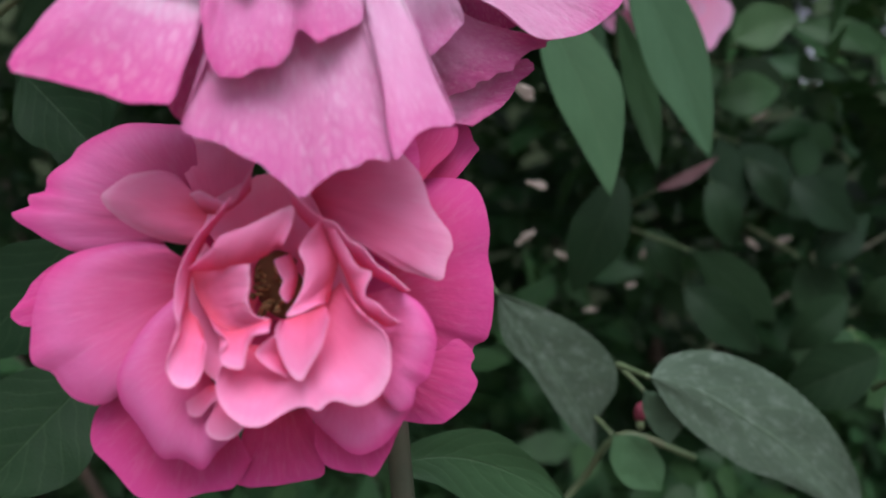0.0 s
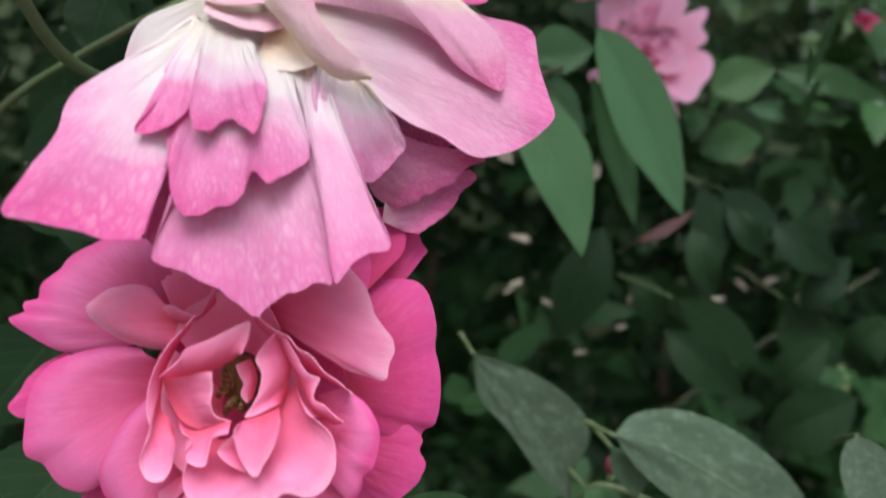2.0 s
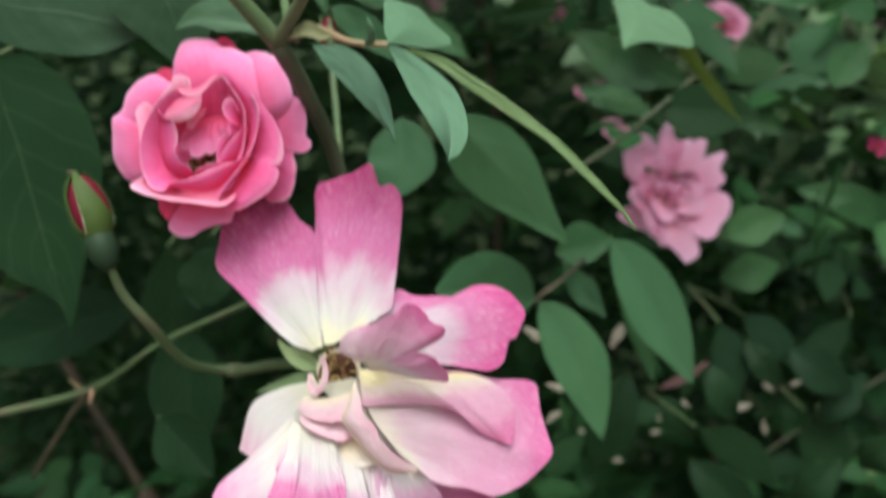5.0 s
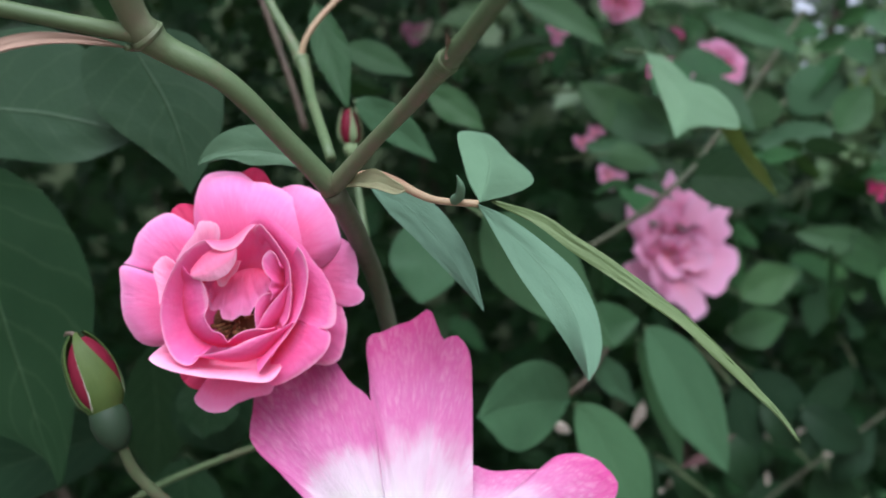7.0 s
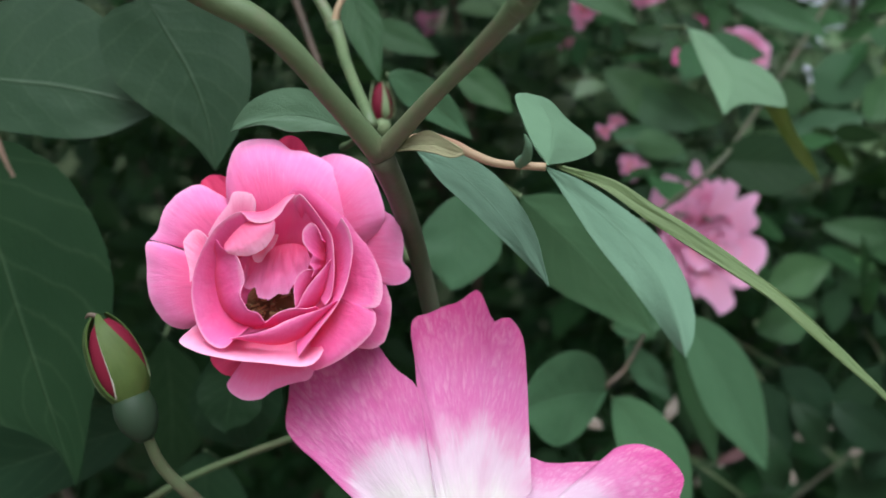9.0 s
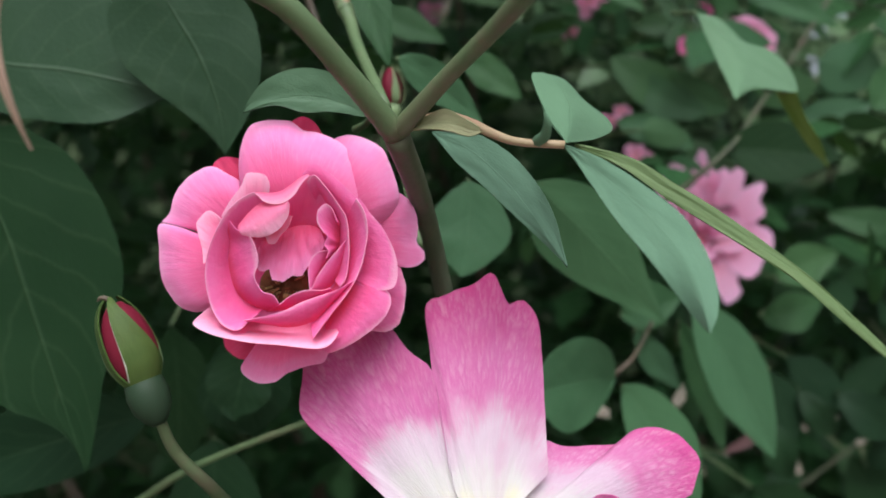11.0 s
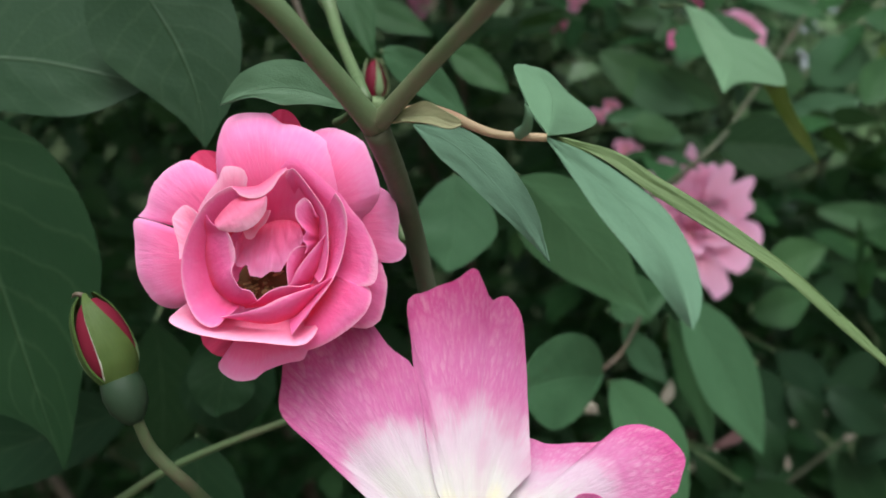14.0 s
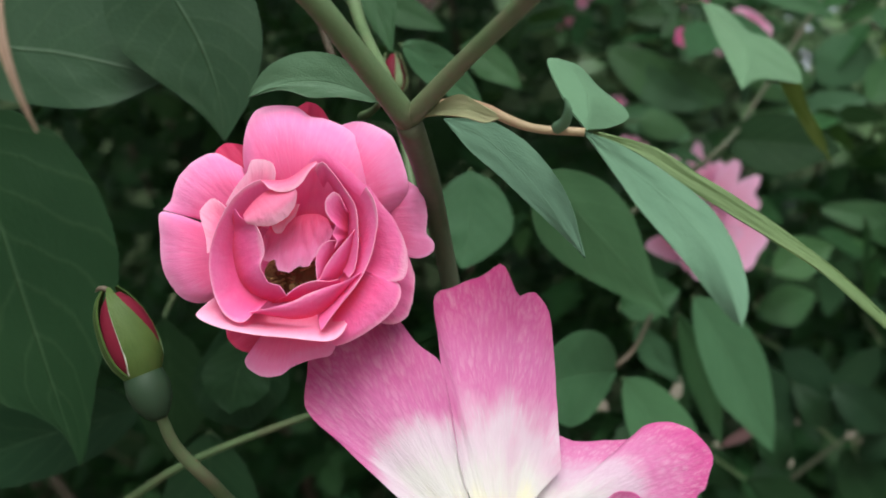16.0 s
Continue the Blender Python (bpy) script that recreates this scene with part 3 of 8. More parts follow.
def stamens(flower, centre, count, spread, length, material=ANTHER, aim=(0, -1, 0), seed=3):
    """Thin filaments with small anthers round a flower's middle, each tuft one part."""
    rng = random.Random(seed)
    aim = Vector(aim).normalized()
    side = aim.cross(Vector((0.2, 0.1, 1))).normalized()
    up = side.cross(aim)
    for _ in range(count):
        a, r = rng.uniform(0, 6.283), rng.uniform(0.25, 1.0) * spread
        foot = vec(centre) + (side * math.cos(a) + up * math.sin(a)) * r * 0.6 * MM
        end = foot + aim * length * rng.uniform(0.6, 1.1) * MM + (side * math.cos(a) + up * math.sin(a)) * r * rng.uniform(0.2, 0.9) * MM
        f = part("filament", tube_mesh([foot, foot.lerp(end, 0.5) + side * rng.uniform(-0.4, 0.4) * MM, end], [0.00022, 0.00018], 5), STAMEN_TAN, flower)
        bm = dome([(-0.5, 0.1), (-0.35, 0.42), (0.1, 0.5), (0.45, 0.3), (0.6, 0.08)], 7, 0.7, Euler((rng.uniform(0, 3), rng.uniform(0, 3), 0)).to_matrix().to_4x4())
        bmesh.ops.translate(bm, vec=end, verts=bm.verts)
        part("anther", bm, material, f)


def cane(name, points, radii, material, label, thorns=(), knots=(), category="rose cane", group="canes of the bush"):
    at = Vector(points[0])
    ob = thing(name, at, label, category, group)
    loc = [Vector(p) - at for p in points]
    part("stem", tube_mesh(loc, radii, 12, knots), material, ob)
    st = [i / (len(loc) - 1) for i in range(len(loc))]
    for k in knots:
        ring = [Vector([spline(st, [q[j] for q in loc], k + d) for j in range(3)]) for d in (-0.012, 0.0, 0.012)]
        r = spline(st, radii if len(radii) == len(loc) else [radii[0]] * len(loc), k) * 1.3
        part("node", tube_mesh(ring, [r * 0.98, r * 1.06, r * 0.98], 12), material, ob)
    for a, b in thorns:
        thorn(ob, Vector(a) - at, Vector(b) - at)
    return ob


# ---- setting ----
def slab(name, size, at, material, label, category, bumps=0.0, cuts=1):
    bm = bmesh.new()
    sx, sy, sz = size
    if cuts > 1:
        bmesh.ops.create_grid(bm, x_segments=cuts, y_segments=cuts, size=0.5)
        for v in bm.verts:
            v.co.x *= sx
            v.co.y *= sy
            v.co.z = bumps * noise.noise(v.co * 0.8) * min(1, 6 / (0.1 + v.co.length))
    else:
        bmesh.ops.create_cube(bm, size=1)
        for v in bm.verts:
            v.co = Vector((v.co.x * sx, v.co.y * sy, v.co.z * sz))
    ob = part(name, bm, material)
    ob.location = at
    return tagged(ob, label, category, kind="structure")


slab("ground", (400, 400, 0), (0, 0, 0), SOIL, "bare garden soil under the rose bush, lightened to bounce light", "ground", 0.05, 60)
# walls added as a dark backdrop, so gaps between the leaves read as shade
slab("added_wall_back", (5.2, 0.24, 3.2), (-1.55, 2.6, 1.6), BACKDROP, "added dark wall that stands in for shade behind the rose bush", "wall")
slab("added_wall_side", (3.4, 0.24, 1.7), (2.77, 2.6, 0.85), BACKDROP, "added low dark wall beside the open sky", "wall")

# ---- the blooms ----
rose_a = thing("rose_bloom", (-0.0514, 0.1200, 1.3035), "fresh cupped pink rose with salmon inner petals on the cane", "rose", "roses of the bush")
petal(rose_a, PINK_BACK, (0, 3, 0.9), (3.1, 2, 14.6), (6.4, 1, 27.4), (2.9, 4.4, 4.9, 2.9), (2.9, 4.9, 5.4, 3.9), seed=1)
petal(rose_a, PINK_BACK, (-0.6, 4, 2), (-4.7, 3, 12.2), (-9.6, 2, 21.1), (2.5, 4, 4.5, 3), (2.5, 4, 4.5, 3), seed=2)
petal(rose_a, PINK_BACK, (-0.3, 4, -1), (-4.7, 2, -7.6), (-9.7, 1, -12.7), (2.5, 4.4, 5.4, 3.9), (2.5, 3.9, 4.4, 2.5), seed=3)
rim_petal(rose_a, PINK_OUTER, [(21.7, 0, 13.3), (23.9, 0, 11.5), (25.1, 0, 8.1), (24.8, 0, 4.1), (25.9, 0, 2.1), (25.4, 0, 0.6), (23.1, 0, -0.1), (20, 0, 0.6)], [(14, 1, 10.7), (13.8, 1, 7.9), (13.7, 1, 5), (13.5, 1, 2.1)], belly=1.2, seed=4)
rim_petal(rose_a, PINK_FRESH, [(20.9, 0, 1.7), (22.2, 0, -2.4), (22, 0, -6.1), (20.8, 0, -9.5), (18.6, 0, -10.9), (15.7, 0, -10.7)], [(13.5, 1, 2.1), (13.4, 1, 0.2), (12.3, 1, -2.7), (11.1, 1, -5.5)], belly=0.8, seed=5)
rim_petal(rose_a, PINK_OUTER, [(10.7, -1.5, 22.3), (12.2, -1.5, 23.3), (15.4, -1.5, 23.3), (19.5, -1.5, 21), (20.9, -1.5, 18.1), (21.9, -1.5, 14), (22, -1.5, 11.7), (20.6, -1.5, 9.3), (18.6, -1.5, 7.7)], [(9.6, -1, 12.8), (10.5, -1, 11.8), (11.3, -1, 9.8), (11.7, -1, 7.9)], belly=2.2, curl=1.0, seed=8)
rim_petal(rose_a, PINK_OUTER, [(-5.2, -1.5, 14.9), (-5.6, -1.5, 16.8), (-7.9, -1.5, 18.4), (-10.4, -1.5, 19.7), (-13.7, -1.5, 18.5), (-17, -1.5, 15.2), (-17.9, -1.5, 12.4), (-19.6, -1.5, 10.6)], [(-2.3, 0, 8.8), (-2.8, 0, 8.3), (-3.8, 0, 7.9), (-4.8, 0, 7), (-5.3, 0, 6.1)], belly=2.0, curl=1.5, seed=7)
rim_petal(rose_a, PINK_OUTER, [(-11.3, -3.2, 7.2), (-13.8, -3.2, 8.4), (-16.8, -3.2, 9.6), (-19.4, -3.2, 10), (-19.7, -3.2, 6), (-19.6, -3.2, 1.4), (-18.6, -3.2, -2), (-16.7, -3.2, -4.4), (-14.1, -3.2, -5.4), (-10.9, -3.2, -5)], [(-5.1, -1, 5.1), (-5.4, -1, 3.2), (-5.7, -1, 1.3), (-5.5, -1, -0.6)], belly=2.2, curl=1.5, seed=6)
rim_petal(rose_a, PINK_OUTER, [(-4.7, -4, 14.3), (-5, -4, 17.8), (-4.6, -4, 22), (-2.7, -4, 25.7), (0.6, -4, 26.8), (4.4, -4, 26.2), (6.6, -4, 24.5), (9, -4, 24.1), (12.4, -4, 22.2), (15.3, -4, 18.8), (16.6, -4, 14.2), (16.4, -4, 11.6)], [(1, -2, 8.5), (2.4, -2, 8.9), (3.8, -2, 8.8), (5.7, -2, 8.7), (8, -2, 7.6)], belly=2.6, curl=2.0, seed=9)
rim_petal(rose_a, PINK_OUTER, [(9.3, -4, -12), (7.8, -4, -15.1), (5.4, -4, -15.6), (1.6, -4, -16.6), (-0.8, -4, -18), (-3.6, -4, -18), (-5.9, -4, -16.6), (-6.4, -4, -15.2), (-4.9, -4, -13.3), (-3.1, -4, -11.5)], [(5.7, -3, -8.7), (3.9, -3, -8.6), (2, -3, -8.5), (0.1, -3, -8.4), (-1.7, -3, -8.2)], belly=1.2, curl=0.6, seed=10)
rim_petal(rose_a, PINK_FRESH, [(14, -7.5, -2.1), (17.1, -7.5, -3.1), (19.4, -7.5, -3.6), (20.1, -7.5, -4.8), (19.8, -7.5, -6.6), (18.2, -7.5, -8.7), (15.3, -7.5, -10.8), (12.3, -7.5, -12.4), (9.3, -7.5, -13.3), (8.1, -7.5, -12.7)], [(13.2, -6, 1.2), (13.1, -6, -0.6), (12.5, -6, -2.4), (11.2, -6, -5.1), (9, -6, -8.6)], belly=1.0, curl=0.8, seed=11)
rim_petal(rose_a, PINK_FRESH, [(6.9, -8.5, 16.6), (8.6, -8.5, 18), (10.9, -8.5, 16.9), (13.4, -8.5, 14.4), (15.4, -8.5, 12.3), (16.3, -8.5, 11.6), (17.7, -8.5, 9.3), (19.7, -8.5, 6.5), (21.3, -8.5, 2.6), (21.6, -8.5, -0.7), (20.9, -8.5, -3), (19.1, -8.5, -3.5), (15.9, -8.5, -2.7)], [(7.2, -4, 12.7), (9, -4, 11.7), (10.7, -4, 9.7), (11.5, -4, 6.9), (11.7, -4, 3.1), (11.5, -4, -0.6)], belly=0.6, curl=0.9, seed=12)
rim_petal(rose_a, PALE_FOLD, [(-9.3, -8, -4.1), (-10.9, -9, -5.4), (-12.2, -10, -6.9), (-10.1, -11, -8.2), (-7.3, -11, -9.3), (-3, -11, -10.4), (2.3, -11, -11.2), (6.7, -11, -12), (9.3, -11, -12), (10.8, -11, -11), (11.5, -10, -9.7)], [(-6.6, -5, -4.1), (-5.8, -5, -5.5), (-4, -5, -7), (-1.3, -5, -7.7), (2.4, -5, -8.3), (6.1, -5, -8.5), (8.8, -5, -8.3), (10.2, -5, -8.8)], belly=-0.6, curl=0.5, seed=13)
rim_petal(rose_a, PALE_FOLD, [(-7, -8, 10.4), (-5.2, -8, 13.2), (-3.4, -8, 15.3), (-2.4, -8, 17.2), (-0.9, -8, 17.3), (0.7, -8, 16.7), (1.3, -8, 15.2), (1, -8, 13.3)], [(-4.3, -4, 6.9), (-3.8, -4, 7.3), (-2.9, -4, 7.7), (-1.5, -4, 8.1), (-0.5, -4, 8.5)], belly=0.5, curl=0.6, seed=14)
rim_petal(rose_a, PALE_FOLD, [(-10.1, -9, 2.8), (-10.3, -9, 5.8), (-10.9, -9, 9.1), (-10.1, -9, 10.5), (-8.7, -9, 11.4), (-7.4, -9, 10.6), (-6.5, -9, 9.6)], [(-5.9, -6, 3.3), (-5.9, -6, 4.2), (-5.8, -6, 5.1), (-5.8, -6, 6), (-5.2, -6, 6.9)], belly=0.6, curl=0.4, seed=15)
rim_petal(rose_a, PINK_FRESH, [(0.7, -10, 12.7), (-0.5, -10.5, 13.8), (-2.9, -10.5, 12.9), (-5.2, -10.5, 11.1), (-7.3, -10.5, 8), (-8.8, -10.5, 4.9), (-9.5, -10.5, 1.3), (-9.3, -10.5, -2.3), (-8.5, -10.5, -5.5), (-6.6, -10.5, -7.9), (-4.7, -10.5, -8.4), (-2.7, -10.5, -6.9), (-1.7, -10.5, -6.2)], [(0.5, -5, 6.6), (-0.4, -5, 7.1), (-1.8, -5, 6.7), (-3.3, -5, 5.4), (-4.3, -5, 3.2), (-4.6, -5, 0.9), (-4.2, -5, -1.5), (-2.9, -5, -3.8), (-1.1, -5, -4.9)], belly=-0.8, curl=0.4, seed=16)
rim_petal(rose_a, PINK_FRESH, [(-0.2, -8.5, 12.8), (2.5, -8.5, 13.4), (5.7, -8.5, 14.6), (8.1, -8.5, 16.1), (10.6, -8.5, 14), (12.4, -8.5, 11.2), (13.4, -8.5, 8.4)], [(0.1, -3, 6.6), (2, -3, 6.5), (3.8, -3, 6.4), (5.7, -3, 6.3), (8, -3, 6.2), (9.9, -3, 6.1), (10.8, -3, 5.1)], belly=-0.6, seed=17)
rim_petal(rose_a, PINK_FRESH, [(7.9, -10.5, 14.9), (9.2, -10.5, 16), (10.8, -10.5, 14.2), (12.6, -10.5, 11.4), (14, -10.5, 8.7), (14.2, -10.5, 5.7), (14, -10.5, 2.1), (13.3, -10.5, -1.1), (12.3, -10.5, -2.4)], [(8.9, -4, 10.8), (9.8, -4, 9.8), (10.6, -4, 7.9), (11, -4, 5), (10.6, -4, 2.3), (9.9, -4, -0.5)], belly=-0.3, curl=0.5, seed=19)
rim_petal(rose_a, PINK_FRESH, [(15.9, -11, 11.7), (17, -11, 9.7), (17.4, -11, 6.8), (16.8, -11, 3.3), (15.6, -11, -0.2), (13.6, -11, -3.4), (11.1, -11, -6.2), (9, -11, -8.6), (7.5, -11, -10.4)], [(12.7, -6, 7.7), (13, -6, 5.8), (12.9, -6, 3.1), (12.1, -6, 0.4), (10.7, -6, -2.3), (8.7, -6, -4.9), (6.3, -6, -7.1)], belly=-0.5, curl=0.4, seed=18)
rim_petal(rose_a, PALE_FOLD, [(-2.9, -11.5, 7), (-0.8, -11.5, 6.5), (1.2, -11.5, 6.6), (3.1, -11.5, 7.5), (4.7, -11.5, 9.5), (5.1, -11.5, 11.5)], [(-3.8, -9.5, 8.5), (-2.3, -9.5, 10.2), (-0.4, -9.5, 11.7), (1.6, -9.5, 12.3), (3.2, -9.5, 12.4), (4.6, -9.5, 12.5)], belly=1.0, curl=0.6, seed=21)
rim_petal(rose_a, PALE_FOLD, [(0, -11.5, 13.3), (0.9, -11.5, 12.2), (2.4, -11.5, 11.6), (4.2, -11.5, 11.7), (6, -11.5, 12.8), (7.3, -11.5, 14.5), (8.6, -11.5, 15.7)], [(-0.6, -10, 13.7), (0.5, -10, 13.6), (2.1, -10, 13.5), (3.7, -10, 13.7), (5.5, -10, 14.7), (6.9, -10, 15.7), (8.3, -10, 16.2)], belly=0.3, curl=0.2, seed=27, n=(26, 7))
rim_petal(rose_a, PALE_FOLD, [(0.2, -8, 6.7), (0.7, -8, 5.4), (1.7, -8, 5.3), (2.7, -8, 6.6), (4.1, -8, 7.9), (4.9, -8, 9.7)], [(2, -7, 9.2), (2.3, -7, 9.2), (2.7, -7, 9.1), (3.1, -7, 9.3), (3.4, -7, 9.5), (3.8, -7, 9.8)], belly=0.3, seed=28, n=(18, 8))
rim_petal(rose_a, PINK_OUTER, [(-1.5, -6.5, 4.8), (-1.8, -6.5, 2.3), (-1.4, -6.5, 1), (0.1, -6.5, 0.9), (0.7, -6.5, -0.6), (2.5, -6.5, -1.1), (4.1, -6.5, -0.1), (5.5, -6.5, 0), (7.1, -6.5, 1.8), (8.8, -6.5, 3.3), (9.8, -6.5, 5.1)], [(-0.5, -4.5, 6.6), (0.6, -4.5, 7), (1.8, -4.5, 7.3), (3.2, -4.5, 7.7), (4.7, -4.5, 8.1), (6.1, -4.5, 8.2), (7.4, -4.5, 8), (8.8, -4.5, 7.2)], belly=0.9, ruffle=0.9, ragged=5, crease=0.45, seed=23)
rim_petal(rose_a, PINK_FRESH, [(12.4, -10, 8.2), (11.7, -10, 10.4), (10.7, -10, 11.2), (9.5, -10, 10.2), (9.2, -10, 8.4), (10, -10, 6.8), (10.7, -10, 5.9), (10.1, -10, 4.6), (10.7, -10, 3.5), (10.3, -10, 2.3)], [(13, -6, 7.6), (12.8, -6, 7.2), (12.6, -6, 6.8), (12.4, -6, 5.9), (12.2, -6, 4.9), (11.7, -6, 3.6)], belly=0.8, seed=20)
rim_petal(rose_a, PINK_FRESH, [(14, -9.5, 5.5), (12.1, -9.5, 3.6), (10.2, -9.5, 1.6), (8.6, -9.5, -0.4), (7.6, -9.5, -2.2), (6.7, -9.5, -2.8)], [(13.7, -6.5, 4.8), (13.1, -6.5, 2.1), (12.1, -6.5, -0.1), (10.7, -6.5, -1.9), (9.2, -6.5, -3.1), (7.5, -6.5, -3.7)], belly=0.5, curl=0.3, seed=26)
rim_petal(rose_a, PINK_FRESH, [(10.6, -8.5, 3.6), (8.9, -8.5, 3.5), (7.6, -8.5, 2.5), (7, -8.5, 0.5), (7, -8.5, -1.6), (7.1, -8.5, -2.9)], [(11.1, -6, 3.2), (10.5, -6, 1.8), (9.5, -6, 0.5), (8.7, -6, -0.8), (8.3, -6, -2), (7.8, -6, -3.1)], belly=0.7, seed=29)
rim_petal(rose_a, PINK_FRESH, [(-4.7, -10.5, 9.4), (-3.7, -10.5, 7.9), (-1.7, -10.5, 6.7), (-0.7, -10.5, 4.4), (-0.5, -10.5, 2.3), (-1.3, -10.5, 0.2), (-0.7, -10.5, -1.4), (-0.1, -10.5, -2.4), (1.5, -10.5, -3), (2.5, -10.5, -4.6)], [(-5.1, -10, 9.3), (-6.9, -6, 6.1), (-7, -6, 3.3), (-6.6, -6, 0.6), (-5.9, -6, -1.7), (-4.5, -6, -3.6), (-2.7, -6, -4.9), (-0.9, -6, -5.6), (0.7, -6, -5.6), (1.6, -6, -5.1)], belly=0.8, curl=-0.5, seed=22)
rim_petal(rose_a, PINK_FRESH, [(2.2, -9.5, -4.7), (3.4, -9.5, -3.7), (5.1, -9.5, -2.9), (7, -9.5, -2.6), (9.2, -9.5, -2.8), (10.6, -9.5, -2.5)], [(-1.1, -5.5, -5.9), (1.2, -5.5, -5.8), (3.5, -5.5, -5.8), (6.3, -5.5, -5.4), (8.7, -5.5, -4.4), (10.7, -5.5, -3.4)], belly=0.4, curl=0.3, seed=25)
rim_petal(rose_a, PINK_FRESH, [(-3.5, -11.5, -6.8), (0.1, -11.5, -6.3), (3.2, -11.5, -5.6), (5.9, -11.5, -4.5), (9, -11.5, -3.6), (11.9, -11.5, -2.8), (14.5, -11.5, -1.6)], [(-3.2, -8, -7.1), (-0.2, -8, -7.9), (2.9, -8, -8.5), (5.6, -8, -8.3), (8.2, -8, -7.3), (10.8, -8, -5.1), (13.9, -8, -2.4)], belly=0.7, curl=0.4, seed=24)
petal(rose_a, PINK_FRESH, (2.5, 3, 0.6), (7.725, 2, -1.05), (12.95, 0, -2.7), (4.9, 7.3, 8.3, 6.8), (4.9, 7.3, 8.3, 6.8), seed=90)
petal(rose_a, PINK_FRESH, (2.5, 3, 0.6), (2.5, 2, -4.9), (2.5, 0, -10.4), (4.9, 7.3, 8.3, 6.8), (4.9, 7.3, 8.3, 6.8), seed=91)
petal(rose_a, PINK_FRESH, (2.5, 3, 0.6), (-2.725, 2, -1.05), (-7.95, 0, -2.7), (4.9, 7.3, 8.3, 6.8), (4.9, 7.3, 8.3, 6.8), seed=92)
petal(rose_a, PINK_FRESH, (2.5, 3, 0.6), (-0.8, 2, 5), (-4.1, 0, 9.4), (4.9, 7.3, 8.3, 6.8), (4.9, 7.3, 8.3, 6.8), seed=93)
petal(rose_a, PINK_FRESH, (2.5, 3, 0.6), (5.8, 2, 5), (9.1, 0, 9.4), (4.9, 7.3, 8.3, 6.8), (4.9, 7.3, 8.3, 6.8), seed=94)
part("stamen_bed", dome([(-1.5, 4.6), (-0.6, 4.2), (0.3, 3.0), (0.8, 1.2), (0.9, 0.3)], 18, 0.8, Euler((radians(90), 0, 0)).to_matrix().to_4x4(), (1.1, 0, -1.6)), ANTHER, rose_a)
stamens(rose_a, (1.1, -1, -1.8), 22, 4.0, 4.0, seed=4)
part("hip", dome([(-4, 1.5), (-3, 3.0), (0, 4.2), (3, 3.6), (4.5, 2.2)], 14, 1.0, Euler((radians(90), 0, 0)).to_matrix().to_4x4(), (0, 7, 0)), SEPAL, rose_a)
rose_b = thing("rose_bloom", (-0.0192, 0.1090, 1.2566), "spent blown rose with floppy white and pink petals", "rose", "roses of the bush")
rail_petal(rose_b, SPENT_PINK, [(15.3, -4, -21.2), (23, 2, -25.7), (34.3, 8, -27.1)], [(15.1, -2, -29.6), (17.1, 2, -34.1), (19.9, 4, -36)], seed=31, ragged=0.6, bulge=0.8, crest=(0, 0.02, 0.04, 0.03, 0))
rail_petal(rose_b, SPENT_PINK, [(18.7, 3, -33.1), (25.4, 7, -31.1), (31.4, 11, -29.1)], [(17.8, 4, -37.7), (21.1, 6, -39.2), (23.5, 6, -39.7)], seed=30, ragged=0.5, crest=(0, 0.25, 0.15, 0.25, 0.15, 0))
rim_petal(rose_b, SPENT, [(-5.7, 7, 17.7), (-6.2, 11, 26.5), (-6.6, 14, 33), (-6.8, 17, 40), (-3.1, 18, 41.6), (1.6, 18, 42.8), (5.5, 19, 44.8), (6.7, 18, 42.6), (8.2, 17, 39), (10.3, 17, 39.7), (12.3, 17, 37.6), (13.1, 16, 35.5), (13, 12, 27.1), (12.5, 8, 19.5), (12, 3, 11.8)], [(-1.7, -2, 4.9), (-0.4, -2, 4.8), (1, -2, 5.2), (2.7, -2, 6.1), (5.1, -2, 7.2)], belly=-0.8, seed=34, crease=0.2, tipped=0.9)
rim_petal(rose_b, SPENT, [(-8.7, 0, 4.6), (-12.1, 1, 7.2), (-17.1, 4, 11.3), (-23.6, 8, 16.8), (-30.1, 13, 22.3), (-29.7, 15, 28.1), (-28.9, 16, 33.4), (-25.2, 17, 37.7), (-19, 17, 39), (-14.5, 16, 37.4), (-10.4, 14, 32.2), (-6.5, 12, 28.8), (-5.3, 8, 21.4), (-4.1, 3, 12.9)], [(-4.6, -1, 3.4), (-4.1, -1, 3.6), (-3.6, -1, 3.9), (-2.9, -1, 4.1), (-2.2, -1, 4.3)], belly=-0.6, seed=33, crease=0.2, tipped=0.9)
rim_petal(rose_b, SPENT_LATE, [(9.7, 6, 10.2), (10.9, 9, 13.6), (12.3, 11, 15.5), (15.7, 12, 14), (20.7, 13, 13.7), (26.3, 14, 13.5), (28, 14.5, 15.3), (32, 15, 15.7), (36.5, 15.5, 14), (38.6, 15.5, 11.5), (40, 15.5, 9), (37.8, 14, 3.8), (36, 13, 3.2), (35.2, 12, -1.2), (31.8, 10, -2.9), (27.6, 8, -2)], [(6.5, 0, 6.8), (6.8, 0, 5.6), (7, 0, 4.7), (7.2, 0, 3.7), (7.5, 0, 2.5)], belly=0.6, seed=32, ruffle=0.4, crease=0.2, tipped=0.35)
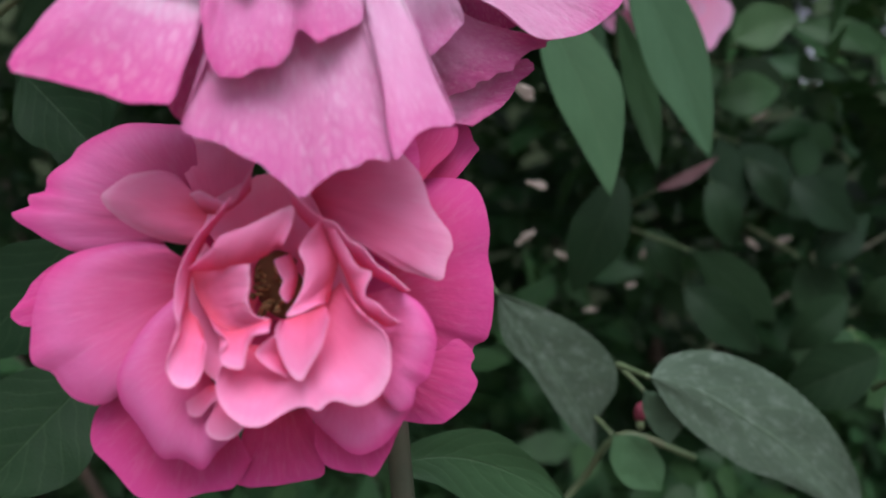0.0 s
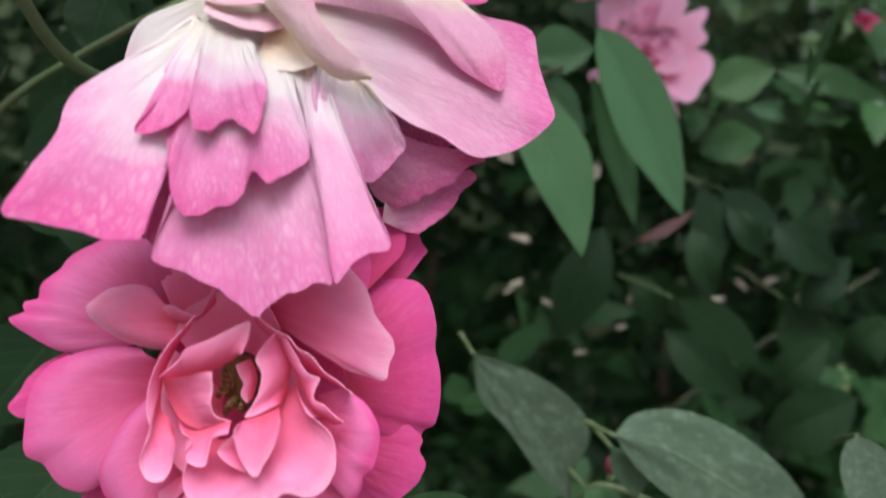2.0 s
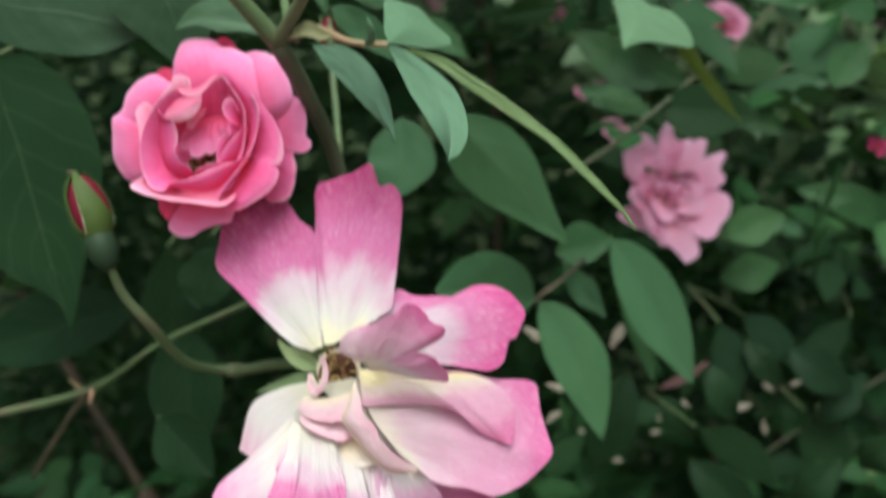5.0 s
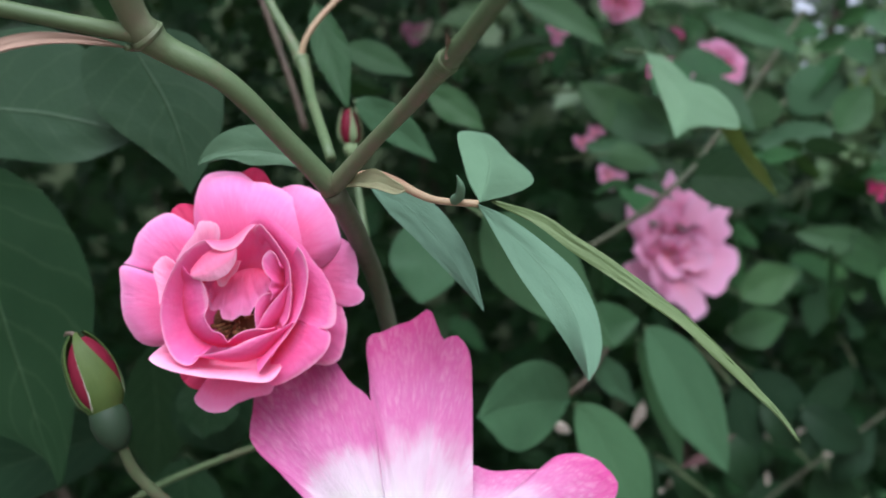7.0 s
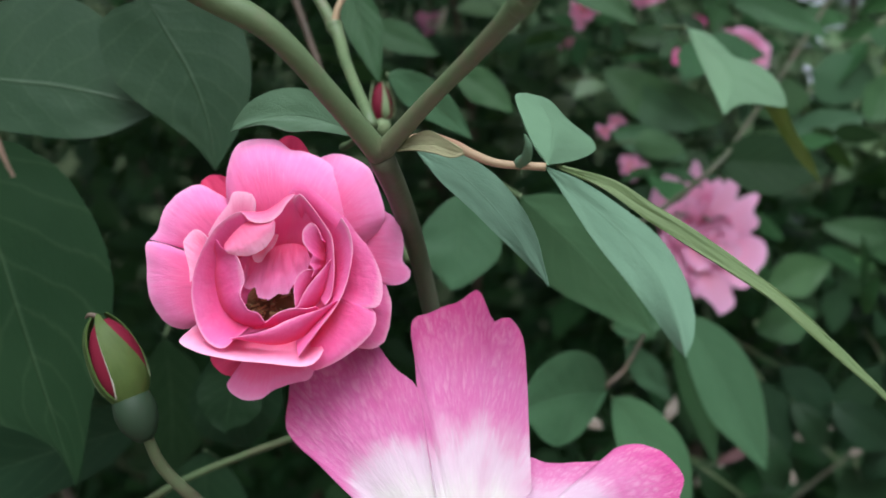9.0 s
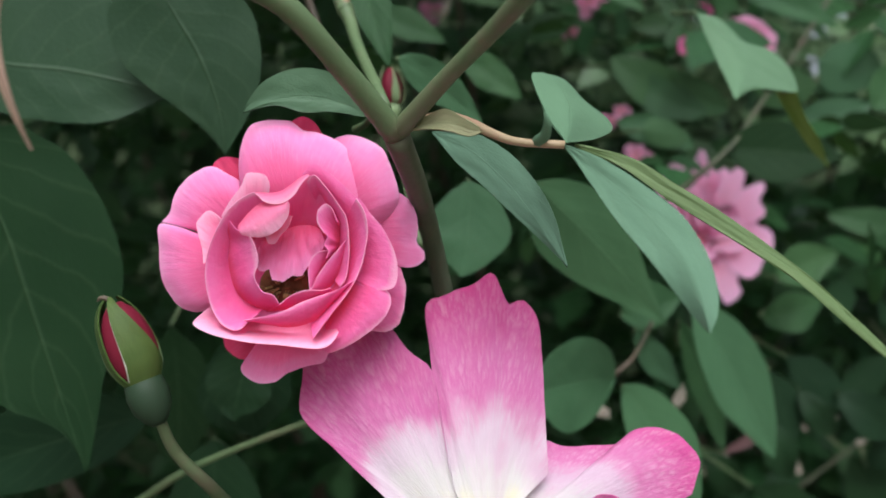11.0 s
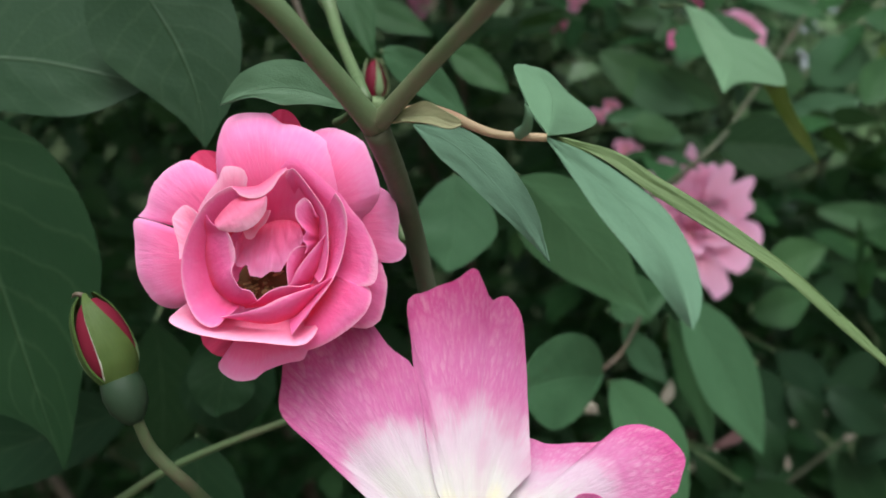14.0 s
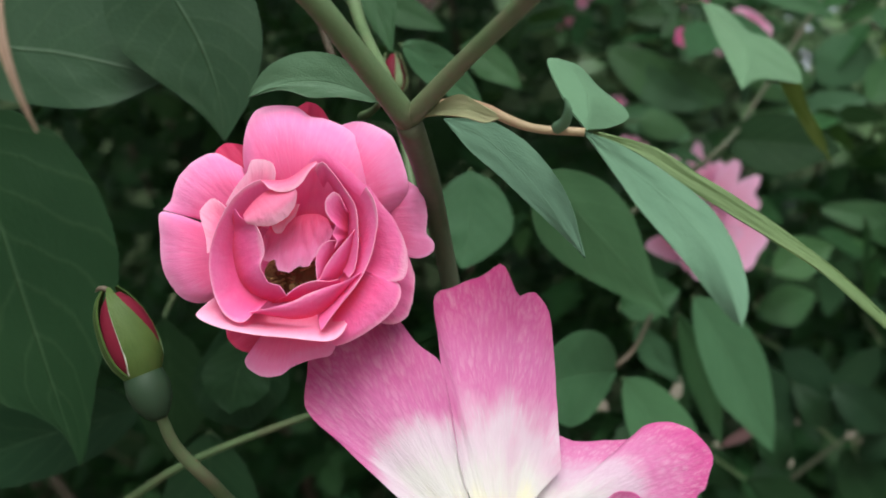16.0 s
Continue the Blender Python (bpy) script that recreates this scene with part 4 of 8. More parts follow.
rim_petal(rose_b, SPENT_MAUVE, [(9.6, -5, 0.2), (16.3, -1, -1.1), (26.1, 5, -2.2), (32.7, 9, -4.5), (41.4, 13, -6.3), (42.5, 12, -11.9), (43.8, 11, -17.3), (44.7, 10, -21.2), (40.7, 8, -25.4), (35.7, 5, -27.8), (31.7, 3, -28.2), (27.2, 0, -25.7), (22.9, -3, -24.3), (20, -5, -22.6)], [(6, -6, -0.1), (6.3, -6, -2.3), (6.8, -6, -4.8), (7.8, -6, -7.9), (9.4, -6, -11), (12, -6, -14.5), (14.5, -6, -17.6)], belly=-1.2, ruffle=0.7, seed=36, crease=0.2, tipped=0.9)
rim_petal(rose_b, CREAM, [(6.9, -7, -7.4), (11.2, -5, -7.3), (16.2, -2.8, -7.6), (21.5, -0.8, -8.6), (25.9, 1, -10.7), (29.2, 2.6, -14.3), (32.9, 4.2, -16.5), (36.2, 5.2, -17.8), (37, 7, -14.6), (36.9, 8.5, -10.8), (35, 8.5, -7.1), (31.7, 7.5, -4.5)], [(6.6, -7, 0.1), (9.8, -6.5, -0.4), (13.9, -4.5, -1), (18.2, -2, -1.6), (22.5, 1, -2.1), (26.1, 3.5, -2.4), (29.8, 5.5, -3.4)], belly=1.0, ruffle=0.4, seed=37, crease=0.2, tipped=0.9)
rim_petal(rose_b, SPENT_MAUVE, [(1.9, -5, 3.9), (3.2, -7, 6.5), (6.3, -9, 8.5), (10.9, -12, 9.8), (15.4, -14, 11.7), (17.2, -15, 13.2), (19.5, -15, 12.9), (21.3, -15, 11.3), (22.2, -15, 9.8), (25, -16, 8.8), (24.3, -14, 7), (21.5, -12, 5.1), (19.1, -11, 4.2), (16.6, -10, 2.2)], [(4.9, -6, 2.2), (6.7, -6, 1.4), (8.9, -6, 0.9), (11.1, -6, 0.7), (13.3, -6, 0.9), (15.1, -6, 1.5)], belly=1.0, ruffle=0.9, ragged=2.5, seed=38, crease=0.2, tipped=0.9)
rim_petal(rose_b, SPENT_BLUSH, [(16.1, -11, 2.3), (19.3, -12, 3.7), (21.8, -12, 2.9), (23.2, -11, 1.3), (24.4, -9, -0.8), (24.3, -7, -2.7), (21.1, -6, -2.6)], [(7.3, -7, 0.9), (9.5, -7, 0.2), (12.1, -7, -0.5), (14.7, -7, -1.2), (17.3, -7, -1.8)], belly=0.8, ruffle=0.5, seed=48, crease=0.2, tipped=0.9)
rim_petal(rose_b, SPENT_LATE, [(-7.5, -7, -9.2), (-11.1, -8.5, -12.2), (-15.9, -11, -16.9), (-21.1, -14, -21.4), (-22, -17, -27.7), (-23.9, -20, -32.4), (-25.7, -23, -37.7), (-22.2, -22, -38.8), (-16.4, -21, -40.4), (-10.1, -20, -41.2), (-9.1, -19, -38.3), (-7.9, -17, -32.8), (-7.1, -15, -26.7), (-6.8, -12, -20.1)], [(-6.3, -6, -9.6), (-5.7, -6, -9.9), (-5.4, -6, -10.5), (-5.1, -6, -11), (-4.7, -6, -11.6), (-4.4, -6, -12.1)], belly=1.2, ruffle=0.8, crease=0.55, ragged=1.5, seed=39, tipped=0.9)
rim_petal(rose_b, SPENT_BLUSH, [(9.9, -11, -21.9), (11.3, -12, -26.7), (13.8, -11, -32), (17.2, -7, -32.9), (19.9, -4, -29.9), (21.8, -2, -27.3), (20.7, -4, -23.6)], [(9.7, -8.5, -14.4), (11.4, -8.5, -15.3), (13.5, -8.5, -17.1), (15.6, -8.5, -18.7), (17.3, -8.5, -19.9)], belly=0.8, ruffle=1.2, crease=0.5, ragged=3, seed=58, tipped=0.9)
rim_petal(rose_b, SPENT_PINK, [(12.7, 7, -14.4), (14.8, 7, -21.2), (18.1, 7, -25.5), (22.2, 7, -27.3), (27.3, 7, -26.3), (32, 7, -23.8), (34.1, 7, -19.6)], [(13.2, 4, -8.4), (15.9, 4, -9.4), (19.1, 4, -10.4), (22.2, 4, -11.6), (24.9, 4, -13.3)], belly=0.8, ruffle=1.0, crease=0.3, seed=96, n=(30, 12))
rim_petal(rose_b, SPENT_PINK, [(-11.3, -11, -26), (-13.1, -11, -32.5), (-13.6, -11, -38.5), (-11.9, -11, -41.5), (-8.8, -11, -42.2), (-6, -11, -39.4), (-5, -11, -32.6)], [(-10, -8, -15.9), (-9.2, -8, -15.8), (-8.1, -8, -15.8), (-6.9, -8, -16)], belly=0.4, ruffle=0.6, seed=97, n=(30, 12))
rim_petal(rose_b, SPENT_BLUSH, [(-6.2, -16, -32.7), (-7.5, -17, -37.1), (-9.5, -17, -43.2), (-4.9, -18, -45.4), (-0.6, -18, -47.6), (3.1, -17, -50.6), (6.4, -18, -48.5), (10.1, -18, -47.5), (13.6, -17, -47), (13.4, -16, -40.9), (12, -15, -34.3), (10.5, -13, -27.3)], [(-4, -7, -11.8), (-1.8, -7, -12.8), (0.9, -7.5, -13.7), (3.6, -8, -14.7), (6.2, -8, -15.3), (8.3, -8, -15.7)], belly=1.4, ruffle=0.8, crease=0.55, ragged=2.5, seed=40, tipped=0.9)
rim_petal(rose_b, SPENT_BLUSH, [(10, -13.5, -25.5), (11.4, -16, -32.2), (12.8, -18, -39.6), (13.9, -18, -46.8), (15.2, -18, -45.1), (17.1, -17, -43.3), (20.5, -14, -42.4), (19.9, -14, -39.8), (17.8, -13, -35.6), (16.3, -12, -31.8), (14.4, -11, -27)], [(6.1, -8.5, -15.3), (7.1, -8.5, -15.5), (8.3, -8.5, -15.9), (9.7, -8.5, -16.4), (11, -8.5, -17.2)], belly=1.2, ruffle=0.5, crease=0.55, ragged=2, seed=41, tipped=0.9)
rim_petal(rose_b, SPENT_LATE, [(-8.2, -14.8, -26.3), (-7.4, -17.8, -31.5), (-6.1, -18.8, -35.9), (-3.3, -19.8, -38.4), (-1.3, -19.8, -37.7), (2.4, -18.8, -35.4), (3.3, -17.8, -32.9), (5.6, -18.8, -34), (7.3, -17.8, -33.1), (9.8, -15.8, -31.4), (10, -14.8, -27.6), (8.4, -12.8, -23.9)], [(-4.6, -8, -11.6), (-2.9, -8, -12.5), (-0.6, -8.5, -13.2), (2.1, -9, -14), (4.6, -9, -14.7), (6.8, -9, -15.5)], belly=1.0, ruffle=1.0, crease=0.55, ragged=4, seed=42, tipped=0.9)
rim_petal(rose_b, SPENT_LATE, [(-9.6, -12.2, -18.2), (-9.2, -14.5, -21.8), (-10.3, -16.5, -24.4), (-11.9, -17.5, -27.2), (-9.9, -17.5, -27.9), (-7.9, -17.5, -27.2), (-6.2, -16.5, -25.6), (-5.2, -15.5, -23.9), (-5.7, -13.5, -20.5)], [(-7.1, -7.5, -9.6), (-6.5, -7.5, -10.1), (-5.7, -8, -10.7), (-5.1, -8, -11.2), (-4.4, -8, -11.7)], belly=0.8, ruffle=0.6, crease=0.55, ragged=4, seed=44, tipped=0.9)
rim_petal(rose_b, SPENT_LATE, [(-4.9, -14.2, -19.9), (-4.5, -18.2, -24.8), (-3.4, -19.2, -27.3), (-1.9, -19.2, -27.6), (0.3, -18.2, -25.9), (2.5, -19.2, -27.2), (4.1, -19.2, -28), (4.6, -18.2, -26.2), (4.7, -15.2, -21), (2.8, -12.2, -17.1)], [(-5.1, -9, -10.7), (-3.5, -9, -11.6), (-1.8, -9, -12.3), (0.1, -9.5, -12.9), (1.8, -9.5, -13.5)], belly=0.8, ruffle=0.9, crease=0.55, ragged=5, seed=43, tipped=0.9)
rim_petal(rose_b, SPENT_WHITE, [(-7.1, -7, -11.5), (-3.5, -7.5, -15.1), (0.9, -8, -16.9), (6.1, -8, -17.9), (10.3, -8, -17.4)], [(-5, -4.5, -6.2), (-2.3, -4.5, -5.8), (0.4, -4.5, -5.5), (3.1, -4.5, -5.4), (5.8, -4.5, -5.2)], belly=0.2, seed=27, n=(24, 9), crease=0.2, tipped=0.9)
rim_petal(rose_b, TAN_BASE, [(2.8, -10, -15), (3.7, -11, -17.5), (6.7, -11.5, -18.4), (10, -11, -17.7), (11.2, -10, -16.1)], [(3.2, -8, -11.6), (4.5, -8, -11.5), (6.3, -8, -11.4), (8, -8, -11.8), (9.7, -8, -12.7)], belly=0.4, seed=59, n=(20, 9), tipped=0.9)
rim_petal(rose_b, SPENT_RUFFLE, [(-5.7, -8, -8.1), (-4.7, -10, -9.9), (-2, -11.5, -11.5), (1.1, -12, -12.6), (4, -12, -13.1), (6.1, -11, -12.4)], [(-5.4, -7, -7), (-3.5, -7, -8.1), (-1.3, -7, -8.9), (1.3, -7, -9.1), (3.5, -7, -8.9), (5.3, -7, -8.2)], belly=0.8, ruffle=0.8, ragged=4, seed=46, n=(30, 10), tipped=0.9)
rim_petal(rose_b, SPENT_RUFFLE, [(-6.3, -8, -7), (-3.8, -10, -8.5), (-0.5, -11.5, -9.3), (2.7, -12, -9.4), (5.2, -11, -8.7)], [(-4.7, -7, -5.1), (-2.6, -7, -5.5), (0.1, -7, -5.6), (2.3, -7, -5.2), (4.5, -7, -4.2)], belly=0.7, ruffle=0.8, ragged=4, seed=45, n=(30, 10), tipped=0.9)
rim_petal(rose_b, SPENT_RUFFLE, [(6, -9, -2.1), (7.5, -12, -5.1), (8.5, -14, -8.1), (10.6, -14.5, -9.6), (11.7, -14.5, -12.7), (14.6, -13.5, -15.7), (18.2, -11, -18.9)], [(5.6, -9, -2.5), (4.9, -11, -5.8), (3.9, -12.5, -9), (6.5, -13, -12.7), (9.7, -13, -16.8), (13.5, -12, -19.6), (17.9, -11, -19.5)], belly=0.9, ruffle=0.6, ragged=3, seed=47, crease=0.2, tipped=0.9)
rim_petal(rose_b, SPENT_RUFFLE, [(-0.7, -6, 2.7), (0.4, -8, 0.1), (0.2, -8.5, -2.2), (-1.8, -8, -4.4)], [(-2.4, -4, 2.7), (-1.3, -6, 0.1), (-1.6, -7, -2.1), (-3.8, -6, -4.4)], belly=0.4, seed=29, n=(16, 6), tipped=0.9)
rim_petal(rose_b, SPENT_RUFFLE, [(-4.3, -6, -0.7), (-4.1, -7.5, -3.1), (-3, -8, -4.5), (-0.9, -8, -4.2)], [(-3.5, -5, -0.8), (-3, -5, -2.1), (-2.3, -5, -3.1), (-1.4, -5, -3.3)], belly=0.4, seed=28, n=(16, 7), tipped=0.9)
rail_petal(rose_b, SPENT_WHITE, [(-5.2, 0, -3), (-12.4, 2, -4.6), (-18.9, 2, -8.1), (-21.6, 1, -17.3)], [(-2, -2, -4.2), (-6.9, -1, -9.5), (-11.7, -1, -14.8), (-15.1, -2, -18.3)], seed=35, crest=(0, 0.03, 0))
rail_petal(rose_b, SPENT_WHITE, [(-3.5, -3, -3.3), (2.4, -6, -8.1), (6, -7, -15.1), (8.8, -4, -24.1)], [(4.9, -4, -1.9), (13.4, -3, -11.9), (17.4, 0, -19.3), (21.4, 6, -28.2)], seed=49, bulge=-0.5, ruffle=0.8)
part("receptacle", dome([(-2.0, 2.0), (-1.2, 4.2), (-0.3, 4.9), (0.3, 4.6), (0.5, 4.0), (0.2, 3.6)], 18, 1.0, Euler((radians(90), 0, 0)).to_matrix().to_4x4(), (0.7, 0, -0.9)), SPENT_RUFFLE, rose_b)
part("stamen_bed", dome([(-1.2, 4.2), (-0.4, 4.0), (0.2, 2.8), (0.0, 1.2), (-0.2, 0.3)], 16, 1.0, Euler((radians(90), 0, 0)).to_matrix().to_4x4(), (0.7, -1, -1.1)), STAMEN_DARK, rose_b)
stamens(rose_b, (0.7, -1, -1.1), 30, 4.4, 1.7, seed=5)
part("hip", dome([(-5, 1.6), (-3, 3.6), (0, 5.0), (2.5, 4.6), (4, 3.0)], 14, 1.0, Euler((radians(90), 0, radians(-20))).to_matrix().to_4x4(), (-3, 7, -0.3)), SEPAL, rose_b)
blade(rose_b, SEPAL, (-2.8, 2, -0.2), (-9.4, 2, 2.4), (-12.3, 1, 6.2), (2, 1.6, 0.8), (2, 1.6, 0.8), teeth=0, name='sepal', seed=1, n=(7, 14))
blade(rose_b, SEPAL, (-3.3, 2, -2.1), (-11, 4, -3.6), (-19.5, 6, -6.1), (1.7, 1.3, 0.7), (1.7, 1.3, 0.7), teeth=0, name='sepal', seed=2, n=(7, 14))
rose_c = thing("rose_bloom", (-0.0205, 0.1080, 1.1938), "wide open full pink rose below the spent one", "rose", "roses of the bush")
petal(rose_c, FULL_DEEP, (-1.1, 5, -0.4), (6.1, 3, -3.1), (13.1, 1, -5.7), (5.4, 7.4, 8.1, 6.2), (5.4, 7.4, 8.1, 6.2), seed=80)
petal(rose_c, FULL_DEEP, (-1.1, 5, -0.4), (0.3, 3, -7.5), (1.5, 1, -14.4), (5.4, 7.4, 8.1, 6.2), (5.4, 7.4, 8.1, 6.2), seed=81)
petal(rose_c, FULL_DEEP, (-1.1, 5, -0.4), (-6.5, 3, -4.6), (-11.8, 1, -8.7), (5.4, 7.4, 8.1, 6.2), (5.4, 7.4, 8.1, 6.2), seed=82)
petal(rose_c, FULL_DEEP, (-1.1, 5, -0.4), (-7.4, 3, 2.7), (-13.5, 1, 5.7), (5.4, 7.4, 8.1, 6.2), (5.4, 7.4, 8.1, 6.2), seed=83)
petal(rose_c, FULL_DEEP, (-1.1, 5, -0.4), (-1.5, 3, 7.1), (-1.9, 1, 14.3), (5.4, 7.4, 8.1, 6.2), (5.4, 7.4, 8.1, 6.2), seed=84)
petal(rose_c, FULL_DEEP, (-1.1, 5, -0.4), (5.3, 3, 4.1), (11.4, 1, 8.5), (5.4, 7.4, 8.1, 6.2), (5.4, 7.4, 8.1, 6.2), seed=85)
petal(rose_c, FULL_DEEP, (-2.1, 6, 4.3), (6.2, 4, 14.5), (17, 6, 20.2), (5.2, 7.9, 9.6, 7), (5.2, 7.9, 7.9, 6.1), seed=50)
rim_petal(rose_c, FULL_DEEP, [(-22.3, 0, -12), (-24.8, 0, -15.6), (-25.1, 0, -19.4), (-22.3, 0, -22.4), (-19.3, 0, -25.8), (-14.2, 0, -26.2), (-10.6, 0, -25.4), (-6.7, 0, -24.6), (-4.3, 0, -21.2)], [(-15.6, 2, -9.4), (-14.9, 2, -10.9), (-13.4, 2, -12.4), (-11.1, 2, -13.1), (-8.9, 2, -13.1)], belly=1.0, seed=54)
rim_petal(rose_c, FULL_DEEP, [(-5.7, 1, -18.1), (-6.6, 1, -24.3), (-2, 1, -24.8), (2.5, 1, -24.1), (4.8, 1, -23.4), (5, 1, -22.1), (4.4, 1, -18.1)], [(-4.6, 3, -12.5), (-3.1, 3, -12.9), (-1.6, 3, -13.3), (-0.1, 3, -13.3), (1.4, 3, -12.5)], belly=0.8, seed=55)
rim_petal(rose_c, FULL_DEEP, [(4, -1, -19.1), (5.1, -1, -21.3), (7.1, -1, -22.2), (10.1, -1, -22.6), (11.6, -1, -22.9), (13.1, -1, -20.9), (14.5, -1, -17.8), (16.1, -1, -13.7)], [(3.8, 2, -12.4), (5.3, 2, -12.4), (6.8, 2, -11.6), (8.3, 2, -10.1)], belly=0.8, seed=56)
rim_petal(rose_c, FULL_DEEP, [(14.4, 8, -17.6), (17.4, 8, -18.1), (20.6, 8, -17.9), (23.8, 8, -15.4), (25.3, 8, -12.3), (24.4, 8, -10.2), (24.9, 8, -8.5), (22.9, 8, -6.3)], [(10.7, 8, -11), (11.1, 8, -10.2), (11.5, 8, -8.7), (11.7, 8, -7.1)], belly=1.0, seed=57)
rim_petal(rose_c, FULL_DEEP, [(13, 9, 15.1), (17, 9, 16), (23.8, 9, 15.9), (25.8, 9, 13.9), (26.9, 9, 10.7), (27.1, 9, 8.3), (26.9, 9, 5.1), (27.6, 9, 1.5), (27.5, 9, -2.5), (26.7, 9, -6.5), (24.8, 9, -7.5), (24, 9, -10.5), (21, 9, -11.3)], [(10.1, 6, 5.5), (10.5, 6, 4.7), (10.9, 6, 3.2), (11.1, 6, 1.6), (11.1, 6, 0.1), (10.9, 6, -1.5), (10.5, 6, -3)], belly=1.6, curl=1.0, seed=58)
rim_petal(rose_c, FULL_PINK, [(-14.6, 3, 17.6), (-13.8, 3, 19.9), (-12.3, 3, 21.8), (-9.2, 3, 22.4), (-6.1, 3, 21.8), (-3.8, 3, 19.9)], [(-10.6, 0, 10.5), (-9.1, 0, 10.5), (-7.6, 0, 10.7), (-6.1, 0, 11)], belly=-0.8, seed=51)
rim_petal(rose_c, FULL_OUTER, [(-12.4, 2, 19.9), (-13.8, 2, 22.4), (-17.7, 2, 22.8), (-22, 2, 22.8), (-25.5, 2, 21.3), (-28.1, 2, 19.7), (-29.3, 2, 18.2), (-32.3, 2, 15.9), (-32.3, 2, 14), (-34.6, 2, 13.2), (-34.3, 2, 12), (-36.9, 2, 10.9), (-34.7, 2, 9), (-31.6, 2, 7.3), (-28.5, 2, 5.9), (-23.1, 2, 5.5)], [(-11.3, 5, 12.2), (-11.5, 5, 11.4), (-11.7, 5, 10.6), (-12.1, 5, 9.8), (-12.5, 5, 9.1), (-12.9, 5, 8.3)], belly=1.6, curl=1.0, seed=59, ruffle=0.5)
rim_petal(rose_c, FULL_DEEP, [(-29.4, 5, 5.6), (-32.6, 5, 3.9), (-34.9, 5, 2), (-36.5, 5, -0.5), (-38.1, 5, -2.9), (-36.2, 5, -4.3), (-33.3, 5, -3.9), (-31, 5, -2.7)], [(-22.7, 6, 2.7), (-22.9, 6, 1.9), (-23, 6, 1.1), (-23.2, 6, 0.3)], belly=0.6, seed=53)
rim_petal(rose_c, FULL_OUTER, [(-14.6, -4.5, 6.9), (-18, -4.5, 7.1), (-21.7, -4.5, 6.7), (-26.8, -4.5, 5.2), (-29.5, -4.5, 2.8), (-30.7, -4.5, 0.2), (-31.5, -4.5, -5.6), (-31.1, -4.5, -8.3), (-28.6, -4.5, -9.4), (-26.5, -4.5, -12.1), (-23.5, -4.5, -13.4), (-21.1, -4.5, -12.8), (-18.6, -4.5, -10.3), (-17.5, -4.5, -7.8)], [(-11.7, -1, 4.5), (-12.1, -1, 3.4), (-12.5, -1, 2.3), (-12.8, -1, 1.2), (-13.1, -1, 0.1), (-13.2, -1, -1.4), (-13.4, -1, -2.9)], belly=2.4, curl=1.4, seed=60)
rim_petal(rose_c, FULL_OUTER, [(-12.2, -7, 0.4), (-14.8, -7, -1.9), (-17.2, -7, -5), (-19.3, -7, -9.3), (-19, -7, -12.4), (-16.4, -7, -16), (-13.8, -7, -19.4), (-11.6, -7, -19.5), (-8.9, -7, -20.7), (-7.3, -7, -18.8), (-5.2, -7, -16.7), (-3.7, -7, -14.6)], [(-9.3, -4, -2.6), (-9.5, -4, -4.1), (-9.6, -4, -5.5), (-9.6, -4, -7), (-9.3, -4, -8.4), (-8.6, -4, -9.9), (-7.8, -4, -11)], belly=2.0, curl=1.2, seed=61)
rim_petal(rose_c, FULL_PINK, [(-10, -9, -11.9), (-9.7, -9, -13.4), (-8.4, -9, -13.7), (-7.1, -9, -12.3), (-6.2, -9, -11.9), (-7.7, -9, -15.2), (-6.2, -9, -16.6), (-3.9, -9, -15.9), (-2.9, -9, -14.6)], [(-7.4, -8, -10.2), (-7, -8, -10.2), (-6.5, -8, -10.2), (-6, -8, -10.3), (-5.3, -8, -10.5), (-4.6, -8, -10.6), (-3.9, -8, -10.9)], belly=0.6, seed=76, n=(30, 9))
rim_petal(rose_c, FULL_OUTER, [(3.3, -6, -13.2), (4.7, -6, -15.1), (6.5, -6, -16.8), (8.7, -6, -18.7), (10.7, -6, -19.1), (13.3, -6, -17.7), (15.6, -6, -15), (17.1, -6, -12.2), (16.9, -6, -9.7)], [(7.4, -4, -9.1), (8.5, -4, -9.1), (9.6, -4, -9.1), (10.7, -4, -9), (11.7, -4, -8.4), (12.5, -4, -7.7)], belly=1.0, curl=0.8, seed=64)
rim_petal(rose_c, FULL_OUTER, [(14.6, -8, 1.6), (17, -8, 0.1), (18.6, -8, -1.6), (19.6, -8, -3.8), (19.6, -8, -6.2), (18.7, -8, -9.2), (17.2, -8, -10.6), (16.5, -8, -12.7), (15.2, -8, -13.5), (13.9, -8, -12.5)], [(10.4, -5, 0.4), (10.8, -5, -1.1), (11.1, -5, -2.5), (11.3, -5, -4), (11.3, -5, -6.1), (11.1, -5, -8.3)], belly=1.6, curl=0.8, seed=63)
rim_petal(rose_c, FULL_PINK, [(14.7, -6, 19), (17.6, -6, 15.4), (19.2, -6, 11.1), (21.2, -6, 8.4), (21.7, -6, 6.3), (20.9, -6, 4.8), (20.4, -6, 2.5), (17.6, -6, 3), (14.8, -6, 4), (12.6, -6, 5.4), (10.5, -6, 7.9)], [(0.6, -3, 14.9), (1.3, -3, 14), (2.1, -3, 13), (2.8, -3, 12.1), (3.6, -3, 11.4), (4.3, -3, 10.6)], belly=1.8, curl=0.6, seed=62)
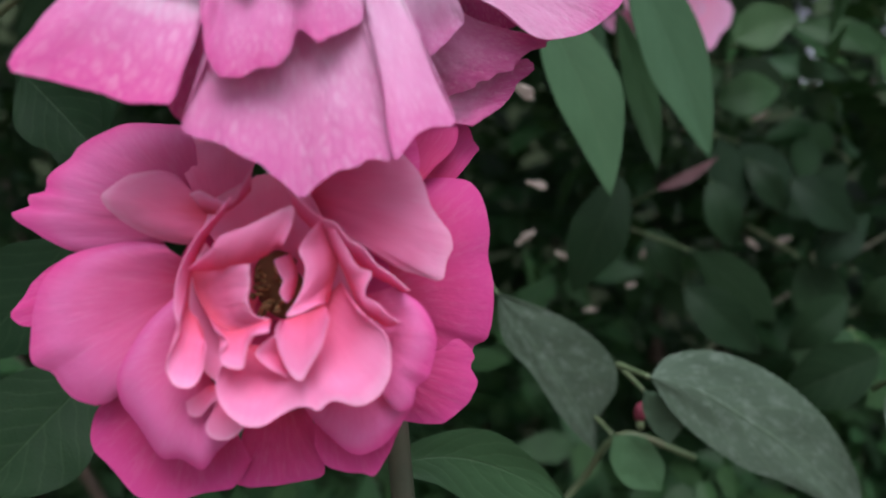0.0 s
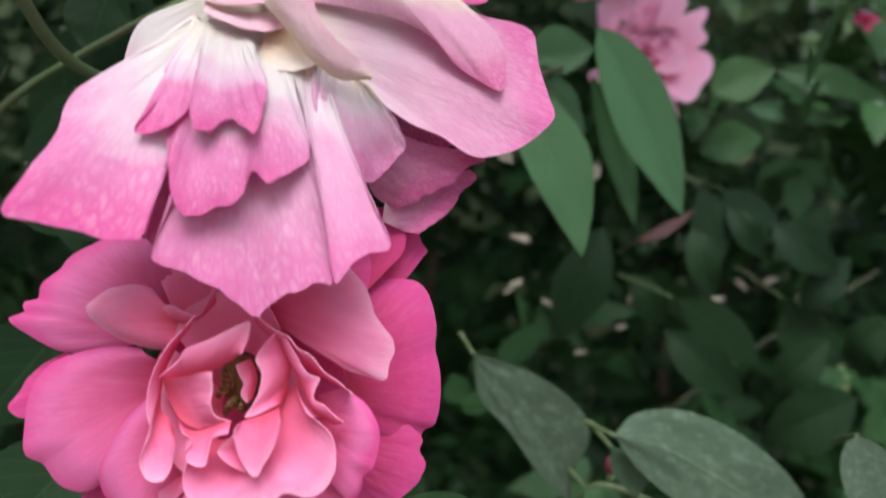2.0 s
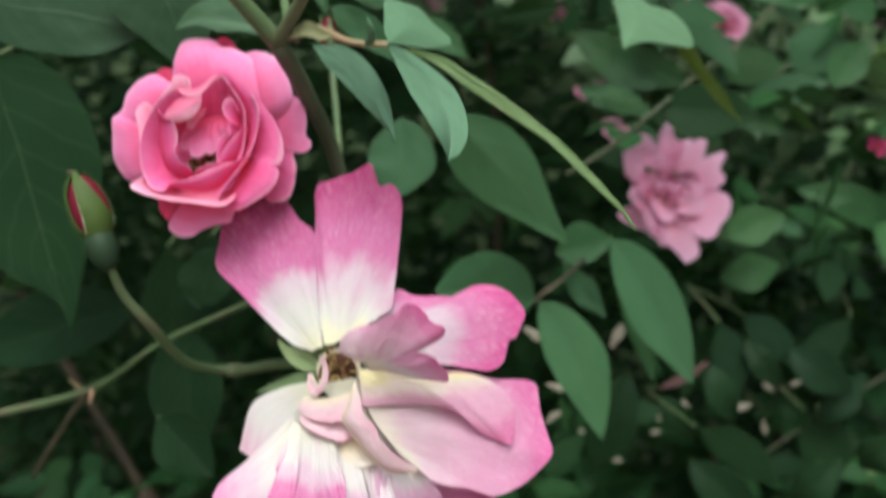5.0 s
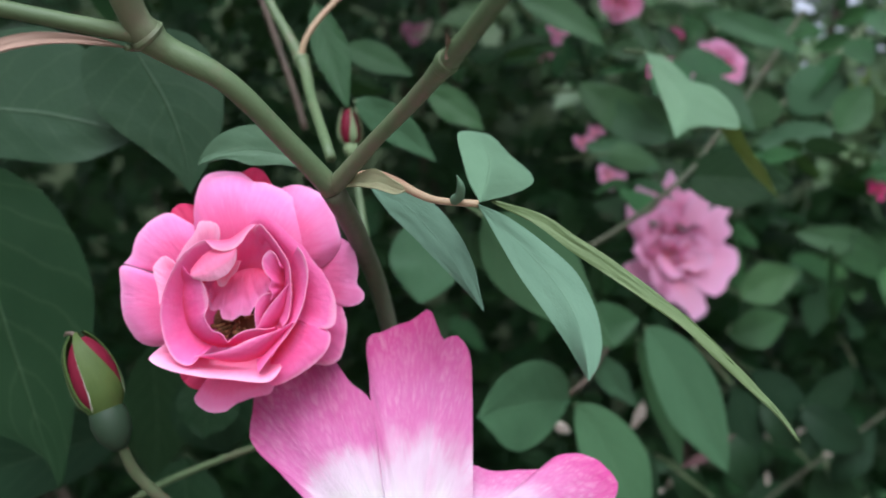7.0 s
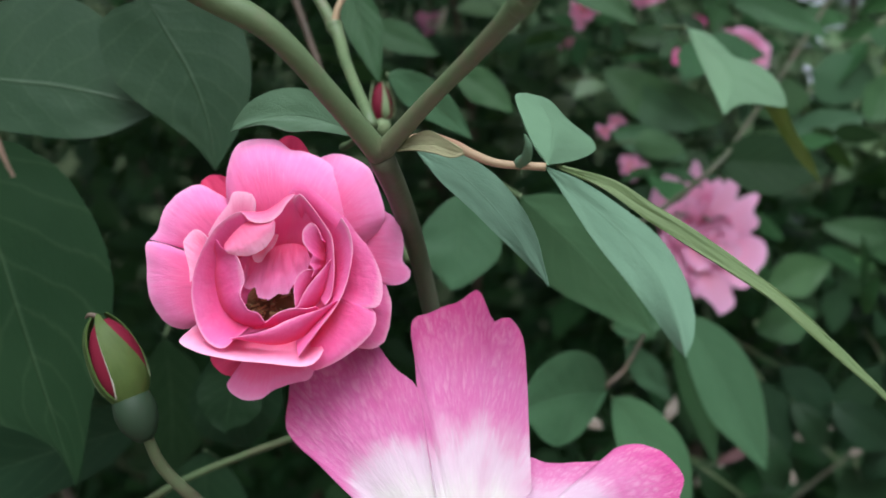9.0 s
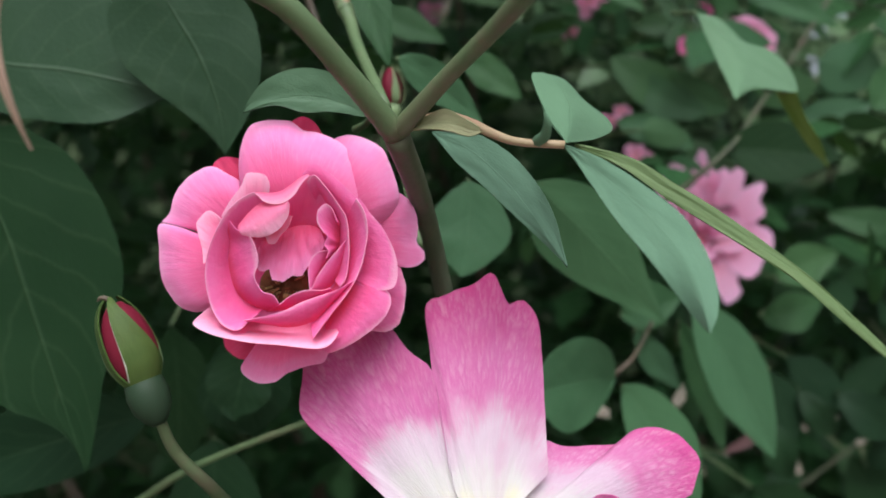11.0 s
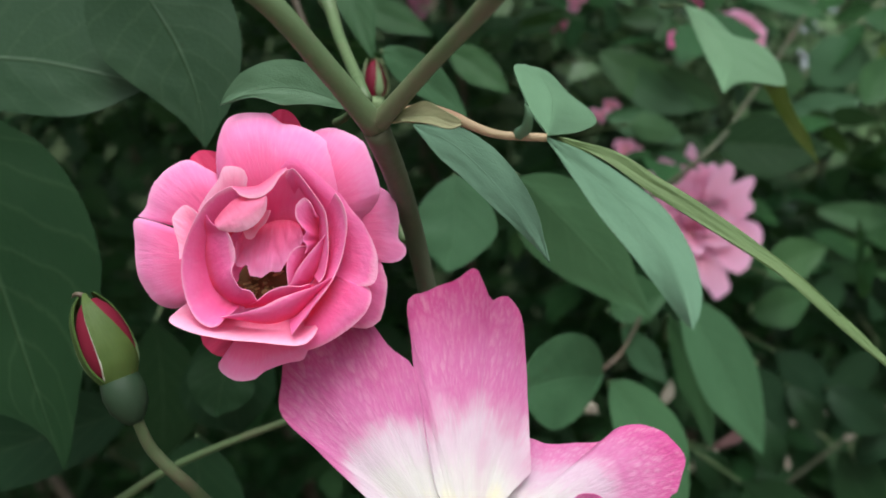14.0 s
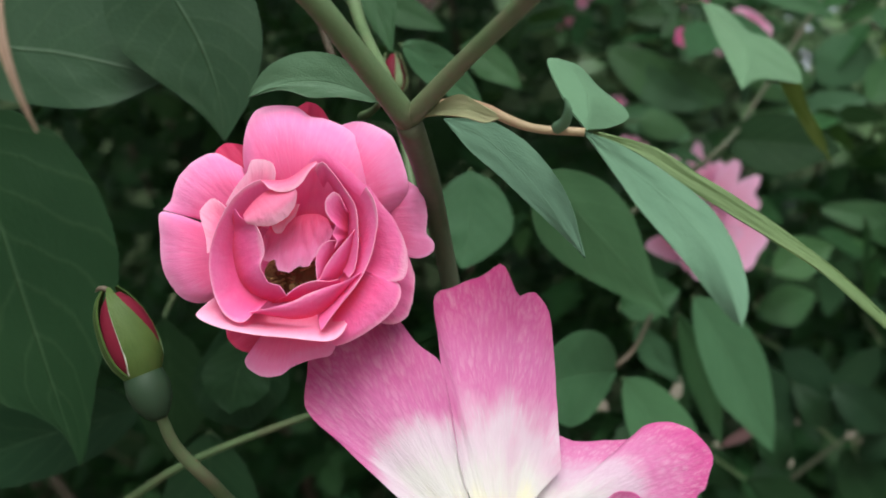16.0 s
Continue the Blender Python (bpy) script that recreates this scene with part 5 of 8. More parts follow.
rim_petal(rose_c, FULL_PINK, [(-11, -5, 12.5), (-11.7, -5, 14.2), (-12.8, -5, 15.4), (-15, -5, 15.9), (-18.3, -5, 15.4), (-20.4, -5, 14.1), (-22, -5, 12.6), (-19.8, -5, 10.1), (-15.7, -5, 7.8), (-11.4, -5, 6.8), (-9.2, -5, 7.4)], [(-8, -5, 11.5), (-7.9, -5, 11.1), (-7.9, -5, 10.7), (-8, -5, 10.3), (-8.1, -5, 9.7), (-8.3, -5, 9)], belly=1.4, curl=0.6, seed=65)
rim_petal(rose_c, FULL_PINK, [(-9.9, -8, 12.8), (-8.7, -8, 13.2), (-6.9, -8, 12.3), (-5, -8, 11.6), (-4.1, -8, 12.7), (-3.5, -8, 14.1), (-2.4, -8, 16)], [(-8.7, -6, 10.8), (-7.7, -6, 10.5), (-6.4, -6, 10.7), (-5.2, -6, 11.3), (-4.1, -6, 12.2), (-3, -6, 13.4)], belly=0.6, seed=66, n=(26, 8))
rim_petal(rose_c, FULL_PINK, [(-3.9, -12, 12.1), (-5.7, -12, 10.1), (-7.8, -12, 7.7), (-9.3, -12, 4.9), (-10.2, -12, 2.2), (-10.3, -12, -0.8), (-9.8, -12, -3.2), (-10.9, -12, -5.9), (-11.2, -12, -7.8), (-10.2, -12, -9.5), (-8.4, -12, -9.7), (-7.2, -12, -8.2), (-6.7, -12, -5.2)], [(-5.6, -9, 10.3), (-7.1, -9, 8.4), (-8.5, -9, 5.9), (-9.3, -9, 3.4), (-9.7, -9, 0.9), (-9.6, -9, -1.1), (-8.7, -9, -2.1), (-8.2, -9, -3.2), (-7.9, -9, -4.2)], belly=0.6, curl=-0.4, ruffle=0.5, seed=72)
rim_petal(rose_c, FULL_PINK, [(-4.3, -14, -6.5), (-5.1, -14, -7.9), (-5.3, -14, -9.8), (-4.5, -14, -12), (-2.7, -14, -13.6), (-0.5, -14, -14), (1.5, -14, -13.1), (3.5, -14, -12), (5.4, -14, -11.8), (6.3, -14, -12.3), (7.9, -14, -11.1), (10.8, -14, -11.6), (13.1, -14, -10.6), (14.4, -14, -8.3), (14.6, -14, -5.8), (14, -14, -3.5), (12.5, -14, -2), (10.8, -14, -0.7)], [(-3.7, -6, -5.3), (-2.3, -6, -5.6), (-0.9, -6, -5.3), (0.9, -6, -4.6), (2.7, -6, -3.1), (4.5, -6, -1.3), (6.3, -6, 0.4), (7.4, -6, 1.5), (8, -6, 2.2)], belly=1.2, curl=0.8, ruffle=0.4, seed=67)
rim_petal(rose_c, FULL_PINK, [(2.2, -11.5, 13.9), (4.5, -11.5, 11.4), (6.4, -11.5, 9.9), (8.2, -11.5, 9.1), (9.5, -11.5, 7.5), (11.3, -11.5, 6.4), (12.8, -11.5, 4.5), (14.6, -11.5, 3.2), (16.7, -11.5, 1.4)], [(2.9, -7, 10.4), (4.2, -7, 9.1), (5.4, -7, 7.9), (6.8, -7, 6.9), (8, -7, 5.7), (9.2, -7, 4.7), (10.7, -7, 3.7), (12.8, -7, 2.6), (15.7, -7, 1.1)], belly=0.3, curl=-0.4, ruffle=0.5, seed=74)
rim_petal(rose_c, FULL_PINK, [(8, -11.5, 8.5), (9.2, -11.5, 6.4), (10.7, -11.5, 4.1), (12.3, -11.5, 3.5), (11.6, -11.5, 1.9), (11.5, -11.5, 0.7), (13, -11.5, -0.1), (14.1, -11.5, -1.3), (15.4, -11.5, -2.3)], [(6.2, -9, 8.8), (7.3, -9, 6.3), (8.6, -9, 3.7), (9.5, -9, 1.6), (10.4, -9, -0.3), (11.3, -9, -1.7), (12.6, -9, -2.2), (13.8, -9, -3), (15.1, -9, -2.7)], belly=0.8, seed=73, n=(32, 9))
rim_petal(rose_c, FULL_PINK, [(-1.9, -12, 4.5), (-1.8, -12, 2.2), (-2, -12, 0.2), (-1.3, -12, -1.4), (0.4, -12, -1.9)], [(-9.4, -9, 3.6), (-8.9, -9, 1.3), (-8, -9, -0.7), (-6.8, -9, -2.5), (-4.6, -9, -3.6)], belly=-1.2, seed=69)
rim_petal(rose_c, FULL_PINK, [(-5, -14.5, -3), (-3.7, -14.5, -4.2), (-4.6, -14.5, -5.7), (-4, -14.5, -6.9), (-2, -14.5, -7.2), (-1.6, -14.5, -5.6), (-1, -14.5, -3.7), (1, -14.5, -3.1)], [(-6.3, -12, -1.7), (-5.4, -12, -2.8), (-4, -12, -3.3), (-2.5, -12, -3), (-1.2, -12, -2.5), (-0.1, -12, -2.1), (0.7, -12, -1.9)], belly=0.6, ruffle=0.6, seed=79, n=(30, 9))
rim_petal(rose_c, FULL_PINK, [(-8.5, -13, 4), (-6, -13, 6.1), (-5, -13, 7.6), (-1.9, -13, 8.8), (0.8, -13, 10.1), (3.4, -13, 11.1), (3.2, -13, 8.9), (2.2, -13, 6.8)], [(-9.1, -10, 3.7), (-6.9, -10, 3.7), (-4.9, -10, 3.9), (-2.7, -10, 4.4), (-1, -10, 5.1), (0.4, -10, 5.9), (1.3, -10, 6.6)], belly=1.0, seed=70)
rim_petal(rose_c, FULL_PINK, [(-8.7, -6, 9), (-7.7, -6, 11.8), (-4.8, -6, 13.8), (-2, -6, 15.3), (1.3, -6, 15.3), (4.1, -6, 12.9), (5.9, -6, 9.7)], [(-4.4, 1, -0.1), (-3.6, 1, 0.5), (-2.5, 1, 1.1), (-1.4, 1, 1.3), (-0.2, 1, 1.1), (0.5, 1, 0.5)], belly=-1.2, seed=86, n=(36, 12))
rim_petal(rose_c, FULL_PINK, [(-7.9, -8.5, 6.9), (-9.6, -8.5, 3.4), (-10, -8.5, -0.8), (-9.4, -8.5, -4.9), (-7.9, -8.5, -8.4), (-5.1, -8.5, -10.5)], [(-3.2, -1, 0.1), (-3.5, -1, -0.8), (-3.7, -1, -1.8), (-3.5, -1, -2.9), (-3.1, -1, -3.8)], belly=-1.0, seed=87, n=(32, 12))
rim_petal(rose_c, FULL_PINK, [(5.1, -7.5, 9.7), (7.1, -7.5, 6.9), (9, -7.5, 3.4), (10.7, -7.5, 0.5), (11.4, -7.5, -2.3)], [(0, 0, 1.1), (0.3, 0, 0), (0.3, 0, -1.1), (-0.2, 0, -2.3)], belly=-1.0, seed=88, n=(28, 10))
rim_petal(rose_c, FULL_PINK, [(6.5, -11.5, 9.6), (4.9, -11.5, 7.9), (3.8, -11.5, 6.1), (4.5, -11.5, 4.3), (4.2, -11.5, 1.9), (3.3, -11.5, 0), (2.3, -11.5, -1.6), (3.8, -11.5, -1.3), (6, -11.5, -0.2)], [(6.4, -8, 9.5), (7.4, -8, 7.9), (7.8, -8, 6.2), (7.8, -8, 4.4), (7.4, -8, 2.7), (7, -8, 1.1), (6.6, -8, -0.3)], belly=0.9, ruffle=0.5, seed=71)
rim_petal(rose_c, FULL_PINK, [(2.3, -15, -1.9), (1.8, -15, -2.9), (2.2, -15, -5.1), (3, -15, -7), (4, -15, -8.3), (4.8, -15, -8.5), (5.5, -15, -7.2), (6.9, -15, -4.8), (7.8, -15, -1.6)], [(2.4, -12, -1.9), (3.2, -12, -1.7), (3.9, -12, -1.5), (4.6, -12, -1.3), (5.4, -12, -1), (6.2, -12, -0.7), (7, -12, -0.3)], belly=0.8, seed=75)
rim_petal(rose_c, FULL_PINK, [(1.6, -13, -3.4), (-0.3, -13, -4.8), (-0.9, -13, -5.8), (0.5, -13, -7.3), (2.8, -13, -8.5)], [(1.8, -11, -4.6), (1.8, -11, -5.3), (1.9, -11, -6.1), (2.1, -11, -6.9), (2.4, -11, -7.7)], belly=0.6, seed=77, n=(18, 8))
rim_petal(rose_c, FULL_PINK, [(0.2, -8, 4.9), (0.7, -8, 3.4), (1.3, -8, 2.4), (0.9, -8, 0.9), (1.7, -8, -0.3)], [(2, -7, 5.7), (2.6, -7, 4.4), (2.9, -7, 3), (2.6, -7, 1.4), (2.2, -7, 0.2)], belly=0.5, seed=78, n=(18, 8))
petal(rose_c, FULL_DEEP, (12.2, 6, 13.9), (16.1, 7, 20.3), (20.1, 8, 27.3), (3.6, 4, 3.6, 2.2), (3.6, 4.5, 5, 2.7), seed=52)
rail_petal(rose_c, FULL_DEEP, [(16.8, 10, 25.1), (19.1, 10, 26.4), (19.7, 10, 27.9)], [(15, 10, 16.3), (20.3, 10, 14.5), (25.8, 12, 20.6)], seed=52, crest=(0, 0.1, 0), ruffle=0.4)
part("stamen_bed", dome([(-1.5, 4.6), (-0.4, 4.2), (0.4, 3.0), (0.9, 1.4), (1.0, 0.3)], 18, 0.75, Euler((radians(90), radians(70), 0)).to_matrix().to_4x4(), (-0.3, -2, 1.6)), ANTHER, rose_c)
stamens(rose_c, (-0.6, -2, 0.8), 20, 3.2, 3.4, seed=6)
part("hip", dome([(-5, 1.6), (-3, 3.6), (0, 5.0), (3.5, 4.0), (5, 2.6)], 14, 1.0, Euler((radians(90), 0, 0)).to_matrix().to_4x4(), (0, 14, 0)), SEPAL, rose_c)
# ---- stems and leaves near the blooms ----
PETIOLE_WING = leaf_material("stipule_wing", (0.28, 0.24, 0.14), (0.26, 0.32, 0.17), veins=0.3)
HIP = rough_material("hip_bloom_green", (0.014, 0.030, 0.015), (0.022, 0.042, 0.022), 150.0, 0.6, 0.2, 0.0002)
BUD_RED = petal_material("bud_crimson", [(0.0, (0.13, 0.008, 0.022)), (0.6, (0.19, 0.012, 0.034)), (1.0, (0.26, 0.035, 0.06))], (0.16, 0.01, 0.02), 0.25, 0.2, amount=0.1)
BUD_SEPAL = leaf_material("bud_sepal", (0.038, 0.072, 0.016), (0.066, 0.108, 0.027), veins=0.0, amount=0.05)
SEPAL_EDGE = rough_material("sepal_felted_edge", (0.30, 0.30, 0.24), (0.46, 0.44, 0.38), 300.0, 0.9, 0.3, 0.0003)


def leaf(name, label, material, base, mid, tip, left, right, stalk, **more):
    """A single leaf: toothed blade and the stalk that holds it to the twigs behind."""
    at = Vector(base)
    ob = thing(name, at, label, "leaf", "leaves of the bush")
    b = blade(ob, material, (0, 0, 0), (Vector(mid) - at) * 1000, (Vector(tip) - at) * 1000, left, right, name="blade", **more)
    s = Vector(stalk) - at
    part("stalk", tube_mesh([s, s * 0.45 + Vector((0, 0.002, 0)), (0, 0, 0)], [0.0008, 0.0005], 8), CANE, ob)
    return ob


def traced_leaf(label, material, at, left, rib, right, **more):
    """A single leaf whose midrib and side edges are bowed lines in millimetres from its base, and the stalk behind it."""
    ob = thing("rose_leaf", at, label, "leaf", "leaves of the bush")
    rail_blade(ob, material, left, rib, right, name="blade", **more)
    ahead = (Vector(rib[1]) - Vector(rib[0])).normalized() * 0.006
    part("stalk", tube_mesh([-ahead * (1 if at[1] < 0.3 else 3) + Vector((0, 0.012 if at[1] < 0.3 else 0.045, 0)), -ahead * 0.8 + Vector((0, 0.010, 0)), (0, 0, 0)], [0.0008, 0.0006], 8), CANE, ob)
    return ob


# large leaf in the shade-darkened green
traced_leaf("large dark green serrated rose leaf beside the bud", LEAF_SHADED, (-0.1200, 0.1500, 1.3382), [(0, 0, 0), (-11.9, 1, -13.1), (-13.8, 2, -34.1), (-7.2, 3, -51.1), (1.1, 4, -60.3), (7.6, 5, -63.6), (12.8, 6, -68.1), (15.9, 7, -76)], [(0, 0, 0), (1, 1.2, -11.5), (4.3, 2.3, -23.4), (7.5, 3.5, -37.8), (10.8, 4.7, -52.4), (13.2, 5.8, -63.5), (15.9, 7, -76)], [(0, 0, 0), (9, 0.6, 0.1), (13.4, 1.2, -2.5), (17.9, 1.8, -5.7), (22.8, 2.3, -12.7), (26.5, 2.9, -20.9), (28.2, 3.5, -29.5), (27.7, 4.1, -36.6), (25.6, 4.7, -44.9), (22.4, 5.3, -53.1), (19.8, 5.8, -62.7), (17.6, 6.4, -71.7), (15.9, 7, -76)], teeth=44, seed=1)
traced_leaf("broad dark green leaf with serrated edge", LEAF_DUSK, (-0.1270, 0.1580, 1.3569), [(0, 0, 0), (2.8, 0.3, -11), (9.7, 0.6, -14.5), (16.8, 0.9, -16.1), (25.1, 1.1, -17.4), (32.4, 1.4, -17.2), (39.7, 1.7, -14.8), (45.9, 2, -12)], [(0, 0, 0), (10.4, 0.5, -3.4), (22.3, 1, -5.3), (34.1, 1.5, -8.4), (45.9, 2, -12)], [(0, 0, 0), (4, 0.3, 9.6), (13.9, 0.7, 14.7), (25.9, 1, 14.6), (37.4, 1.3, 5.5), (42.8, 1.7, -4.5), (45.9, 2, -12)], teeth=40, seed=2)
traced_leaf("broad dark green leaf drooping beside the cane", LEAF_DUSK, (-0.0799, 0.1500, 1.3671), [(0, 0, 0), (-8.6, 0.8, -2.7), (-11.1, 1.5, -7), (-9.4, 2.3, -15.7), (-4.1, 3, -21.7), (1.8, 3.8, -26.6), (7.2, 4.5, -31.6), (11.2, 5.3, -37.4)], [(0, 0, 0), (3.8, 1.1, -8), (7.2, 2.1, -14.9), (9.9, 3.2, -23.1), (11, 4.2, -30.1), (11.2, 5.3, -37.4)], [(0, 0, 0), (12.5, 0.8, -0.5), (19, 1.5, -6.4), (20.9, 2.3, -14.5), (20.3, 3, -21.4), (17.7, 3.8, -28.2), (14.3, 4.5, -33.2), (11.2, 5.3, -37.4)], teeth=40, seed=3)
traced_leaf("mid green leaf hanging below the young leaflets", LEAF_MID, (-0.0001, 0.1850, 1.3220), [(0, 0, 0), (-1.2, 3.3, -7.1), (0.9, 6.7, -16.3), (8.8, 10, -24.6), (20.8, 13.3, -31.9), (30.4, 16.7, -37.2), (36.3, 20, -40.2)], [(0, 0, 0), (9.6, 5, -9.5), (19.5, 10, -20.3), (27.9, 15, -30), (36.3, 20, -40.2)], [(0, 0, 0), (8.3, 3.3, 0.5), (17.6, 6.7, -2.7), (25.1, 10, -10.6), (29.1, 13.3, -20.4), (32.4, 16.7, -29.7), (36.3, 20, -40.2)], teeth=30, seed=5)
traced_leaf("pale bright green young leaf catching light", LEAF_BRIGHT, (0.0523, 0.2130, 1.3693), [(0, 0, 0), (1, -6, -9.4), (1.6, -15, -20.4), (1, -22, -26.5), (0.9, -25, -29.6)], [(0, 0, 0), (5, -7, -9.6), (6.7, -13, -17.2), (4.4, -19, -24.3), (0.9, -25, -29.6)], [(0, 0, 0), (5.9, 0, -2.1), (10.1, 0, -6.1), (13.4, 0, -9.5), (19.7, 0, -11.8), (23.8, -1, -16.1), (25.9, -2, -21.1), (25.7, -3, -24.8), (19.1, -8, -25.1), (10.2, -15, -25.3), (4.2, -21, -27.6), (0.9, -25, -29.6)], teeth=0, seed=11, fold=-0.6)
traced_leaf("narrow pale green young leaf seen on edge", LEAF_YELLOW, (0.0760, 0.2130, 1.3452), [(-3.2, 0, 0.2), (4.8, 10.7, -5.2), (14.1, 21.3, -13.3), (25.4, 32, -20.5)], [(0, 0, 0), (7.5, 10.7, -5.7), (16.5, 21.3, -12.7), (25.4, 32, -20.5)], [(2.9, 0, 0.3), (9.5, 10.7, -5.4), (18.1, 21.3, -12.5), (25.4, 32, -20.5)], teeth=0, seed=12)
leaf("rose_leaf", "mid green leaf behind the cane fork", LEAF_PLAIN, (-0.0330, 0.1180, 1.3297), (-0.0438, 0.1160, 1.3335), (-0.0543, 0.1147, 1.3311), (1.9, 2.8, 0.9), (4, 4.7, 3.4), (-0.0377, 0.1333, 1.3300), seed=4, n=(11, 80), teeth=26)
leaf("rose_leaf", "roundish green leaf behind the main stem", LEAF_MID, (-0.0156, 0.2000, 1.3248), (-0.0164, 0.2000, 1.3112), (-0.0195, 0.2000, 1.2988), (9.4, 11.3, 6.8), (9.4, 10.3, 6.8), (-0.0164, 0.2160, 1.3191), seed=6)
leaf("rose_leaf", "roundish green leaf beside the spent rose", LEAF_MID, (0.0247, 0.2250, 1.2648), (0.0089, 0.2000, 1.2687), (-0.0047, 0.1780, 1.2695), (10.9, 13, 9.7), (10.6, 12.4, 9.4), (0.0183, 0.2307, 1.2659), seed=7)
leaf("rose_leaf", "long pointed green leaf hanging down", LEAF_MID, (0.0261, 0.2222, 1.2635), (0.0381, 0.2260, 1.2424), (0.0461, 0.2300, 1.2146), (8.8, 10.8, 6.9), (8.8, 9.4, 5.9), (0.0305, 0.2399, 1.2527), seed=8, face=(0.3, -1, 0.1))
leaf("rose_leaf", "long pointed green leaf hanging down", LEAF_MID, (0.0529, 0.2388, 1.2846), (0.0690, 0.2500, 1.2588), (0.0839, 0.2620, 1.2284), (9.8, 11, 7.2), (9.8, 11.7, 7.2), (0.0598, 0.2599, 1.2723), seed=9, face=(0.3, -1, 0.1))
leaf("rose_leaf", "narrow dark green leaf beside the hanging pair", LEAF, (0.0567, 0.2700, 1.2770), (0.0667, 0.2800, 1.2512), (0.0723, 0.2800, 1.2259), (4.2, 5.6, 3.5), (4.2, 5.1, 3.3), (0.0601, 0.2882, 1.2658), seed=10)
leaf("rose_leaf", "dark green leaf behind the bright young leaf", LEAF, (0.0905, 0.3300, 1.3578), (0.0693, 0.3300, 1.3667), (0.0524, 0.3300, 1.3823), (6.5, 8, 5), (6.5, 7.5, 5), (0.0821, 0.3460, 1.3632), seed=46)
leaf("rose_leaf", "dark green leaf over the bright young leaf", LEAF, (0.1163, 0.3600, 1.4184), (0.1385, 0.3600, 1.4104), (0.1616, 0.3600, 1.3975), (5.4, 7, 4.6), (5.4, 6.5, 4), (0.1262, 0.3760, 1.4138), seed=47)
leaf("rose_leaf", "green leaf high above the young leaflets", LEAF_MID, (0.0183, 0.2600, 1.4038), (0.0350, 0.2600, 1.3952), (0.0499, 0.2600, 1.3826), (5.2, 6, 3.4), (4.8, 5.6, 3.2), (0.0253, 0.2760, 1.3992), seed=48)
leaf("rose_leaf", "narrow green leaf hanging behind the shoot", LEAF, (-0.0403, 0.1750, 1.3788), (-0.0367, 0.1750, 1.3654), (-0.0332, 0.1750, 1.3509), (4, 4.9, 2.9), (3.7, 4.3, 2.6), (-0.0387, 0.1910, 1.3727), seed=49)
leaf("rose_leaf", "grey-green leaf deep behind the cane fork", LEAF_MID, (-0.0429, 0.2500, 1.3863), (-0.0314, 0.2500, 1.3815), (-0.0188, 0.2500, 1.3748), (4.7, 5.4, 3.3), (4.3, 4.9, 2.9), (-0.0376, 0.2660, 1.3837), seed=50)
leaf("rose_leaf", "dark oval leaf in front of the far rose", LEAF_SHADED, (0.0758, 0.2700, 1.3362), (0.0947, 0.2680, 1.3337), (0.1125, 0.2600, 1.3293), (9, 10.1, 6.7), (9.4, 11.2, 7.2), (0.0839, 0.2838, 1.3346), seed=13)
leaf("rose_leaf", "small green leaf beside the far rose", LEAF, (0.0343, 0.2600, 1.2804), (0.0442, 0.2620, 1.2822), (0.0565, 0.2650, 1.2849), (8.8, 9.9, 6.6), (5.5, 6.6, 4.4), (0.0392, 0.2771, 1.2814), seed=14)
leaf("rose_leaf", "small narrow green leaf among the twigs", LEAF_MID, (0.0368, 0.2500, 1.2764), (0.0440, 0.2550, 1.2652), (0.0519, 0.2550, 1.2548), (4.3, 5.4, 3), (3.9, 4.7, 2.6), (0.0401, 0.2671, 1.2716), seed=15)
# leaves in the shade-darkened green, under the bud and behind the spent rose
leaf("rose_leaf", "green leaf hanging below the bud stem", LEAF_SHADED, (-0.0889, 0.2000, 1.2595), (-0.0888, 0.2000, 1.2393), (-0.0870, 0.2000, 1.2151), (10.7, 12.5, 8), (10.7, 12.8, 8), (-0.0885, 0.2160, 1.2497), seed=16)
leaf("rose_leaf", "dark green leaf behind the spent rose", LEAF_SHADED, (-0.0737, 0.1900, 1.2849), (-0.0778, 0.1900, 1.2754), (-0.0800, 0.1900, 1.2657), (6.9, 8.6, 6), (6.9, 8.6, 6), (-0.0751, 0.2060, 1.2807), seed=17)
leaf("rose_leaf", "wide dark green leaf low beside the bud", LEAF_SHADED, (-0.1058, 0.2000, 1.2674), (-0.1332, 0.2000, 1.2609), (-0.1652, 0.2000, 1.2526), (8.9, 10.7, 8.9), (10.7, 13.4, 8.9), (-0.1189, 0.2160, 1.2642), seed=18)
leaf("rose_leaf", "green leaf high behind the young leaf", LEAF, (0.0505, 0.3300, 1.3844), (0.0664, 0.3300, 1.3714), (0.0877, 0.3400, 1.3610), (7.2, 9.6, 6), (7.2, 9.6, 6), (0.0587, 0.3482, 1.3793), seed=19)
leaf("rose_leaf", "green leaf high behind the cane", LEAF_MID, (-0.0309, 0.1700, 1.3518), (-0.0223, 0.1750, 1.3464), (-0.0114, 0.1800, 1.3364), (3.8, 4.6, 3.2), (3.8, 4.3, 2.7), (-0.0266, 0.1882, 1.3484), seed=20)
leaf("rose_leaf", "green leaf high behind the cane", LEAF, (-0.0147, 0.2400, 1.3670), (-0.0061, 0.2400, 1.3619), (0.0040, 0.2400, 1.3524), (4.5, 5.3, 3.6), (4.5, 5.7, 3.6), (-0.0106, 0.2560, 1.3638), seed=21)
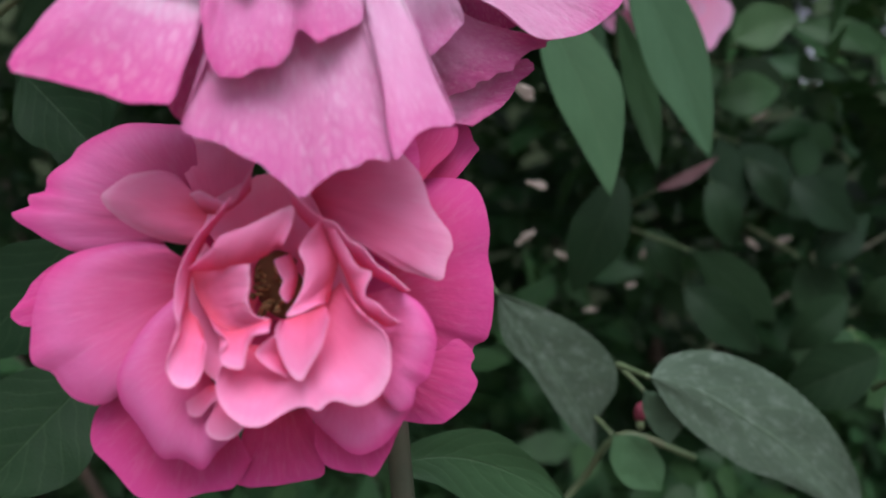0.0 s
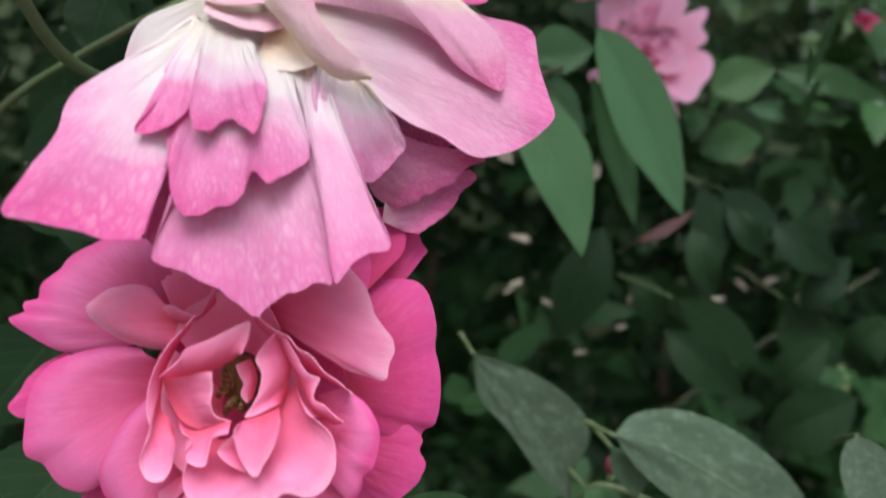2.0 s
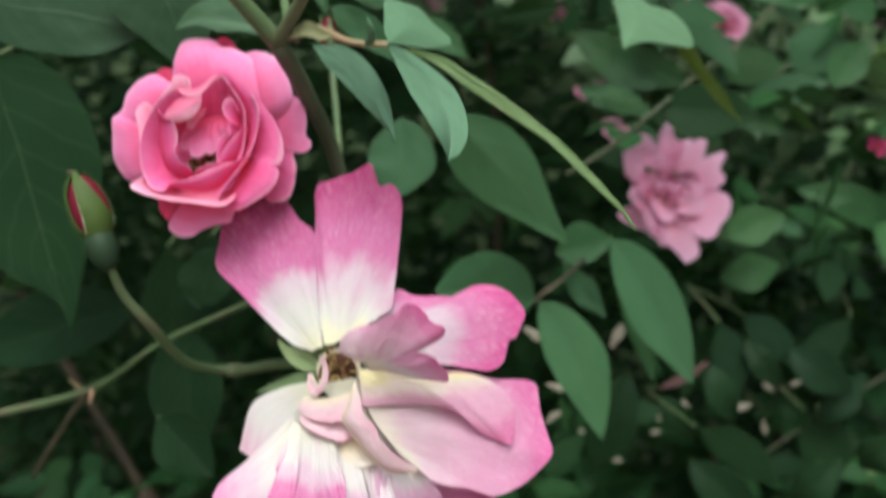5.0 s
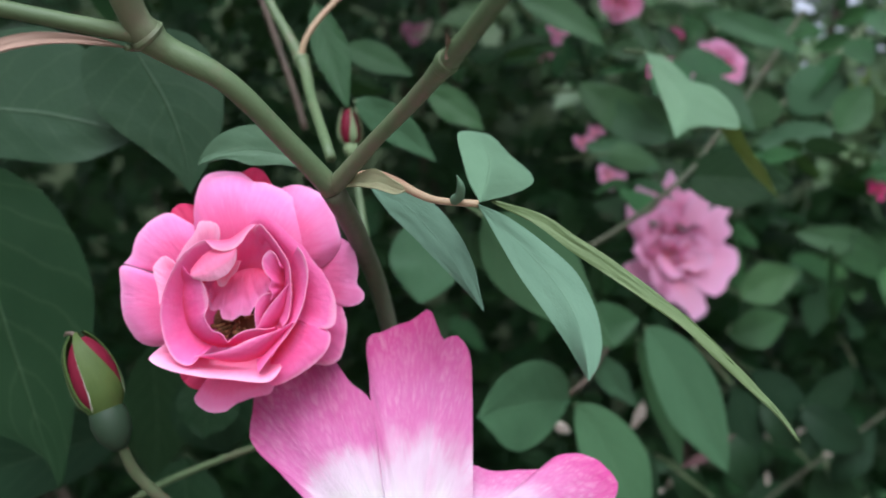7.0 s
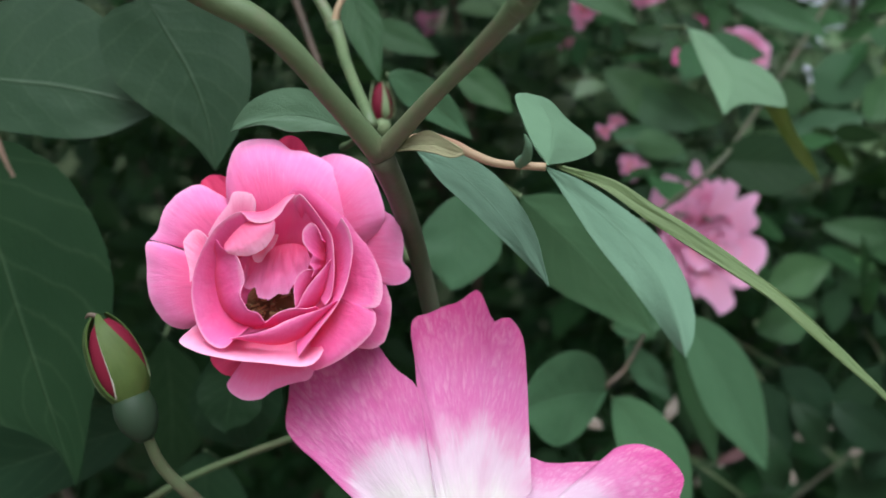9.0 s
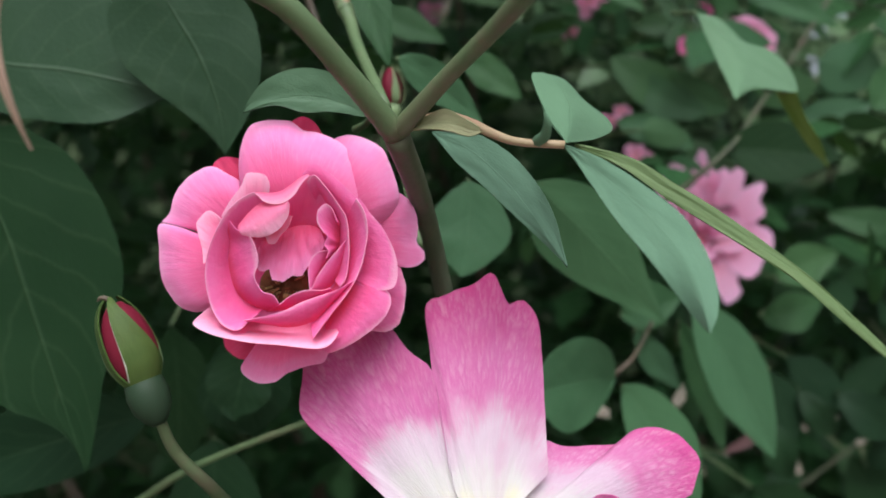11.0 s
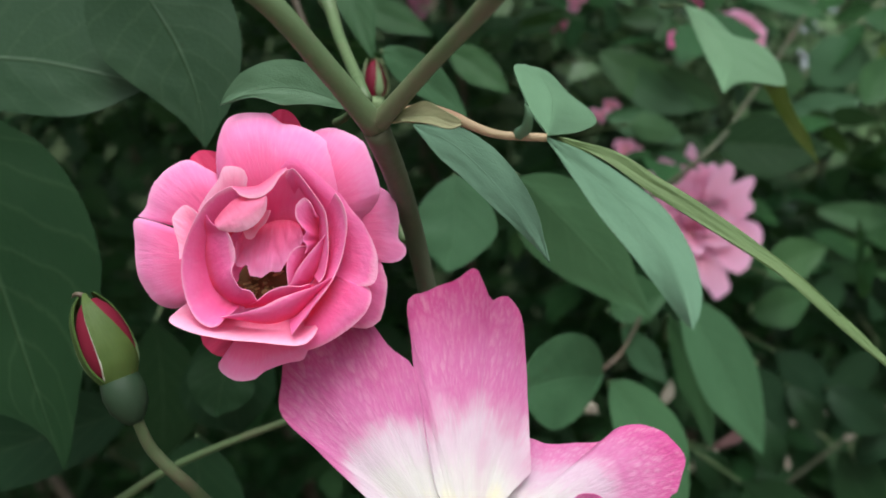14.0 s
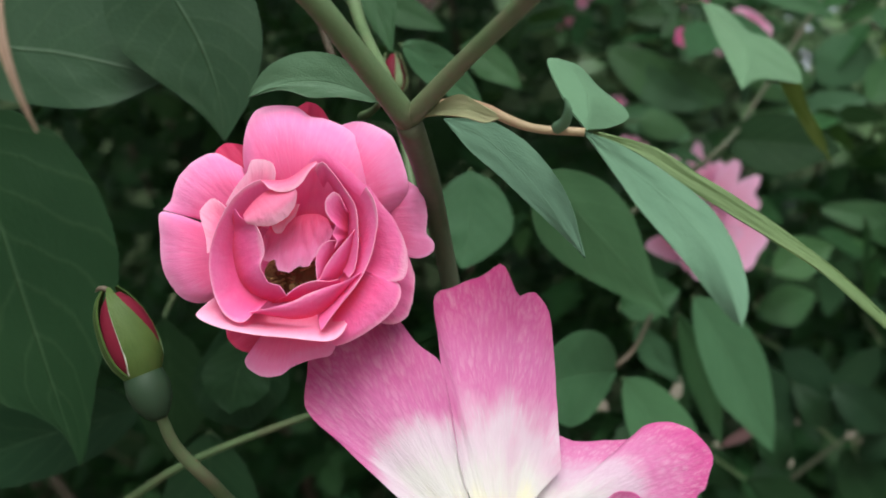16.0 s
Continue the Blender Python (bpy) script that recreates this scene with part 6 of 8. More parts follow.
traced_leaf("pale dusty leaf with insect-worn surface", LEAF_DUSTY, (0.0484, 0.1950, 1.1700), [(0, 0, 0), (6.2, 3.3, -8.9), (15.3, 6.7, -17), (26.1, 10, -24.1), (37.2, 13.3, -28.5), (48.6, 16.7, -34.4), (60.4, 20, -41.3)], [(0, 0, 0), (11.8, 4, -3.6), (24, 8, -10.5), (36.7, 12, -19), (48.3, 16, -28.5), (60.4, 20, -41.3)], [(0, 0, 0), (4.7, 2.9, 4.4), (14.4, 5.7, 5.7), (25.6, 8.6, 2.8), (37.8, 11.4, -4.1), (49, 14.3, -14.5), (56.8, 17.1, -27.4), (60.4, 20, -41.3)], teeth=34, seed=22, wave=1.0)
traced_leaf("dusty green leaf low in the bush", LEAF_DUSTY, (0.0140, 0.2150, 1.1885), [(0, 0, 0), (1.6, 2, -11.9), (9.2, 4, -21), (15.4, 6, -30.3), (21.7, 8, -38.2), (27.4, 10, -43.3)], [(0, 0, 0), (7.5, 2.5, -10.5), (15.2, 5, -21.2), (21.6, 7.5, -30.6), (27.4, 10, -43.3)], [(0, 0, 0), (11.9, 1.7, -3.8), (23.9, 3.3, -10.5), (30.9, 5, -18.2), (32, 6.7, -25.9), (27.8, 8.3, -33.8), (27.4, 10, -43.3)], teeth=30, seed=23, wave=1.0)
traced_leaf("small pale leaf under the dusty leaf", LEAF_YOUNG, (0.0490, 0.2030, 1.1654), [(0, 0, 0), (0, 1.3, -4.8), (2.7, 2.7, -9.9), (7.3, 4, -14)], [(0, 0, 0), (3.8, 1.3, -4.8), (5.9, 2.7, -9.2), (7.3, 4, -14)], [(0, 0, 0), (7, 1.3, -1.3), (10.7, 2.7, -7.4), (7.3, 4, -14)], teeth=0, seed=25)
traced_leaf("small bright leaf low in the bush", LEAF_MID, (0.0439, 0.2150, 1.1520), [(0, 0, 0), (-0.7, 0, -6.6), (3.6, 0, -13.1), (12.4, 0, -14.6)], [(0, 0, 0), (4.4, 0, -4.4), (8.7, 0, -9.5), (12.4, 0, -14.6)], [(0, 0, 0), (8, 0, -0.7), (13.1, 0, -7.3), (12.4, 0, -14.6)], teeth=0, seed=26)
leaf("rose_leaf", "dark green leaf under the full rose", LEAF, (-0.0102, 0.1600, 1.1578), (0.0063, 0.1650, 1.1581), (0.0261, 0.1700, 1.1471), (4.5, 6.7, 4.5), (5, 7.8, 5.6), (-0.0022, 0.1782, 1.1554), seed=24)
leaf("rose_leaf", "dark leaf behind the full rose", LEAF_SHADED, (-0.0858, 0.1700, 1.2359), (-0.0777, 0.1700, 1.2278), (-0.0696, 0.1700, 1.2186), (8.1, 8.6, 5.2), (8.1, 8.6, 5.2), (-0.0822, 0.1860, 1.2321), seed=27)
leaf("rose_leaf", "dark leaf behind the full rose", LEAF_SHADED, (-0.0708, 0.1700, 1.1748), (-0.0799, 0.1650, 1.1643), (-0.0894, 0.1600, 1.1524), (10.1, 12.3, 9), (10.1, 12.3, 9), (-0.0749, 0.1838, 1.1698), seed=28)
leaf("rose_leaf", "dark leaf behind the full rose", LEAF_SHADED, (-0.0811, 0.1800, 1.2013), (-0.0908, 0.1800, 1.1891), (-0.1030, 0.1800, 1.1757), (9.8, 12.2, 7.3), (9.8, 12.2, 7.3), (-0.0859, 0.1960, 1.1957), seed=29)
leaf("rose_leaf", "pale leaf at the bush edge", LEAF_DUSTY, (0.1105, 0.2000, 1.1687), (0.1118, 0.2000, 1.1602), (0.1159, 0.2000, 1.1461), (5.7, 7.2, 5.7), (5, 6.5, 5.7), (0.1117, 0.2160, 1.1637), seed=30)
leaf("rose_leaf", "green leaf high above the far rose", LEAF_MID, (0.0834, 0.3300, 1.3440), (0.0667, 0.3300, 1.3523), (0.0507, 0.3300, 1.3572), (6.2, 7.7, 5.3), (5.3, 6.2, 4.3), (0.0762, 0.3460, 1.3469), seed=34)
leaf("rose_leaf", "green leaf high at the bush side", LEAF_MID, (0.1742, 0.3600, 1.3615), (0.1546, 0.3600, 1.3576), (0.1363, 0.3600, 1.3557), (6.2, 7.8, 5.7), (6.2, 7.8, 5.7), (0.1659, 0.3760, 1.3602), seed=35)
leaf("rose_leaf", "green leaf high at the bush side", LEAF, (0.1804, 0.3700, 1.3594), (0.1878, 0.3700, 1.3709), (0.1978, 0.3700, 1.3822), (8, 9.6, 6.4), (8, 9.6, 6.4), (0.1843, 0.3860, 1.3644), seed=36)
leaf("rose_leaf", "dark leaf at the side of the far rose", LEAF, (0.1186, 0.3400, 1.2843), (0.1293, 0.3400, 1.2904), (0.1462, 0.3400, 1.2950), (7.6, 9.8, 6.6), (7.6, 9.3, 6), (0.1247, 0.3560, 1.2866), seed=38)
# most of these take the green darkened to stand in for shade
leaf("rose_leaf", "dark green leaf in the shade of the bush", LEAF_SHADED, (0.1064, 0.3300, 1.2272), (0.1095, 0.3260, 1.2135), (0.1163, 0.3340, 1.1998), (6, 7.3, 4.6), (6, 7.3, 4.6), (0.1085, 0.3469, 1.2212), seed=60)
leaf("rose_leaf", "dark green leaf in the shade of the bush", LEAF_SHADED, (0.1247, 0.3400, 1.2367), (0.1311, 0.3360, 1.2255), (0.1418, 0.3440, 1.2148), (5, 6.1, 3.8), (5, 6.1, 3.8), (0.1285, 0.3569, 1.2319), seed=61)
leaf("rose_leaf", "dark green leaf in the shade of the bush", LEAF_SHADED, (0.1507, 0.3600, 1.2307), (0.1633, 0.3560, 1.2192), (0.1811, 0.3640, 1.2080), (8, 10, 6.2), (8, 10, 6.2), (0.1574, 0.3769, 1.2257), seed=62)
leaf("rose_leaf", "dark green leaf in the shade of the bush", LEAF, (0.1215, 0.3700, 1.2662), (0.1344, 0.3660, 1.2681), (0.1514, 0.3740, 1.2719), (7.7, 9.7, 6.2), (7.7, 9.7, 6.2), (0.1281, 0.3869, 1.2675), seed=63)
leaf("rose_leaf", "long dark leaf hanging in the shade of the bush", LEAF_SHADED, (0.0662, 0.3100, 1.2269), (0.0567, 0.3060, 1.2052), (0.0489, 0.3140, 1.1832), (8.6, 10.8, 6.7), (8.6, 10.8, 6.7), (0.0624, 0.3269, 1.2173), seed=64)
leaf("rose_leaf", "dark green leaf in the shade of the bush", LEAF_SHADED, (0.0926, 0.3200, 1.1855), (0.1064, 0.3160, 1.1733), (0.1239, 0.3240, 1.1598), (7.6, 9.3, 5.8), (7.6, 9.3, 5.8), (0.0995, 0.3369, 1.1798), seed=65)
leaf("rose_leaf", "dark green leaf in the shade of the bush", LEAF_SHADED, (0.1646, 0.3400, 1.1801), (0.1510, 0.3360, 1.1697), (0.1422, 0.3440, 1.1579), (7.1, 9, 5.7), (7.1, 9, 5.7), (0.1596, 0.3569, 1.1752), seed=66)
leaf("rose_leaf", "broad dark leaf behind the dusty leaf", LEAF_SHADED, (0.1576, 0.3000, 1.1619), (0.1381, 0.2960, 1.1548), (0.1234, 0.3040, 1.1455), (9.6, 12.1, 7.5), (9.6, 12.1, 7.5), (0.1501, 0.3169, 1.1583), seed=67)
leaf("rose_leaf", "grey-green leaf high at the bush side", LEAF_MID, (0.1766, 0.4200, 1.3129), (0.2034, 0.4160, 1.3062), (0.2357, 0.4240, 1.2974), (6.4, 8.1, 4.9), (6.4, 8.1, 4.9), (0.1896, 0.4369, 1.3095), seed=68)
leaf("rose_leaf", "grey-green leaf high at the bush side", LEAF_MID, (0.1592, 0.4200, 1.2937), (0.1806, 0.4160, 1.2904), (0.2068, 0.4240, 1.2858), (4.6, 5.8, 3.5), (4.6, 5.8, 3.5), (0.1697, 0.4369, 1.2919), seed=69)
leaf("rose_leaf", "dark green leaf in the shade of the bush", LEAF_SHADED, (0.1660, 0.3700, 1.1926), (0.1759, 0.3660, 1.2042), (0.1913, 0.3740, 1.2157), (6.9, 8.7, 5.4), (6.9, 8.7, 5.4), (0.1716, 0.3869, 1.1977), seed=70)
leaf("rose_leaf", "dark green leaf in the shade of the bush", LEAF_SHADED, (0.2003, 0.3600, 1.1854), (0.1889, 0.3560, 1.1782), (0.1833, 0.3640, 1.1701), (8, 10, 6.2), (8, 10, 6.2), (0.1966, 0.3769, 1.1820), seed=71)
leaf("rose_leaf", "dark green leaf in the shade of the bush", LEAF_SHADED, (0.0884, 0.3600, 1.2084), (0.0948, 0.3560, 1.1972), (0.1042, 0.3640, 1.1855), (6, 7.5, 4.7), (6, 7.5, 4.7), (0.0919, 0.3769, 1.2034), seed=72)
leaf("rose_leaf", "dry drooping brown leaf bract on the cane knot", DRY, (-0.0536, 0.0820, 1.3448), (-0.0657, 0.0640, 1.3388), (-0.0637, 0.0620, 1.3190), (0.9, 0.9, 0.6), (0.9, 0.9, 0.6), (-0.0513, 0.0830, 1.3462), teeth=0, seed=33, fold=0.5)
cane("rose_cane", [(-0.0282, 0.1050, 1.3245), (-0.0339, 0.0970, 1.3320), (-0.0410, 0.0880, 1.3404), (-0.0506, 0.0830, 1.3466), (-0.0526, 0.0750, 1.3553)], [0.0021, 0.0018, 0.0018, 0.0021, 0.0022], CANE, "thick green rose cane running up from the fork", knots=(0.75,))

cane("rose_cane", [(-0.0513, 0.0830, 1.3466), (-0.0598, 0.0780, 1.3478), (-0.0699, 0.0720, 1.3494)], [0.0014, 0.0012, 0.0012], CANE, "green side shoot leaving a knot on the cane", knots=())
side_cane = cane("rose_cane", [(-0.0282, 0.1050, 1.3245), (-0.0196, 0.0950, 1.3308), (-0.0112, 0.0830, 1.3358), (-0.0016, 0.0620, 1.3411), (0.0035, 0.0550, 1.3465)], [0.0016, 0.0013, 0.0013, 0.0013, 0.0012], CANE, "slender green rose cane rising from the fork", knots=(0.6,))
blade(side_cane, DRY, (20.9, -33.5, 13.1), (22.3, -35, 14.4), (24.3, -36.5, 14.9), (0.6, 0.6, 0.3), (0.6, 0.6, 0.3), teeth=0, seed=51, name="bud_scale", n=(5, 14), wave=0.2, label="dry tan bud scale")
blade(side_cane, DRY, (21.3, -33.5, 13.5), (21.4, -35, 14.8), (21.1, -36.5, 15.8), (0.4, 0.4, 0.2), (0.4, 0.4, 0.2), teeth=0, seed=52, name="bud_scale", n=(5, 14), wave=0.2, label="dry tan bud scale")
cane("rose_cane", [(-0.0282, 0.1050, 1.3245), (-0.0257, 0.1200, 1.3155), (-0.0230, 0.1400, 1.2980), (-0.0150, 0.1520, 1.2380), (-0.0024, 0.1540, 1.0986), (0.0376, 0.2240, 0.5986), (0.0576, 0.2440, 0.0086)], [0.0022, 0.002, 0.0019, 0.002, 0.0022, 0.003, 0.004], CANE_OLD, "older brownish main stem below the fork", knots=())
cane("rose_cane", [(-0.0310, 0.1250, 1.3323), (-0.0371, 0.1420, 1.3482), (-0.0401, 0.1500, 1.3581), (-0.0480, 0.1550, 1.3744), (-0.0536, 0.1600, 1.3900)], [0.0011, 0.0012, 0.0014, 0.0011, 0.0011], CANE, "thin green shoot behind the cane fork", knots=(0.5,))
cane("rose_cane", [(-0.0402, 0.1495, 1.3582), (-0.0386, 0.1490, 1.3626), (-0.0354, 0.1500, 1.3673), (-0.0302, 0.1520, 1.3730)], [0.0009, 0.0007, 0.0007, 0.0007], PETIOLE_RED, "reddish leaf stalk leaving the thin shoot", knots=())
cane("rose_cane", [(-0.0488, 0.2000, 1.3504), (-0.0523, 0.2000, 1.3646), (-0.0604, 0.2000, 1.3929)], [0.001, 0.001, 0.001], TWIG, "dark thin twig behind the leaves", knots=())
cane("bud_stem", [(-0.0758, 0.1190, 1.2861), (-0.0738, 0.1210, 1.2792), (-0.0728, 0.1250, 1.2727), (-0.0692, 0.1310, 1.2650), (-0.0668, 0.1460, 1.2544), (-0.0588, 0.1580, 1.2505), (-0.0434, 0.1430, 1.2534), (-0.0297, 0.1220, 1.2564)], [0.001, 0.001, 0.0011, 0.0012, 0.0013, 0.0014, 0.0014, 0.0015], CANE, "curving bud stem joining the spent rose stalk", knots=(0.72,))
cane("rose_cane", [(-0.1726, 0.1850, 1.2302), (-0.1454, 0.1870, 1.2353), (-0.1149, 0.1880, 1.2424), (-0.0897, 0.1800, 1.2561), (-0.0612, 0.1700, 1.2669), (-0.0353, 0.1600, 1.2750)], [0.0013, 0.0013, 0.0012, 0.0009, 0.0008, 0.0008], CANE, "thorny green side stem", knots=())
thorn_stem = cane("thorny_twig", [(-0.1150, 0.1880, 1.2420), (-0.1285, 0.2000, 1.2329), (-0.1554, 0.2200, 1.2069)], [0.0009, 0.0008], TWIG, "thin brown twig with thorns", thorns=[((-0.1150, 0.1880, 1.2420), (-0.1139, 0.1840, 1.2379)), ((-0.1189, 0.1900, 1.2412), (-0.1211, 0.1850, 1.2458))])
cane("rose_cane", [(0.0395, 0.2700, 1.3113), (0.0574, 0.2680, 1.3214), (0.0760, 0.2650, 1.3354), (0.0959, 0.2900, 1.3521), (0.1309, 0.3400, 1.3809), (0.1718, 0.3800, 1.4231)], [0.001, 0.001, 0.0009, 0.0009, 0.001, 0.001], CANE_OLD, "thin twig crossing in front of the far rose", knots=())
cane("rose_cane", [(0.0286, 0.2400, 1.1204), (0.0400, 0.2400, 1.1334), (0.0493, 0.2300, 1.1487), (0.0696, 0.2300, 1.1424)], [0.001, 0.001, 0.001, 0.0009], CANE, "thin stem low in the bush", knots=())
cane("rose_cane", [(0.0177, 0.2400, 1.2577), (0.0280, 0.2350, 1.2658), (0.0345, 0.2400, 1.2701), (0.0448, 0.2600, 1.2776)], [0.0008, 0.0008, 0.0007, 0.0007], TWIG, "thin twig between the hanging leaves", knots=())
cane("rose_cane", [(0.1253, 0.4500, 1.1331), (0.1762, 0.4500, 1.1691), (0.2468, 0.4600, 1.2091)], [0.0009, 0.0009, 0.0008], CANE_OLD, "slender twig deep in the bush", knots=())
cane("rose_cane", [(0.2682, 0.6000, 1.4171), (0.2988, 0.6200, 1.4814), (0.3155, 0.6300, 1.5286)], [0.004, 0.0035, 0.003], TWIG, "dark upright twig at the top of the bush", knots=())
cane("rose_cane", [(0.1553, 0.4200, 1.3706), (0.1951, 0.4300, 1.3980), (0.2595, 0.4500, 1.4509)], [0.0022, 0.0022, 0.002], CANE, "green cane crossing at the top of the bush", knots=())
young = thing("compound_leaf", (-0.0266, 0.1060, 1.3239), "pale green young compound leaf on a reddish stalk at the fork", "leaf", "leaves of the bush")
part("rachis", tube_mesh([vec(p) for p in [(-1, -0.5, 1.8), (2.6, -2, 2.1), (6, -4, 2.4), (9.9, -7, 0.7), (12.9, -9, -1.4), (16.6, -10.5, -3.1), (23.1, -11.5, -4.1)]], [0.0013, 0.0010, 0.0008, 0.0007, 0.0007, 0.0006, 0.0006], 10), PETIOLE_RED, young, "reddish leaf stalk")
part("stipule", tube_mesh([vec(p) for p in [(19.3, -11, -3.3), (20.2, -13, -2.7), (20.4, -15, -1.4), (19.9, -16, 0.2)]], [0.0009, 0.0008, 0.0006, 0.0001], 7), LEAF_YOUNG, young)
rail_blade(young, PETIOLE_WING, [(0, -1, 1.2), (3.5, -4, 2.6), (6.4, -6, 3.1), (9.1, -8, 1.2), (12.1, -9, -1)], [(0, -2, 1), (4.2, -5, 1.1), (7.4, -7, 0.6), (9.8, -8, -0.5), (12.1, -9, -1)], [(0, -2, 0.8), (3.3, -5, 0.4), (6.6, -7, -0.4), (9.7, -8, -1.5), (12.1, -9, -1)], teeth=0, seed=45, name="stipule_wing", wave=0.2)
rail_blade(young, LEAF_YOUNG, [(23.3, -12, -3.9), (21.9, -8, -0.4), (21, -2, 4.5), (20.5, 3, 9.3), (22.6, 7, 10.3)], [(23.3, -12, -3.9), (24.8, -6, -0.2), (25.7, 1, 4.3), (24.7, 6, 8.3), (22.6, 7, 10.3)], [(23.3, -12, -3.9), (29.7, 1, -1.9), (33.6, 7, 0.2), (33.4, 9, 2.3), (30.1, 11, 5.9), (26.8, 11, 9.6), (22.6, 7, 10.3)], teeth=0, seed=41, fold=-0.8)
rail_blade(young, LEAF_YOUNG, [(23, -12, -4.2), (25.5, -15.5, -9.8), (28.1, -19, -15.4), (31.2, -22.5, -20.7), (34.1, -26, -25.8), (35.5, -29.5, -28.9), (35.7, -33, -29.7)], [(23, -12, -4.2), (27.6, -16.2, -9.5), (32.1, -20.4, -15.1), (34.9, -24.6, -20.3), (36, -28.8, -25.5), (35.7, -33, -29.7)], [(23, -12, -4.2), (27.3, -15, -6.6), (32.3, -18, -11), (36.3, -21, -15.4), (38.4, -24, -20.8), (38.6, -27, -25.2), (37.4, -30, -28.2), (35.7, -33, -29.7)], teeth=40, seed=42, fold=0.5)
rail_blade(young, LEAF_YOUNG, [(3.9, 7, 1.7), (7.5, 4.4, -3.8), (11.6, 1.8, -8.2), (16.2, -0.8, -13.5), (20.7, -3.4, -18.5), (23, -6, -21.6)], [(3.9, 7, 1.7), (9.9, 3.8, -2.1), (15, 0.5, -7.7), (19.2, -2.8, -14.3), (23, -6, -21.6)], [(3.9, 7, 1.7), (10.5, 4.4, 0.7), (15.6, 1.8, -2.8), (19.3, -0.8, -7.7), (21.8, -3.4, -13.7), (23, -6, -21.6)], teeth=36, seed=43, fold=0.4)
rail_blade(young, LEAF_OLIVE, [(25.4, -5, -3.5), (31.9, -6.9, -7.5), (37.5, -8.8, -12.4), (43.1, -10.7, -16.9), (47.8, -12.6, -20.7), (52.8, -14.4, -24.9), (57, -16.3, -29.6), (61.2, -18.2, -34.4), (64.6, -20.1, -38.2), (67.1, -22, -42.1)], [(25.5, -5, -3.4), (32.2, -6.9, -6.6), (38.2, -8.8, -11.3), (44, -10.7, -15.8), (49.1, -12.6, -20.4), (54.1, -14.4, -24.8), (58.4, -16.3, -29.4), (62.2, -18.2, -34.3), (65.1, -20.1, -38.3), (67.1, -22, -42.1)], [(25.5, -5, -3.2), (33.1, -6.9, -6), (39.3, -8.8, -10.7), (45.3, -10.7, -15.5), (50.8, -12.6, -20.5), (55.7, -14.4, -25.3), (59.8, -16.3, -30.3), (63.1, -18.2, -34.7), (65.5, -20.1, -38.2), (67.1, -22, -42.1)], teeth=60, seed=44, fold=0.4)
bud = thing("rose_bud", (-0.0759, 0.1200, 1.2862), "closed red rose bud held by green sepals on a nodding stem", "rose bud")
axis = Euler((0, radians(-17), 0)).to_matrix().to_4x4()
part("hip", dome([(-7.8, 1.1), (-7.0, 2.0), (-4.8, 3.3), (-2.2, 3.7), (0.3, 3.3), (1.0, 2.6)], 18, 1.0, axis), HIP, bud, "grey-green swollen base")
part("petals", dome([(0.5, 2.7), (2.5, 3.8), (5, 4.35), (8, 4.35), (11, 3.7), (13.2, 2.6), (14.8, 1.2)], 24, 1.0, axis, (0, 0, 0)), BUD_RED, bud, "tightly rolled crimson petals")
# each sepal: where it sits round the bud, how it winds towards the tip, its half width, how far its tip stands off
for i, (turn, wind, half, lean) in enumerate(((-37, -44, 3.7, 0.0), (-153, 14, 2.0, 0.0), (72, 6, 3.0, 0.0), (120, 0, 3.2, 0.0), (168, 0, 3.0, 0.0))):
    rows = []
    for j in range(22):
        v = j / 21
        a = radians(turn + wind * v)
        out, side = Vector((math.cos(a), math.sin(a), 0)), Vector((-math.sin(a), math.cos(a), 0))
        r = spline((0, 0.17, 0.34, 0.55, 0.75, 0.9, 1.0), (2.9, 4.1, 4.6, 4.55, 4.0, 2.9, 1.4), v) + lean * max(0, v - 0.4) * 4
        w = half * (1 - v ** (1.1 if i == 0 else 1.5)) ** 0.9 + 0.25
        row = []
        for k in range(13):
            u = -1 + k / 6
            x = w * u
            d = out * math.cos(x / r) + side * math.sin(x / r)
            p = axis @ ((d * (r + 0.12 * abs(u) ** 3) + Vector((0, 0, 0.2 + 15.8 * v))) * MM)
            row.append((p, axis.to_3x3() @ d, 0.5 + 0.5 * u, v))
        rows.append(row)
    sepal = part("sepal", sheet(rows, 0.0004), BUD_SEPAL, bud, "green sepal with a pale edge")
    if i == 0:
        part("felted_edge", tube_mesh([r[0][0] for r in rows[1:-4:3]], [0.00026, 0.00014], 6), SEPAL_EDGE, sepal, "pale felted edge")
tips = [axis @ (Vector(p) * MM) for p in ((0, -0.6, 14.6), (-0.4, -1.0, 15.8), (-1.3, -1.2, 16.4), (-2.3, -1.0, 16.1))]
part("tip", tube_mesh(tips, [0.0006, 0.0005, 0.0004, 0.0001], 8), TWIG, bud, "dry curled brown tip")
